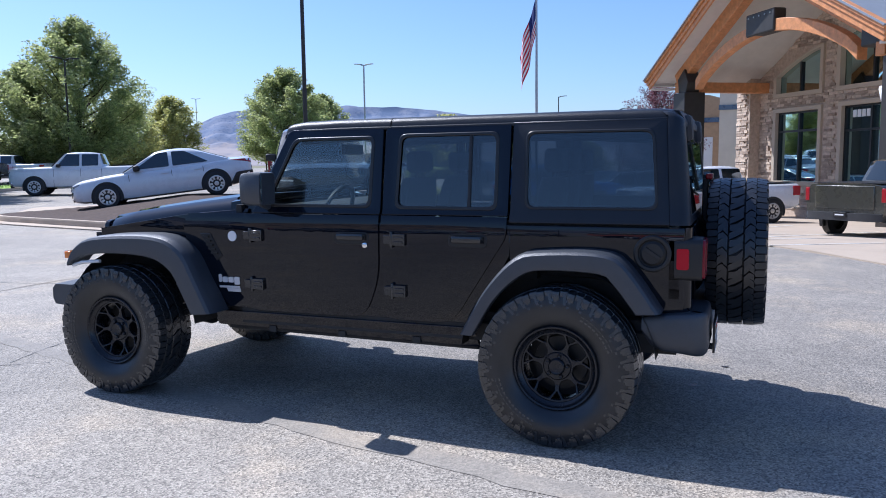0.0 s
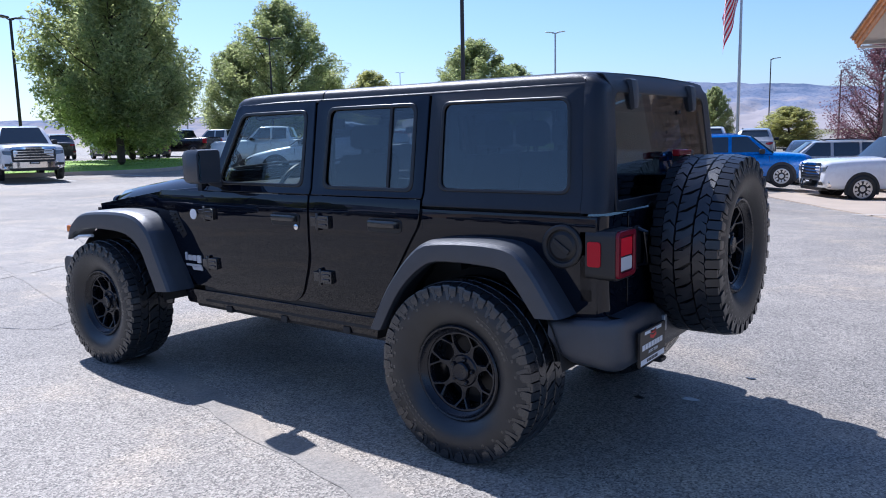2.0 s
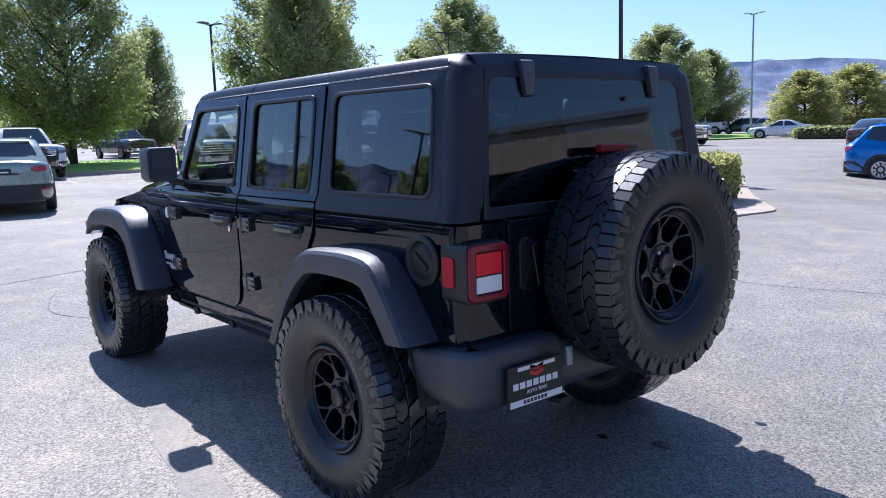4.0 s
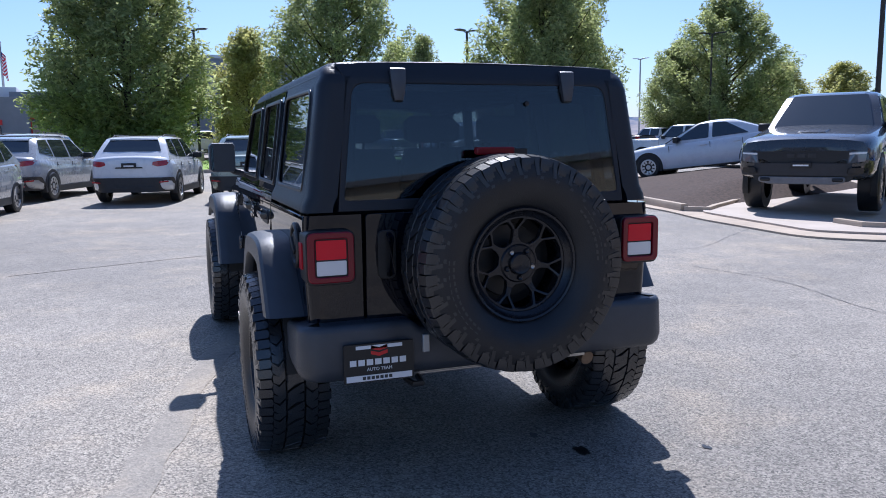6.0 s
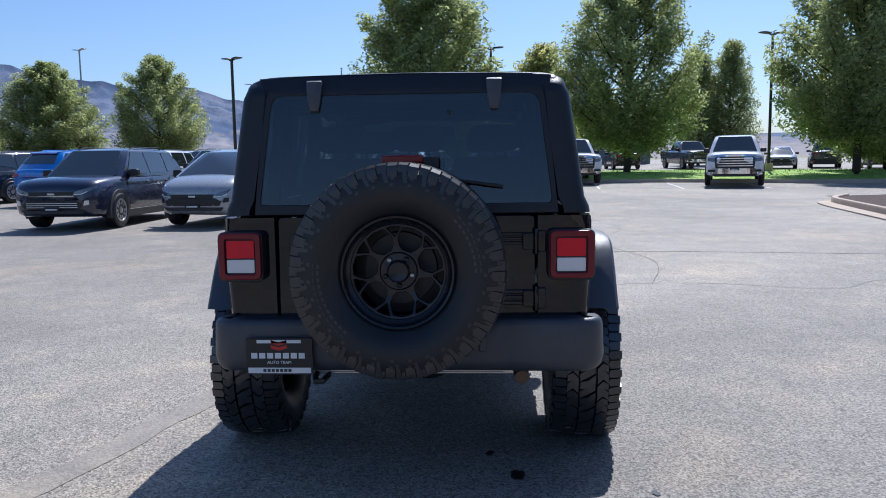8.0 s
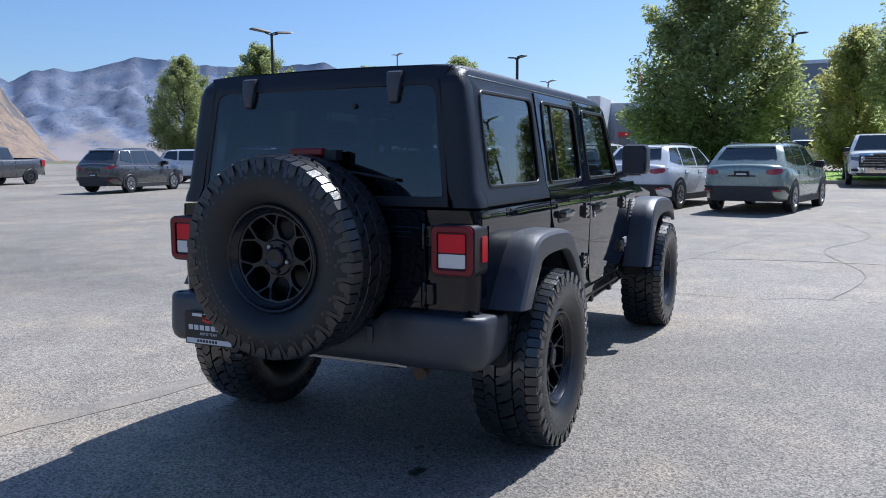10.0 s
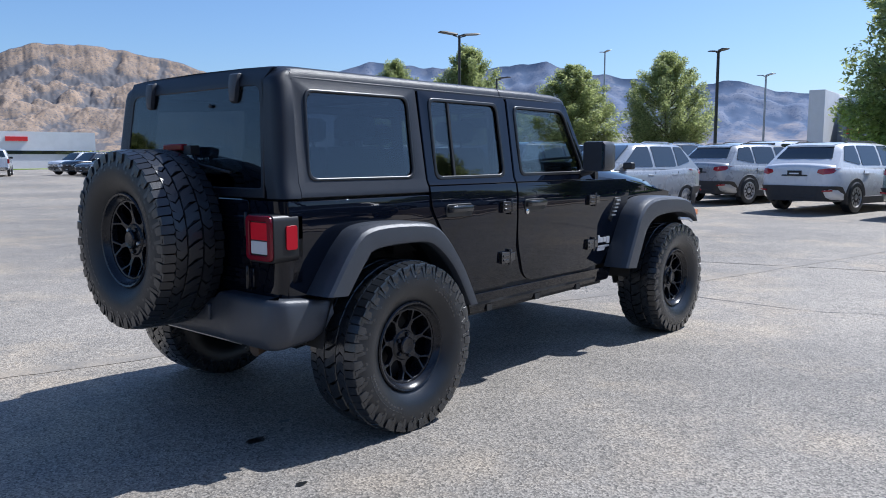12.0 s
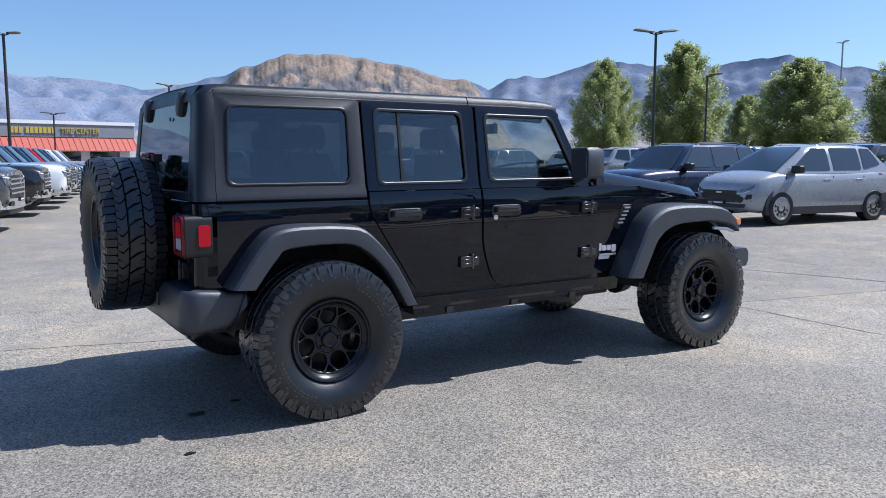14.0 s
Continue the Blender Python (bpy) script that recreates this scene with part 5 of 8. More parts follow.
def mulch_mound():
    bm = bmesh.new()
    rows = []
    for i in range(27):
        u = i / 26
        ring = []
        for j in range(21):
            v = j / 20
            a = Vector((-16.6 + 9.3 * u, 9.75 - 1.2 * u))
            b = Vector((-17.0 + 6.2 * u, 14.5 + 2.4 * u))
            p = a.lerp(b, v)
            rise = 0.42 * max(0, min(1, ((p.x + 15.9) * 0.8 + (p.y - 12.6) * 0.6) / 3.0)) * min(1, v * 2)
            edge = min(1.0, (1 - u) * 7, (1 - v) * 7)
            z = ground_z(p.x, p.y) + (0.12 + rise) * edge + 0.03 * noise.noise(Vector((p.x * 3, p.y * 3, 0)))
            ring.append((p.x, p.y, z))
        rows.append(ring)
    loft(bm, rows, closed=False)
    return tagged(part("mulch_bed", bm, M["mulch"], angle=60), "reddish-brown bark mulch bed in the island", "mulch bed", kind="structure")


mulch_mound()

# ---- lawn strip with its kerb ----
LAWN_IN = [(-29.5, -12), (-29.4, 2.0), (-29.2, 6.0), (-28.6, 9.0), (-26.9, 12.8), (-26.3, 15.6), (-27.6, 18.2), (-31.4, 21.6), (-33.2, 26.0), (-33.0, 34.0), (-33.4, 43.0), (-36.0, 55.0)]
LAWN_OUT = [(-45, -12), (-45, 4), (-44.6, 9), (-43.6, 14.0), (-42.0, 18.5), (-39.6, 23.0), (-37.6, 26.5), (-36.8, 34), (-37.6, 43), (-40, 55)]
li, lo = smooth_line(LAWN_IN, 60), smooth_line(LAWN_OUT, 60)
bm = bmesh.new()
loft(bm, [[(a[0] + (b[0] - a[0]) * t, a[1] + (b[1] - a[1]) * t, ground_z(a[0] + (b[0] - a[0]) * t, 0) + 0.10 + 0.10 * math.sin(math.pi * t)) for t in (0, 0.03, 0.2, 0.5, 0.8, 1)] for a, b in zip(li, lo)], closed=False)
tagged(part("lawn", bm, M["grass"], angle=60), "mown green lawn strip edging the lot", "lawn", kind="structure")
kerb(LAWN_IN, 0.2, 0.15, "grey concrete kerb along the lawn")
FAR_IN, FAR_OUT = smooth_line([(-33.0, 49.0), (-30.4, 51.5), (-28.9, 55.0), (-28.6, 58.4)], 16), smooth_line([(-46.0, 66.0), (-42.0, 68.0), (-38.5, 70.0), (-35.0, 71.0)], 16)
bm = bmesh.new()
loft(bm, [[(a[0] + (b[0] - a[0]) * t, a[1] + (b[1] - a[1]) * t, ground_z(a[0] + (b[0] - a[0]) * t, 0) + 0.10 + 0.12 * math.sin(math.pi * t)) for t in (0, 0.03, 0.2, 0.5, 0.8, 1)] for a, b in zip(FAR_IN, FAR_OUT)], closed=False)
tagged(part("lawn", bm, M["grass"], angle=60), "mown green lawn by the far lot", "lawn", kind="structure")


def grass_blades():
    rnd = random.Random(5)
    bm = bmesh.new()
    for _ in range(9000):
        k = rnd.random() * 58
        i = int(k)
        t = rnd.random()
        a, b = li[i], lo[i]
        x, y = a[0] + (b[0] - a[0]) * t + rnd.uniform(-.5, .5), a[1] + (b[1] - a[1]) * t + rnd.uniform(-.5, .5)
        z = ground_z(x, 0) + 0.10 + 0.09 * math.sin(math.pi * t)
        q = rnd.uniform(0, 6.3)
        h, w = rnd.uniform(0.03, 0.06), 0.03
        vs = [bm.verts.new(p) for p in ((x - w * math.cos(q), y - w * math.sin(q), z), (x + w * math.cos(q), y + w * math.sin(q), z), (x + 0.03 * math.sin(q), y, z + h))]
        bm.faces.new(vs)
    return tagged(part("grass_tufts", bm, M["grass"]), "short green grass tufts on the lawn", "grass", kind="stuff")


grass_blades()


# ---- trees ----
def leaf_mat(name, c0, c1, c2):
    m = bpy.data.materials.new(name)
    m.use_nodes = True
    nt = m.node_tree
    b = nt.nodes["Principled BSDF"]
    b.inputs["Roughness"].default_value = 0.55
    g = nt.nodes.new("ShaderNodeNewGeometry")
    r = nt.nodes.new("ShaderNodeValToRGB")
    e = r.color_ramp.elements
    e[0].position, e[0].color = 0.0, (*c0, 1)
    e[1].position, e[1].color = 0.6, (*c1, 1)
    e.new(1.0).color = (*c2, 1)
    nt.links.new(g.outputs["Random Per Island"], r.inputs[0])
    nt.links.new(r.outputs[0], b.inputs["Base Color"])
    tl = nt.nodes.new("ShaderNodeBsdfTranslucent")
    # light through a leaf comes out yellower and brighter
    hs = nt.nodes.new("ShaderNodeHueSaturation")
    hs.inputs["Hue"].default_value, hs.inputs["Saturation"].default_value, hs.inputs["Value"].default_value = 0.488, 0.98, 2.35
    nt.links.new(r.outputs[0], hs.inputs["Color"])
    nt.links.new(hs.outputs[0], tl.inputs[0])
    mx = nt.nodes.new("ShaderNodeMixShader")
    mx.inputs[0].default_value = 0.55
    nt.links.new(b.outputs[0], mx.inputs[1])
    nt.links.new(tl.outputs[0], mx.inputs[2])
    nt.links.new(mx.outputs[0], nt.nodes["Material Output"].inputs[0])
    return m


LEAF = leaf_mat("pear_leaf", (0.118, 0.149, 0.058), (0.204, 0.240, 0.090), (0.300, 0.324, 0.138))
LEAF_Y = leaf_mat("yellow_green_leaf", (0.17, 0.185, 0.06), (0.27, 0.28, 0.09), (0.37, 0.36, 0.13))
LEAF_P = leaf_mat("plum_leaf", (0.05, 0.02, 0.03), (0.10, 0.04, 0.05), (0.16, 0.09, 0.08))
TREES = {}


def tree_meshes(seed, h, rad, clear, leaf=0.185, n=60000):
    """Trunk with limbs, and a crown of leaves set in clumps."""
    rnd = random.Random(seed)
    tr = bmesh.new()
    lean = (rnd.uniform(-.15, .15), rnd.uniform(-.15, .15))
    tube(tr, [(0, 0, -0.15), (0.01, 0, 0.25), (lean[0] * .3, lean[1] * .3, clear), (lean[0] * .6, lean[1] * .6, h * 0.55), (lean[0], lean[1], h * 0.92)], [0.022 * h, 0.017 * h, 0.014 * h, 0.008 * h, 0.001 * h], 10)
    low = clear * 0.75

    def width(t):
        return float(np.interp(t, (0, 0.05, 0.14, 0.32, 0.52, 0.70, 0.84, 0.94, 1.0), (0.46, 0.78, 0.96, 1.0, 0.93, 0.76, 0.52, 0.28, 0.06)))
    clumps = []
    # limbs climb outwards to the crown's edge, some reach past it
    for i in range(88):
        t = ((i + rnd.random()) / 88) ** 1.12
        a = i * 2.39996 + rnd.uniform(-.35, .35)
        lump = 1 + 0.22 * noise.noise(Vector((math.cos(a) * 1.3 + seed, math.sin(a) * 1.3, t * 3)))
        out = rad * width(t) * lump * rnd.uniform(0.78, 1.0)
        tip = Vector((out * math.cos(a), out * math.sin(a), low + (h - low) * t))
        foot = Vector((lean[0] * .5, lean[1] * .5, max(clear * 0.9, tip.z - out * rnd.uniform(0.7, 1.25))))
        mid = foot.lerp(tip, 0.55) + Vector((0, 0, -0.10 * out))
        tube(tr, [foot, mid, tip], [0.0055 * h, 0.0035 * h, 0.0008 * h], 5)
        size = (0.30 + 0.056 * h) * (1 - 0.36 * t)
        along = (tip - mid).normalized()
        for k in (0.46, 0.64, 0.80, 0.92, 1.0):
            p = foot.lerp(mid, k / 0.55) if k < 0.55 else mid.lerp(tip, (k - 0.55) / 0.45)
            p = p + Vector((rnd.gauss(0, .22), rnd.gauss(0, .22), rnd.gauss(0, .16))) * size
            clumps.append((p, size * rnd.uniform(0.62, 1.12) * (1.15 - 0.32 * k), along))
    # two or three leaders make the ragged top
    for i in range(5):
        a = i * 2.4 + seed
        for k in range(4):
            t = 0.72 + 0.075 * k - 0.035 * (i > 0) - 0.02 * i
            r = rad * 0.26 * (i > 0) * (1 - 0.12 * k)
            clumps.append((Vector((r * math.cos(a), r * math.sin(a), low + (h - low) * t)), (0.30 - 0.045 * k) * (0.9 + 0.05 * h), Vector((0, 0, 1))))
    cr = bmesh.new()
    per = n // len(clumps)
    for c, s, along in clumps:
        for _ in range(per):
            v = Vector((rnd.gauss(0, 1), rnd.gauss(0, 1), rnd.gauss(0, 1))).normalized() * s * rnd.random() ** 0.42
            v = v + along * (v.dot(along) * 0.28)
            p = c + v
            d1 = Vector((rnd.uniform(-1, 1), rnd.uniform(-1, 1), rnd.uniform(-1.0, 0.3))).normalized()
            d2 = d1.cross(Vector((rnd.uniform(-1, 1), rnd.uniform(-1, 1), rnd.uniform(-1, 1)))).normalized()
            k = leaf * rnd.uniform(0.7, 1.35)
            cr.faces.new([cr.verts.new(p + d1 * k * .65), cr.verts.new(p + d2 * k * .45), cr.verts.new(p - d1 * k * .55)])
    me = bpy.data.meshes.new("crown")
    cr.to_mesh(me)
    cr.free()
    return finish(tr), me


def tree(x, y, h, rad, clear, seed, leafm, label, turn=0.0, leaf=0.185, n=60000, group="trees along the lawn"):
    key = (seed, leafm.name)
    if key not in TREES:
        a, b = tree_meshes(seed, h, rad, clear, leaf, n)
        b.materials.append(leafm)
        a.materials.append(M["bark"])
        TREES[key] = (a, b, h, rad)
    a, b, h0, r0 = TREES[key]
    t = thing("tree", label, "tree", pose(x, y, ground_z(x, y) + 0.05, 0, 0, turn) @ Matrix.Diagonal((rad / r0, rad / r0, h / h0, 1)), group)
    part("trunk", a, None, t)
    part("crown", b, None, t, kind="stuff")
    return t


G1 = "dense green pear tree with a rounded crown"
tree(-31.2, 17.3, 10.8, 3.7, 2.5, 1, LEAF, G1 + " on the lawn", 10)
tree(-36.8, 21.4, 10.0, 3.3, 1.5, 3, LEAF, "dense green pear tree behind another on the lawn", 80)
tree(-37.7, 8.1, 11.4, 4.0, 2.3, 2, LEAF, G1 + " on the lawn", 60)
tree(-38.2, -2.7, 11.3, 4.4, 1.0, 3, LEAF, G1 + " behind parked cars", 130)
tree(-60.0, 20.4, 9.8, 2.0, 1.2, 4, LEAF, "slim green tree behind the lawn", 77, 0.18, 26000)
tree(-60.0, 17.9, 9.0, 1.8, 1.2, 4, LEAF, "slim green tree behind the lawn", 170, 0.18, 26000)
tree(-45.0, 4.0, 7.8, 2.4, 0.8, 5, LEAF_Y, "slim yellow-green tree behind the lawn", 20, 0.185, 30000)
tree(-42.5, 38.2, 11.2, 4.6, 1.2, 2, LEAF, G1 + " beside a tall lamp", 200)
tree(-46.5, 37.0, 8.4, 3.0, 1.2, 3, LEAF, G1 + " beside a tall lamp", 20)
tree(-38.5, 58.5, 9.8, 4.4, 1.2, 1, LEAF, G1 + " at the far end", 95)
tree(-52.0, 52.0, 7.5, 3.4, 1.2, 5, LEAF_Y, "light yellow-green tree beyond the lot", 30)
tree(-60.0, 68.0, 8.5, 3.6, 1.2, 5, LEAF_Y, "light yellow-green tree beyond the lot", 130)
tree(-45.0, 76.0, 9.0, 4.2, 1.4, 3, LEAF, G1 + " at the far end", 15)
tree(-31.5, 82.0, 6.6, 4.4, 1.4, 5, LEAF_Y, "light yellow-green tree at the far end", 240)
tree(-29.0, 66.0, 5.4, 3.2, 1.4, 5, LEAF_Y, "golden-green tree at the far end", 75)
tree(-19.6, 70.0, 5.2, 1.7, 1.0, 3, LEAF, "small green tree at the far end", 300)
tree(-62.0, -50.9, 12.3, 4.3, 0.7, 1, LEAF, G1 + " behind parked cars", 250)
tree(-52.0, -52.0, 10.2, 3.4, 0.7, 2, LEAF, G1 + " behind parked cars", 310)
tree(-66.0, -40.2, 9.9, 4.6, 0.7, 3, LEAF, G1 + " behind parked cars", 45)
tree(-66.0, -29.8, 10.3, 4.2, 0.7, 2, LEAF, G1 + " behind parked cars", 140)
tree(-80.0, -56.5, 8.2, 3.0, 0.8, 3, LEAF, "green tree behind parked cars", 10)
tree(-4.0, 53.5, 7.6, 3.1, 1.2, 6, LEAF_P, "purple-leaved plum tree beyond the entrance", 0, 0.12, 22000, "plum trees")
tree(26.0, -48.0, 7.6, 3.6, 1.2, 2, LEAF, "green tree behind the row of pickups", 70)
tree(20.5, -53.0, 7.0, 3.4, 1.2, 3, LEAF, "green tree behind the row of pickups", 150)
tree(32.0, -47.0, 6.4, 3.2, 1.2, 1, LEAF, "green tree behind the row of pickups", 220)
tree(-10.8, 60.0, 3.0, 2.4, 0.8, 5, LEAF_Y, "light green tree beyond the lot", 60)


def hedge(x0, y0, x1, y1, w, h, label, n=3200, seed=3, leaf=0.045):
    rnd = random.Random(seed)
    bm = bmesh.new()
    d = Vector((x1 - x0, y1 - y0))
    u, nn = d.normalized(), Vector((-d.normalized().y, d.normalized().x))
    cx, cy = (x0 + x1) / 2, (y0 + y1) / 2
    for _ in range(n):
        s, t, z = rnd.uniform(-1, 1), rnd.uniform(-1, 1), rnd.uniform(0, 1)
        k = (abs(s) ** 4 + abs(t) ** 4 + abs(z * 2 - 1) ** 4) ** (1 / 4)
        q = rnd.uniform(0.82, 1.04) / max(k, 0.2) * (1 + 0.17 * noise.noise(Vector((s * 4, t * 4, z * 4 + seed))))
        s, t, z = s * q, t * q, 0.5 + (z - 0.5) * q
        p = Vector((u.x * s * d.length / 2 + nn.x * t * w / 2, u.y * s * d.length / 2 + nn.y * t * w / 2, max(0.0, z) * h))
        d1 = Vector((rnd.uniform(-1, 1), rnd.uniform(-1, 1), rnd.uniform(-.3, 1))).normalized()
        d2 = d1.cross(Vector((rnd.uniform(-1, 1), rnd.uniform(-1, 1), rnd.uniform(-1, 1)))).normalized()
        kk = leaf * rnd.uniform(0.7, 1.4)
        bm.faces.new([bm.verts.new(p + d1 * kk), bm.verts.new(p + d2 * kk * .5), bm.verts.new(p - d1 * kk), bm.verts.new(p - d2 * kk * .5)])
    t = thing("hedge", label, "shrub", pose(cx, cy, ground_z(cx, cy) + 0.03))
    me = bpy.data.meshes.new("leaves")
    bm.to_mesh(me)
    bm.free()
    me.materials.append(LEAF_Y if seed == 3 else LEAF)
    part("leaves", me, None, t, kind="stuff")
    core = bmesh.new()
    a, b = u * d.length * 0.42, nn * w * 0.40
    hexa(core, [(p.x, p.y, z) for p in (-a - b, -a + b, a - b, a + b) for z in (0, h * 0.85)])
    part("twig_core", core, M["bark"], t)


hedge(-4.1, 10.2, -4.75, 12.4, 0.95, 0.93, "clipped light green hedge in the island", 9000, 3)
hedge(-24.5, 55.0, -19.0, 56.5, 1.6, 0.9, "low dark green hedge at the lot's far edge", 3000, 4, 0.1)
hedge(3.2, 40.8, 4.2, 41.4, 1.2, 1.5, "round green shrub by the stone wall", 2000, 5, 0.09)
hedge(-24.5, -86.0, -23.0, -86.2, 1.6, 1.7, "round green shrub by the block building", 1500, 7, 0.12)


# ---- lamps and flagpoles ----
def street_lamp(x, y, h, az, label, m=None, double=False, arm=1.0, head=0.75, r=0.075):
    m = m or M["steelpole"]
    t = thing("street_lamp", label, "lamp post", pose(x, y, ground_z(x, y), 0, 0, az), "lot lamps")
    bm = bmesh.new()
    tube(bm, [(0, 0, -0.1), (0, 0, 0.6)], 0.22, 14)
    part("base", bm, M["concrete"], t)
    bm = bmesh.new()
    tube(bm, [(0, 0, 0.55), (0, 0, h * 0.5), (0, 0, h)], [r, r * 0.9, r * 0.8], 10)
    part("pole", bm, m, t)
    for s in ((-1, 1) if double else (1,)):
        bm = bmesh.new()
        tube(bm, [(0, 0, h - 0.10), (s * arm * 0.35, 0, h - 0.02)], 0.03, 6)
        part("arm", bm, m, t)
        bm = bmesh.new()
        rows = []
        for q, w, th in ((0.10, 0.10, 0.05), (0.18, 0.20, 0.07), (arm * 0.3 + head * 0.7, 0.24, 0.07), (arm * 0.3 + head, 0.20, 0.04)):
            rows.append([(s * q, -w, h - 0.02 + 0.10 * q), (s * q, w, h - 0.02 + 0.10 * q), (s * q, w * 0.8, h - 0.02 + 0.10 * q + th), (s * q, -w * 0.8, h - 0.02 + 0.10 * q + th)])
        loft(bm, rows)
        part("lamp_head", bm, m, t, bevel=0.01)
    return t


DL = "tall dark bronze lot lamp with flat heads"
street_lamp(-11.0, 17.1, 7.75, 200, DL)
street_lamp(-36.5, 15.25, 7.25, 100, "dark bronze lamp post with flat heads by the lawn", double=True, arm=0.55, head=0.55, r=0.08)
street_lamp(-39.6, 0.75, 7.2, 100, "dark bronze lamp post with flat heads by the lawn", double=True, arm=0.55, head=0.55, r=0.08)
street_lamp(-40.0, 34.7, 8.2, 60, DL, double=True, arm=0.7, head=0.7)
street_lamp(-40.5, 58.1, 8.8, -45, DL, arm=1.3, head=0.9)
street_lamp(-38.0, -13.64, 6.7, 60, DL, double=True, arm=0.6, head=0.5, r=0.1)
street_lamp(-24.35, -20.5, 6.85, -25, DL, double=True, arm=0.9, head=0.75)
street_lamp(-40.15, -30.35, 6.5, 120, DL, arm=0.9, head=0.7)
street_lamp(0.6, -35.2, 6.9, 0, DL, double=True, arm=0.6, head=0.5)
street_lamp(-10.9, -54.0, 6.6, 20, "grey lot lamp with flat heads", M["steelpole"], True, 0.8, 0.7)
street_lamp(-4.5, -64.9, 5.0, 0, "dark lot lamp with flat heads", None, True, 0.8, 0.7)
street_lamp(-73.4, 51.4, 10.0, 40, "tall galvanised road lamp", M["greypole"], True, 0.9, 0.7, 0.1)
street_lamp(-108.7, 132.8, 15.0, 40, "tall galvanised road lamp", M["greypole"], True, 0.9, 0.7, 0.1)
street_lamp(-34.0, 66.0, 11.0, 20, "tall galvanised road lamp", M["greypole"], True, 0.9, 0.7, 0.1)
street_lamp(-65.6, -20.6, 7.7, 60, "tall galvanised road lamp", M["greypole"], True, 0.9, 0.7, 0.1)
street_lamp(-72.0, -40.0, 12.0, 60, "tall galvanised road lamp", M["greypole"], True, 0.9, 0.7, 0.1)
street_lamp(-10.5, 78.0, 6.8, 20, "dark lamp post beyond the lot", None, False, 0.7, 0.6)
street_lamp(-21.0, 95.0, 9.6, 20, "dark lamp post beyond the lot", None, False, 0.9, 0.8)


def flag_mat():
    m = bpy.data.materials.new("flag_cloth")
    m.use_nodes = True
    nt = m.node_tree
    b = nt.nodes["Principled BSDF"]
    b.inputs["Roughness"].default_value = 0.8
    uv = nt.nodes.new("ShaderNodeUVMap")
    sep = nt.nodes.new("ShaderNodeSeparateXYZ")
    nt.links.new(uv.outputs[0], sep.inputs[0])

    def mth(op, a, v):
        n = nt.nodes.new("ShaderNodeMath")
        n.operation = op
        nt.links.new(a, n.inputs[0])
        n.inputs[1].default_value = v
        return n.outputs[0]
    st = mth("LESS_THAN", mth("MODULO", mth("MULTIPLY", sep.outputs[1], 6.5), 1.0), 0.5)
    cu, cv = mth("LESS_THAN", sep.outputs[0], 0.4), mth("GREATER_THAN", sep.outputs[1], 0.46)
    canton = nt.nodes.new("ShaderNodeMath")
    canton.operation = "MULTIPLY"
    nt.links.new(cu, canton.inputs[0])
    nt.links.new(cv, canton.inputs[1])

    def mixc(f, a, bb):
        x = nt.nodes.new("ShaderNodeMix")
        x.data_type = "RGBA"
        nt.links.new(f, x.inputs["Factor"])
        x.inputs["A"].default_value = a if not hasattr(a, "links") else (0, 0, 0, 1)
        if hasattr(a, "links"):
            nt.links.new(a, x.inputs["A"])
        x.inputs["B"].default_value = bb
        return x.outputs["Result"]
    c1 = mixc(st, (0.8, 0.8, 0.8, 1), (0.55, 0.02, 0.04, 1))
    nt.links.new(mixc(canton.outputs[0], c1, (0.02, 0.03, 0.14, 1)), b.inputs["Base Color"])
    return m


FLAG = flag_mat()


def flagpole(x, y, h, az, fl, hang):
    t = thing("flagpole", "pale metal flagpole with a limp striped flag", "flagpole", pose(x, y, ground_z(x, y), 0, 0, az))
    bm = bmesh.new()
    tube(bm, [(0, 0, 0), (0, 0, h * 0.5), (0, 0, h)], [0.14, 0.12, 0.07], 12)
    part("pole", bm, M["greypole"], t)
    bm = bmesh.new()
    lathe(bm, [(0.001, -0.12), (0.09, -0.08), (0.12, 0), (0.09, 0.08), (0.001, 0.12)], 12)
    part("finial", bm, M["chrome"], t, "", pose(0, 0, h + 0.1, 90))
    bm = bmesh.new()
    uvl = bm.loops.layers.uv.new("uv")
    grid = []
    for i in range(25):
        row = []
        for j in range(13):
            u, v = i / 24, j / 12
            sag = hang * u * fl
            r = 0.1 + fl * u * math.sqrt(max(0.02, 1 - hang * hang)) * (0.75 + 0.25 * v)
            yy = 0.16 * fl * u * math.sin(u * 9 + v * 2.5) * 0.6
            row.append(bm.verts.new((r * 0.85, yy, h - 0.25 - (1 - v) * fl * 0.60 - sag)))
        grid.append(row)
    for i in range(24):
        for j in range(12):
            f = bm.faces.new((grid[i][j], grid[i + 1][j], grid[i + 1][j + 1], grid[i][j + 1]))
            for lp, (a, b) in zip(f.loops, ((i, j), (i + 1, j), (i + 1, j + 1), (i, j + 1))):
                lp[uvl].uv = (a / 24, b / 12)
    part("flag", bm, FLAG, t, "striped red and white flag with dark blue corner")


flagpole(-15.2, 62.0, 15.6, 175, 5.2, 0.93)
flagpole(-74.0, -14.0, 9.8, 20, 2.6, 0.6)
hedge(-52.0, -86.0, -47.0, -85.0, 3.0, 2.6, "green shrubs beyond the far lot", 2500, 9, 0.16)
hedge(-46.0, -90.0, -36.0, -89.0, 2.6, 1.8, "low green shrubs beyond the far lot", 2500, 10, 0.16)
# ---- parked vehicles ----
def car_paint(name, c, metal=0.3, rough=0.28):
    return mat(name, c, rough, metal=metal, coat=1.0, rvary=0.04, scale=4)


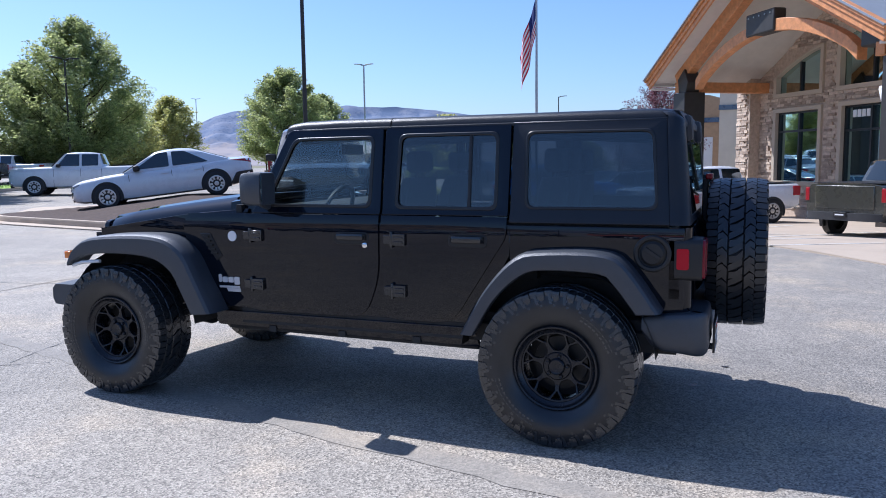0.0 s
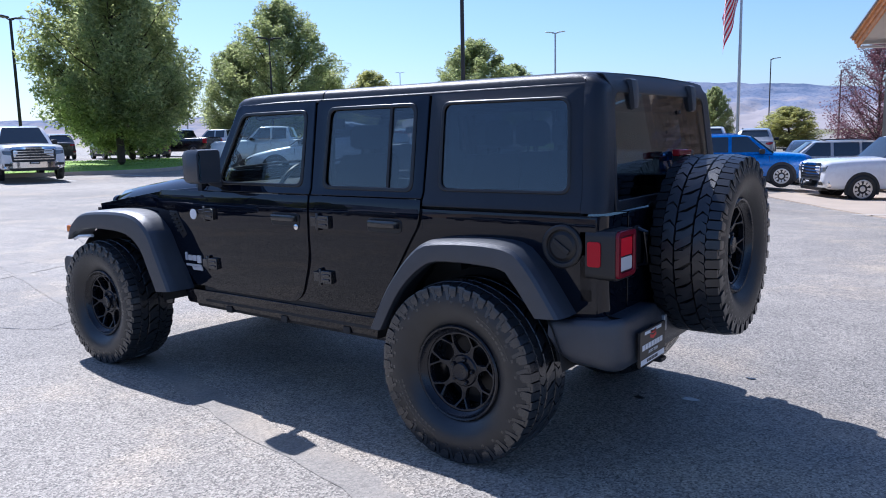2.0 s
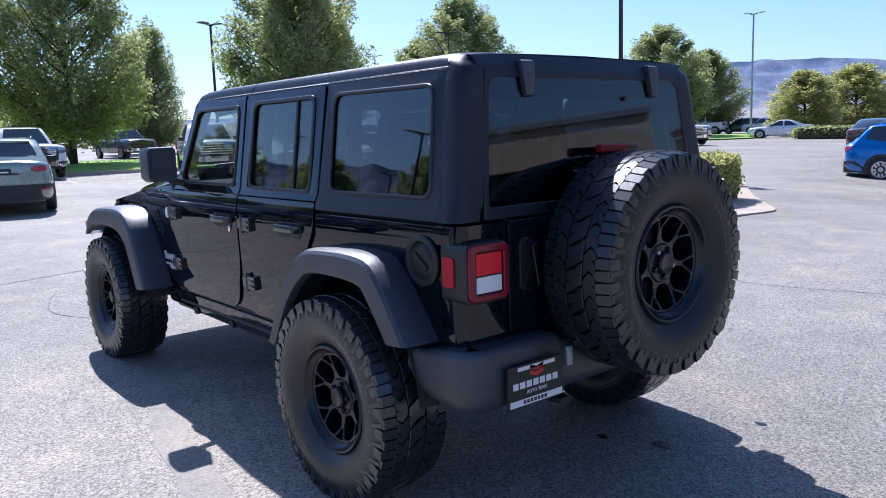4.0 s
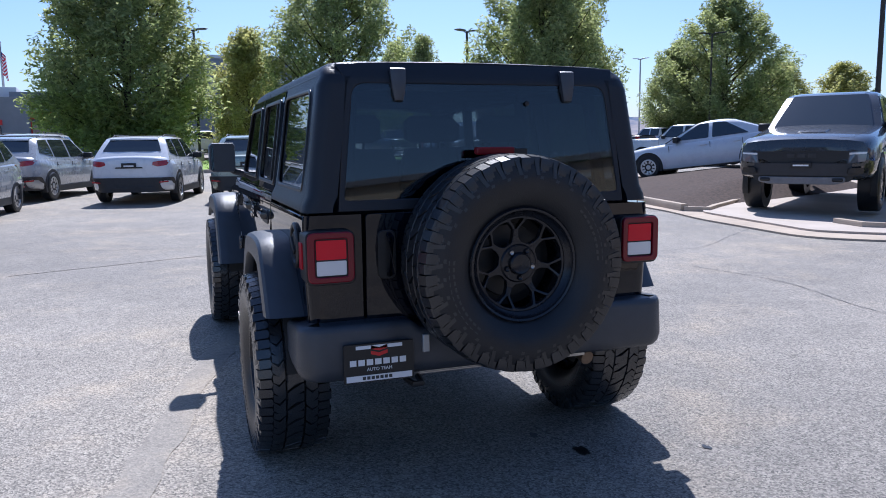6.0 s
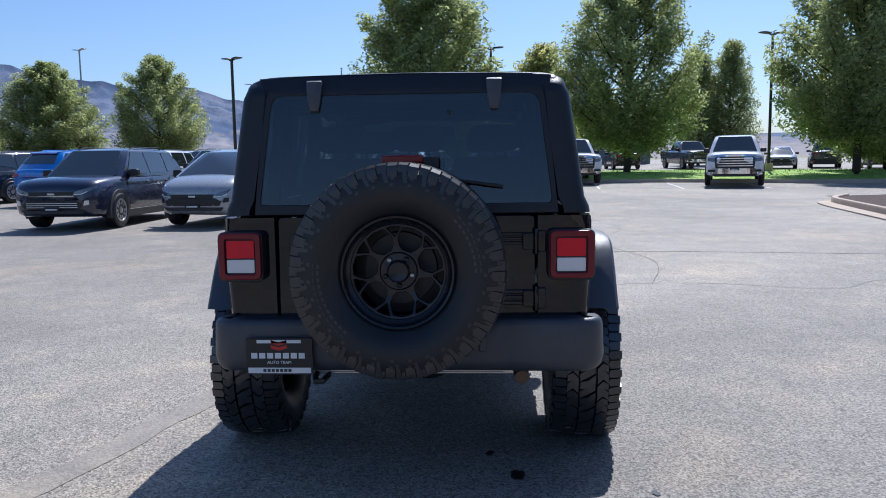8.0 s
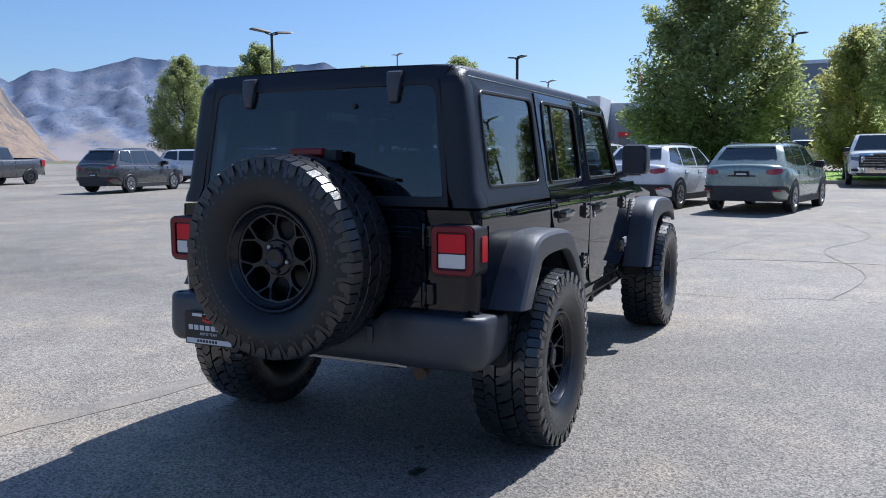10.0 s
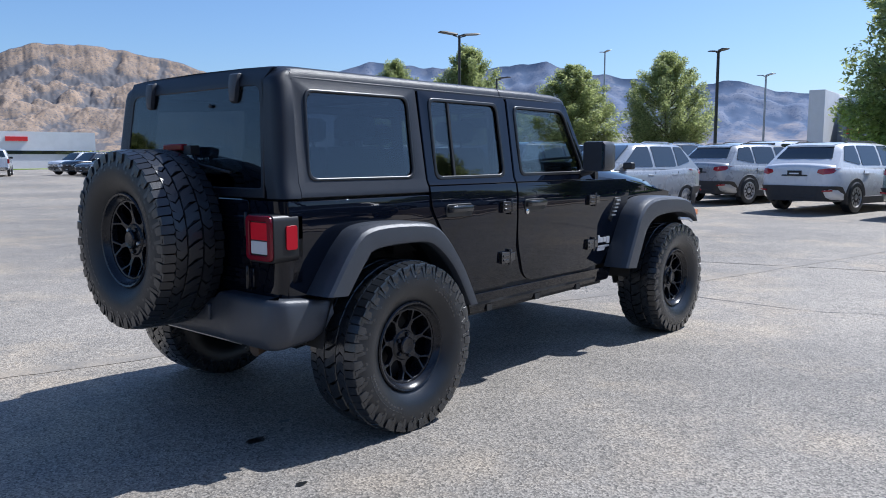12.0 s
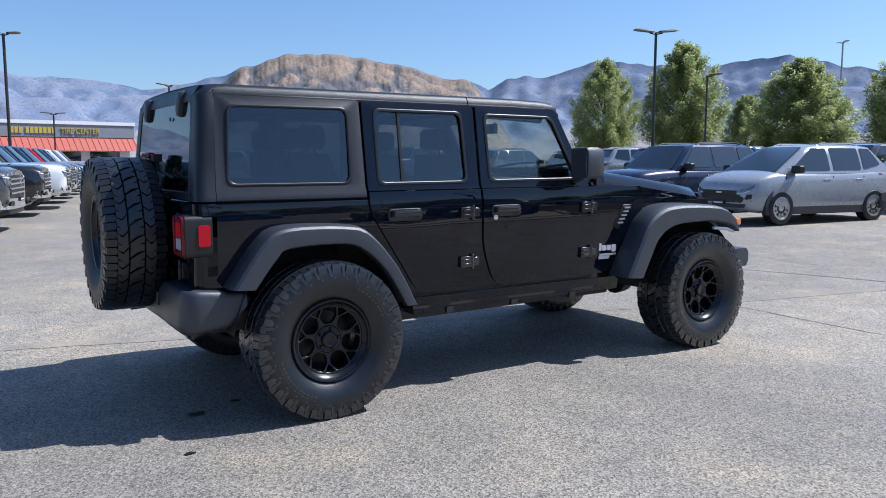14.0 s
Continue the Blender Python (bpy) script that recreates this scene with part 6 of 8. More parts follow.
PAINT = {
    "white": car_paint("white_car_paint", (0.72, 0.73, 0.75), 0.0), "silver": car_paint("silver_car_paint", (0.40, 0.41, 0.42), 0.25),
    "steel": car_paint("steel_grey_paint", (0.34, 0.36, 0.385), 0.2), "sage": car_paint("sage_green_paint", (0.26, 0.32, 0.29), 0.3),
    "navy": car_paint("navy_car_paint", (0.012, 0.018, 0.045), 0.2), "black": car_paint("black_car_paint", (0.008, 0.008, 0.009), 0.0),
    "graphite": car_paint("graphite_paint", (0.085, 0.085, 0.088), 0.35), "blue": car_paint("bright_blue_paint", (0.005, 0.16, 0.55), 0.2),
    "olive": car_paint("olive_grey_paint", (0.07, 0.068, 0.055), 0.4), "red": car_paint("red_car_paint", (0.45, 0.01, 0.02), 0.1),
    "maroon": car_paint("dark_red_car_paint", (0.07, 0.006, 0.010), 0.1), "gunmetal": car_paint("gunmetal_car_paint", (0.034, 0.036, 0.041), 0.3), "slate": car_paint("slate_blue_paint", (0.05, 0.09, 0.15), 0.4)}
ALLOY = mat("alloy_wheel", (0.55, 0.55, 0.56), 0.3, metal=0.9)
LAMP = mat("clear_headlamp", (0.13, 0.14, 0.155), 0.08, metal=0.3, coat=1.0)
LENS = mat("parked_car_red_lens", (0.34, 0.010, 0.018), 0.2, coat=0.6)
GREYTRIM = mat("dull_grey_trim", (0.17, 0.17, 0.175), 0.55, vary=0.15, scale=10)
CLAD = mat("grey_cladding", (0.03, 0.03, 0.032), 0.6, vary=0.15, scale=10)

KINDS = {
    "small_suv": dict(st=[(-2.27, .48, .72, .50), (-2.255, .38, .79, .64), (-2.20, .32, .86, .75), (-2.10, .28, .91, .83), (-1.94, .25, .95, .88), (-1.55, .23, .98, .905), (-1.0, .22, 1.01, .91), (0, .22, 1.03, .91), (1.2, .22, 1.05, .91), (1.85, .25, 1.06, .90), (2.05, .29, 1.06, .865), (2.18, .34, 1.05, .80), (2.245, .40, 1.01, .71), (2.26, .48, .96, .60)],
                      g=(-1.22, -.40, 1.55, 2.16, .98, 1.56, .85, .62), pillars=(.12, 1.02, 1.62), ax=(-1.36, 1.34), R=.345, clad=True, spoiler=True),
    "hatchback": dict(st=[(-2.07, .50, .66, .46), (-2.055, .40, .72, .58), (-2.01, .32, .79, .68), (-1.93, .28, .86, .765), (-1.80, .25, .925, .825), (-1.62, .23, .985, .862), (-1.4, .22, 1.03, .88), (-.8, .21, 1.04, .885), (0, .21, 1.04, .885), (1.2, .21, 1.07, .88), (1.7, .24, 1.08, .865), (1.88, .28, 1.08, .83), (2.0, .34, 1.06, .77), (2.055, .40, 1.02, .68), (2.07, .48, .96, .58)],
                      g=(-1.42, -.35, 1.35, 1.98, 1.0, 1.60, .82, .60), pillars=(.10, .98, 1.5), ax=(-1.30, 1.30), R=.335, clad=True, spoiler=True),
    "suv": dict(st=[(-2.33, .50, .76, .52), (-2.315, .40, .84, .66), (-2.26, .34, .91, .77), (-2.16, .29, .97, .85), (-2.0, .26, 1.01, .895), (-1.55, .24, 1.05, .92), (-1.0, .23, 1.07, .925), (0, .23, 1.08, .925), (1.2, .23, 1.10, .925), (1.9, .26, 1.10, .905), (2.1, .30, 1.10, .87), (2.22, .36, 1.08, .81), (2.285, .42, 1.04, .72), (2.30, .50, .98, .62)],
                g=(-1.20, -.42, 1.65, 2.2, 1.04, 1.67, .86, .64), pillars=(.15, 1.06, 1.7), ax=(-1.37, 1.37), R=.36, clad=True, spoiler=True),
    "saloon": dict(st=[(-2.40, .46, .64, .48), (-2.385, .36, .70, .62), (-2.33, .30, .755, .74), (-2.22, .26, .80, .83), (-2.05, .23, .845, .885), (-1.5, .20, .90, .925), (-.9, .19, .93, .93), (0, .19, .94, .93), (1.2, .19, .97, .93), (1.9, .22, .99, .91), (2.38, .32, .97, .83), (2.47, .46, .92, .72)],
                   g=(-1.05, -.05, .78, 2.14, .92, 1.45, .84, .58), pillars=(.30, 1.15, 1.35), ax=(-1.45, 1.45), R=.34, clad=False, spoiler=False),
    "pickup": dict(st=[(-2.95, .58, 1.02, .84), (-2.91, .48, 1.16, .94), (-2.75, .40, 1.22, 1.0), (-2.2, .36, 1.25, 1.02), (-1.2, .36, 1.28, 1.02), (0, .36, 1.28, 1.02), (1.05, .36, 1.29, 1.02), (2.0, .40, 1.31, 1.02), (2.8, .48, 1.32, 1.01), (2.88, .52, 1.31, .98)],
                   g=(-1.28, -.62, .78, 1.02, 1.24, 1.93, .93, .70), pillars=(.02, .78, .9), ax=(-1.90, 1.85), R=.41, clad=False, spoiler=False, bed=True)}
_p = KINDS["pickup"]
KINDS["off_road_pickup"] = dict(_p, st=[(x, zb + .17, zt + .17 - .14 * (x < -1.2) * min(1, (-1.2 - x) / 1.2), w * 1.03) for x, zb, zt, w in _p["st"]], g=(-1.36, -.48, .78, 1.02, 1.36, 2.10, .96, .74), R=.46, scoop=True)
TEMPLATES = {}


def wheel_meshes(R):
    key = ("wheel", R)
    if key not in TEMPLATES:
        a, b = bmesh.new(), bmesh.new()
        wide = .22 if R > .44 else .10
        lathe(a, [(R * .64, -.10), (R * .70, -.115), (R * .90, -.112), (R * .985, -.09), (R, -.05), (R, wide - .01), (R * .62, wide)], 28)
        lathe(b, [(R * .66, -.09), (R * .66, -.105), (R * .60, -.108), (R * .57, -.08), (R * .56, .02)], 28)
        lathe(b, [(R * .20, -.06), (R * .19, -.095), (R * .10, -.10), (.0005, -.10)], 14)
        face = [(R * .62 * math.cos(q), R * .62 * math.sin(q)) for q in np.linspace(0, 2 * math.pi, 41)[:-1]]
        gaps = []
        for i in range(10):
            q, hw = 2 * math.pi * i / 10, (.21 if i % 2 else .10)
            gaps.append([(R * r * math.cos(q + o), R * r * math.sin(q + o)) for r, o in ((.55, -hw), (.56, 0), (.55, hw), (.40, hw * .75), (.25, 0), (.40, -hw * .75))])
        plate(b, face, gaps, lambda u, v, d: (u, -.098 + .015 * (1 - math.hypot(u, v) / (R * .62)) + d, v), .025)
        disc = bmesh.new()
        lathe(disc, [(R * .60, .0), (.0005, -.005)], 20)
        TEMPLATES[key] = (finish(a, 30), finish(b, 30), finish(disc, 30))
    return TEMPLATES[key]


def build_vehicle(kind, paint, rims="alloy"):
    k = KINDS[kind]
    root = thing(kind if kind != "suv" else "crossover", "", "car")
    p = PAINT[paint]
    bm = bmesh.new()
    rows = []
    for x, zb, zt, w in k["st"]:
        half = [(w * .80, zb), (w * .95, zb + .05), (w * .99, zb + .16), (w, zb + (zt - zb) * .45), (w * .992, zt - .22), (w * .965, zt - .09), (w * .90, zt - .02), (w * .70, zt + .01), (w * .35, zt + .03)]
        rows.append([(x, -y, z) for y, z in half] + [(x, 0, zt + .035)] + [(x, y, z) for y, z in half[::-1]] + [(x, 0, zb)])
    loft(bm, rows)
    part("body", bm, p, root, angle=48)
    x1, x2, x3, x4, zb, zr, wb, wr = k["g"]

    def lerp(a, b, t):
        return a + (b - a) * t
    bm = bmesh.new()
    rows = []
    span = x3 - x2
    for v, ins, tuck in ((0, 0, 0), (.3, 0, -.010), (.6, 0, -.012), (.86, 0, 0), (.915, .05, .012), (.955, .13, .04), (.985, .24, .10), (1.0, .36, .22)):
        f, r, w, z = lerp(x1, x2, min(v, .97)) + ins * span, lerp(x4, x3, min(v, .97)) - ins * span, lerp(wb, wr, v) - tuck, zb + (zr - zb) * v
        rows.append([(f + .10, -w, z), (f, -w * .72, z), (f - .03, 0, z), (f, w * .72, z), (f + .10, w, z), (lerp(f, r, .5), w + .012, z), (r - .10, w, z), (r, w * .75, z), (r + .02, 0, z), (r, -w * .75, z), (r - .10, -w, z), (lerp(f, r, .5), -w - .012, z)])
    loft(bm, rows)
    part("cabin", bm, p, root, angle=48)
    B, C, D = k["pillars"]
    for s in (-1, 1):
        def side(u, v, d):
            m = 1 - abs((u - (x1 + x4) / 2) / ((x4 - x1) / 2)) ** 3
            swell = float(np.interp(v, (0, .3, .6, .86), (0, .010, .012, 0)))
            return (u, s * (lerp(wb, wr, v) + .008 + .010 * m + swell - d), zb + (zr - zb) * v)
        wins = [[(lerp(x1, x2, .12) + .26, .12), (B - .05, .10), (B - .05, .86), (lerp(x1, x2, .86) + .16, .86)], [(B + .05, .10), (C - .03, .12), (C - .03, .86), (B + .05, .86)]]
        if not k.get("bed") and D - C <= .3:
            wins[1] = [(B + .05, .10), (lerp(x4, x3, .15) - .62, .12), (lerp(x4, x3, .62) - .42, .62), (lerp(x4, x3, .84) - .30, .82), (B + .05, .86)]
        if D - C > .3:
            wins.append([(C + .05, .13), (lerp(x4, x3, .25) - .28, .30), (lerp(x4, x3, .80) - .16, .84), (C + .05, .86)])
        for q in wins:
            bm = bmesh.new()
            plate(bm, rounded(q, .05, 3), [], side, .014, cut_v=(.5,))
            part("side_window", bm, M["carglass"], root, "dark side window")
        bm = bmesh.new()
        my, mz, mx = wb + .10, zb + .09, lerp(x1, x2, .15) + .32
        hexa(bm, [(mx + dx, s * (my + dy * .11), mz + dz * .075) for dx in (-.10, .06) for dy in (-1, 1) for dz in (-1, 1)])
        part("door_mirror", bm, M["trim"], root, bevel=.03)
        for hx in (B - .18, C - .14):
            bm = bmesh.new()
            hexa(bm, [(hx + dx, s * (wq + dy), zb - .12 + dz) for wq in (k["st"][5][3] * .985,) for dx in (-.10, .10) for dy in (0, .03) for dz in (-.014, .014)])
            part("door_handle", bm, p, root, bevel=.008)
        wq = k["st"][5][3]
        for hx in (lerp(x1, x2, .1) + .12, B, C + (.0 if not k.get("bed") else .12)):
            bm = bmesh.new()
            hexa(bm, [(hx + dx, s * (wq * f2 + .003), zz) for dx in (-.006, .006) for f2, zz in ((.985, .40), (.992, .40), (.985, zb - .05), (.997, zb - .05))])
            part("door_seam", bm, M["trim"], root)
    for nm, xa, xb, sg in (("windscreen", x1, x2, -1), ("rear_window", x4, x3, 1)):
        bm = bmesh.new()
        lo, hi, wid = (.05, .90, .93) if nm == "windscreen" else (.36 if k["clad"] else .20, .88, .90)
        plate(bm, rounded([(-wid, lo), (wid, lo), (wid * .95, hi), (-wid * .95, hi)], .05, 3), [], lambda u, v, d: (lerp(xa, xb, v) + sg * (.036 - .040 * abs(u) ** 3 - d) + (0 if sg < 0 else -.012), u * lerp(wb, wr, v) * .94, zb + (zr - zb) * v), .02, cut_u=(-.6, -.35, 0, .35, .6))
        part(nm, bm, M["carglass"], root, "dark glass")
    # wheels, arches
    w = k["st"][5][3]
    T, A, Dk = wheel_meshes(k["R"])
    for ax in k["ax"]:
        for s in (-1, 1):
            wm = pose(ax, s * (w - .085), k["R"], 0, 17, 0 if s < 0 else 180)
            wo = part("wheel", A, ALLOY if rims == "alloy" else M["rim"], root, "spoked alloy wheel", wm)
            part("tyre", T, M["rubber"], wo)
            part("brake_disc", Dk, M["trim"], wo)
            # dark plate on the solid side, for the wheel well's shade and any cladding
            bm = bmesh.new()
            R1, R0 = k["R"] + .075, k["R"] * .9
            pts = [(ax + R1 * math.cos(q), k["R"] + R1 * math.sin(q)) for q in np.linspace(-.35, math.pi + .35, 22)]
            plate(bm, [(x, max(z, .2)) for x, z in pts], [], lambda u, v, d: (u, s * (w + .006 - d), v), .10)
            part("wheel_arch", bm, CLAD if k["clad"] else M["under"], root, bevel=.01)
    st = k["st"]
    f, r = st[0][0], st[-1][0]
    big = bool(k.get("bed"))
    up = st[0][1] - .58 if big else 0.0
    sx = [q[0] for q in st]

    def half_width(x, z):
        zl, zh, ww = (float(np.interp(x, sx, [q[n] for q in st])) for n in (1, 2, 3))
        zs = np.maximum.accumulate([zl, zl + .05, zl + .16, zl + (zh - zl) * .45, zh - .22, zh - .09, zh - .02, zh + .01, zh + .03])
        return float(np.interp(z, zs, [ww * q for q in (.80, .95, .99, 1.0, .992, .965, .90, .70, .35)]))

    def wrap(end, proud=.008):
        """Lays (y, z) on the rounded nose (-1) or tail (1)."""
        def at(u, v, d):
            x0 = f if end < 0 else r
            lo, hi = 0.0, .62
            if half_width(x0, v) < abs(u):
                for _ in range(18):
                    md = (lo + hi) / 2
                    if half_width(x0 - end * md, v) < abs(u):
                        lo = md
                    else:
                        hi = md
            else:
                hi = 0.0
            return (x0 - end * hi + end * (proud - d), u * (1 + (proud - d * .6) / max(.25, abs(u))), v)
        return at
    nose, tail = wrap(-1), wrap(1)
    fine = [q * .07 for q in range(-13, 14)]

    def panel(name, poly, end, m, parent=None, label="", proud=.008, thick=.03, rr=.02, bevel=.004, mirror=True):
        """A skin piece drawn in (y, z) on the nose or the tail, on both sides if it is off the middle."""
        out = []
        for s in ((-1, 1) if mirror else (1,)):
            bm = bmesh.new()
            plate(bm, rounded([(s * y, z) for y, z in poly], rr, 3), [], wrap(end, proud), thick, cut_u=fine)
            out.append(part(name, bm, m, parent or root, label, bevel=bevel))
        return out[-1]
    zn, wn = st[0][2], st[3][3]
    dark = M["trim"]
    if big:
        g0, g1 = (.66 + up, 1.11 + up) if not k.get("scoop") else (.80, 1.045)
        gr = panel("grille", [(-.66, g0), (.66, g0), (.70, g1 - .10), (.62, g1), (-.62, g1), (-.70, g1 - .10)] if not k.get("scoop") else [(-.40, g0), (.40, g0), (.60, g0 + .10), (.86, g0 + .10), (.80, g1), (-.80, g1), (-.86, g0 + .10), (-.60, g0 + .10)], -1, dark, label="dark grille", mirror=False, rr=.05)
        bar = M["chrome"] if rims == "alloy" else dark
        if k.get("scoop"):
            for i in range(3):
                panel("letter_block", [(-.20 + i * .15, g0 + .12), (-.09 + i * .15, g0 + .12), (-.09 + i * .15, g0 + .19), (-.20 + i * .15, g0 + .19)], -1, CLAD, gr, "raised dark maker's letter", proud=.022, thick=.02, rr=.012, mirror=False)
        for i in range(4 if not k.get("scoop") else 0):
            zz = g0 + (g1 - g0) * (i + 1) / 5
            panel("grille_bar", [(-.60, zz - .016), (.60, zz - .016), (.60, zz + .016), (-.60, zz + .016)], -1, bar, gr, proud=.02, thick=.02, rr=.006, mirror=False)
        panel("grille_surround", [(-.72, g1 - .02), (.72, g1 - .02), (.66, g1 + .045), (-.66, g1 + .045)], -1, bar if rims == "alloy" else p, proud=.018, mirror=False)
        panel("headlamp", [(.66, g1 - .22), (.915, g1 - .18), (.93, g1 - .02), (.68, g1 - .03)], -1, LAMP, label="clear headlamp", proud=.014)
        panel("lamp_strip", [(.68, g1 - .075), (.92, g1 - .06), (.925, g1 - .035), (.68, g1 - .045)], -1, M["whitelens"], proud=.020, rr=.005)
        panel("fog_lamp", [(.62, g0 - .13), (.84, g0 - .13), (.84, g0 - .04), (.64, g0 - .04)], -1, dark, proud=.075, rr=.02)
        bm = bmesh.new()
        plate(bm, rounded([(-.97, .46 + up), (.97, .46 + up), (.97, .66 + up), (-.97, .66 + up)], .05, 3), [], lambda u, v, d: (f - .06 + .16 * (abs(u) / .95) ** 4 + d, u, v), .18, cut_u=fine)
        part("front_bumper", bm, M["chrome"] if rims == "alloy" else CLAD, root, bevel=.02)
        bm = bmesh.new()
        plate(bm, rounded([(-.70, .36 + up), (.70, .36 + up), (.80, .48 + up), (-.80, .48 + up)], .04, 3), [], lambda u, v, d: (f - .02 + .12 * (abs(u) / .95) ** 4 + d, u, v), .18, cut_u=fine)
        part("air_dam", bm, dark, root, bevel=.015)
        bm = bmesh.new()
        plate(bm, rounded([(-.95, .48), (.95, .48), (.95, .66), (-.95, .66)], .04, 3), [], lambda u, v, d: (r + .14 - .10 * (abs(u) / .95) ** 4 - d, u, v), .16, cut_u=fine)
        part("rear_bumper", bm, M["chrome"] if paint == "white" else CLAD, root, bevel=.015)
        # thin black plate over the solid bed, in place of its dark inside
        bm = bmesh.new()
        box(bm, 1.10, 2.80, -.86, .86, 1.345 + up, 1.352 + up)
        part("bed_cover", bm, dark, root, "dark bed opening")
        bm = bmesh.new()
        box(bm, r - .005, r + .022, -.74, .74, .74 + up, 1.29 + up)
        part("tailgate", bm, p, root, bevel=.02)
        wr2 = st[-2][3]
        for s in (-1, 1):
            bm = bmesh.new()
            hexa(bm, [(x, s * y, z) for x, y0, y1 in ((r - .26, wr2 * .95, wr2 * 1.035), (r + .012, wr2 * .90, wr2 * 1.01)) for y in (y0, y1) for z in (.92 + up, 1.24 + up)])
            part("tail_lamp", bm, LENS, root, "red tail lamp", bevel=.012)
        zp = .59
    else:
        zc = st[0][1]
        low = [(-.58, zc - .06), (.58, zc - .06), (.62, zc + .03), (.50, zc + .10), (-.50, zc + .10), (-.62, zc + .03)]
        gr = panel("grille", low, -1, dark, label="dark lower grille", mirror=False, rr=.03)
        tone = M["silver"] if paint == "navy" else CLAD
        for i in range(3):
            zz = zc - .03 + i * .04
            panel("grille_bar", [(-.52, zz - .006), (.52, zz - .006), (.52, zz + .006), (-.52, zz + .006)], -1, tone, gr, proud=.013, thick=.012, rr=.003, mirror=False)
        panel("upper_grille", [(-.44, zn - .075), (.44, zn - .075), (.50, zn + .015), (-.50, zn + .015)], -1, dark, mirror=False, rr=.03)
        if paint == "navy":
            panel("chrome_strip", [(-.46, zn - .075), (.46, zn - .075), (.46, zn - .058), (-.46, zn - .058)], -1, M["chrome"], proud=.016, thick=.012, rr=.004, mirror=False)
        panel("emblem", [(-.07, zn - .045), (.07, zn - .045), (.07, zn - .010), (-.07, zn - .010)], -1, M["silver"], gr, proud=.017, thick=.012, rr=.008, mirror=False)
        panel("headlamp", [(.44, zn - .055), (.62, zn - .045), (wn * .985, zn + .075), (wn * .99, zn + .135), (.70, zn + .085), (.48, zn + .020)], -1, LAMP, label="swept-back clear headlamp", proud=.010, rr=.015)
        panel("lamp_strip", [(.47, zn - .045), (.62, zn - .035), (.72, zn + .015), (.71, zn + .028), (.62, zn - .018), (.47, zn - .028)], -1, M["whitelens"], proud=.016, thick=.015, rr=.004)
        panel("fog_lamp", [(.64, zc + .00), (.74, zc + .02), (.74, zc + .11), (.66, zc + .10)], -1, dark if paint != "navy" else M["silver"], proud=.012, rr=.015)
        panel("chin", [(-.60, zc - .16), (.60, zc - .16), (.66, zc - .09), (-.66, zc - .09)], -1, CLAD, proud=.010, mirror=False)
        zt2 = st[-2][2]
        panel("lower_valance", [(-.89, .27), (.89, .27), (.89, .60), (-.89, .60)], 1, CLAD, proud=.030, rr=.04, bevel=.01, mirror=False)
        panel("skid_plate", [(-.44, .34), (.44, .34), (.50, .40), (-.50, .40)], 1, M["silver"] if kind == "hatchback" else CLAD, proud=.040, rr=.03, bevel=.006, mirror=False)
        panel("rear_reflector", [(.60, .475), (.80, .49), (.80, .525), (.62, .51)], 1, LENS, label="low red reflector", proud=.040, rr=.01)
        panel("tail_lamp", [(.50, zt2 - .125), (.62, zt2 - .165), (.80, zt2 - .135), (.845, zt2 - .02), (.66, zt2 - .035), (.52, zt2 - .055)], 1, LENS, label="red wrap-round tail lamp", proud=.012, rr=.012)
        panel("tailgate_grip", [(-.30, zt2 - .20), (.30, zt2 - .20), (.28, zt2 - .17), (-.28, zt2 - .17)], 1, dark, proud=.010, mirror=False)
        panel("plate_recess", [(-.30, .62), (.30, .62), (.26, .80), (-.26, .80)], 1, p, proud=.004, mirror=False)
        zp = .84 if kind == "small_suv" else .65
    bm = bmesh.new()
    fz = (st[0][1] + (-.10 if not big else .02))
    box(bm, f - (.03 if not big else .085), f + .05, -.16, .16, fz - .01, fz + .075)
    pl = part("dealer_plate", bm, dark, root, bevel=.004)
    bm = bmesh.new()
    box(bm, f - (.033 if not big else .088), f - .02, -.12, .12, fz + .015, fz + .04)
    part("plate_bar", bm, M["whitebar"], pl)
    bm = bmesh.new()
    box(bm, r - .03, r + (.03 if not big else .16), -.16, .16, zp - .03, zp + .09)
    rp = part("rear_plate", bm, dark, root, "black dealer plate", bevel=.004)
    bm = bmesh.new()
    box(bm, r, r + (.034 if not big else .164), -.11, .11, zp + .01, zp + .04)
    part("plate_bar", bm, M["whitebar"], rp)
    if k.get("scoop"):
        bm = bmesh.new()
        rows = []
        for x, z, h, q in ((-2.28, 1.285, .01, .20), (-2.24, 1.295, .050, .27), (-2.0, 1.33, .055, .29), (-1.5, 1.40, .01, .24)):
            rows.append([(x, -q, z), (x, -q * .8, z + h), (x, q * .8, z + h), (x, q, z)])
        loft(bm, rows)
        sc = part("bonnet_scoop", bm, p, root, "raised bonnet scoop", bevel=.01)
        bm = bmesh.new()
        box(bm, -2.270, -2.235, -.19, .19, 1.303, 1.335)
        part("scoop_mouth", bm, M["trim"], sc)
        for s in (-1, 1):
            bm = bmesh.new()
            box(bm, f - .080, f - .03, s * .55 - .08, s * .55 + .08, .535, .595)
            part("tow_loop", bm, M["trim"], root, "black tow loop", bevel=.02)
        bm = bmesh.new()
        plate(bm, rounded([(-.50, .49), (.50, .49), (.66, .53), (.66, .61), (-.66, .61), (-.66, .53)], .03, 2), [], lambda u, v, d: (f - .068 + .10 * (abs(u) / .95) ** 4 + d, u, v), .03, cut_u=(-.3, 0, .3))
        part("skid_plate", bm, GREYTRIM, root, "dull grey skid plate", bevel=.01)
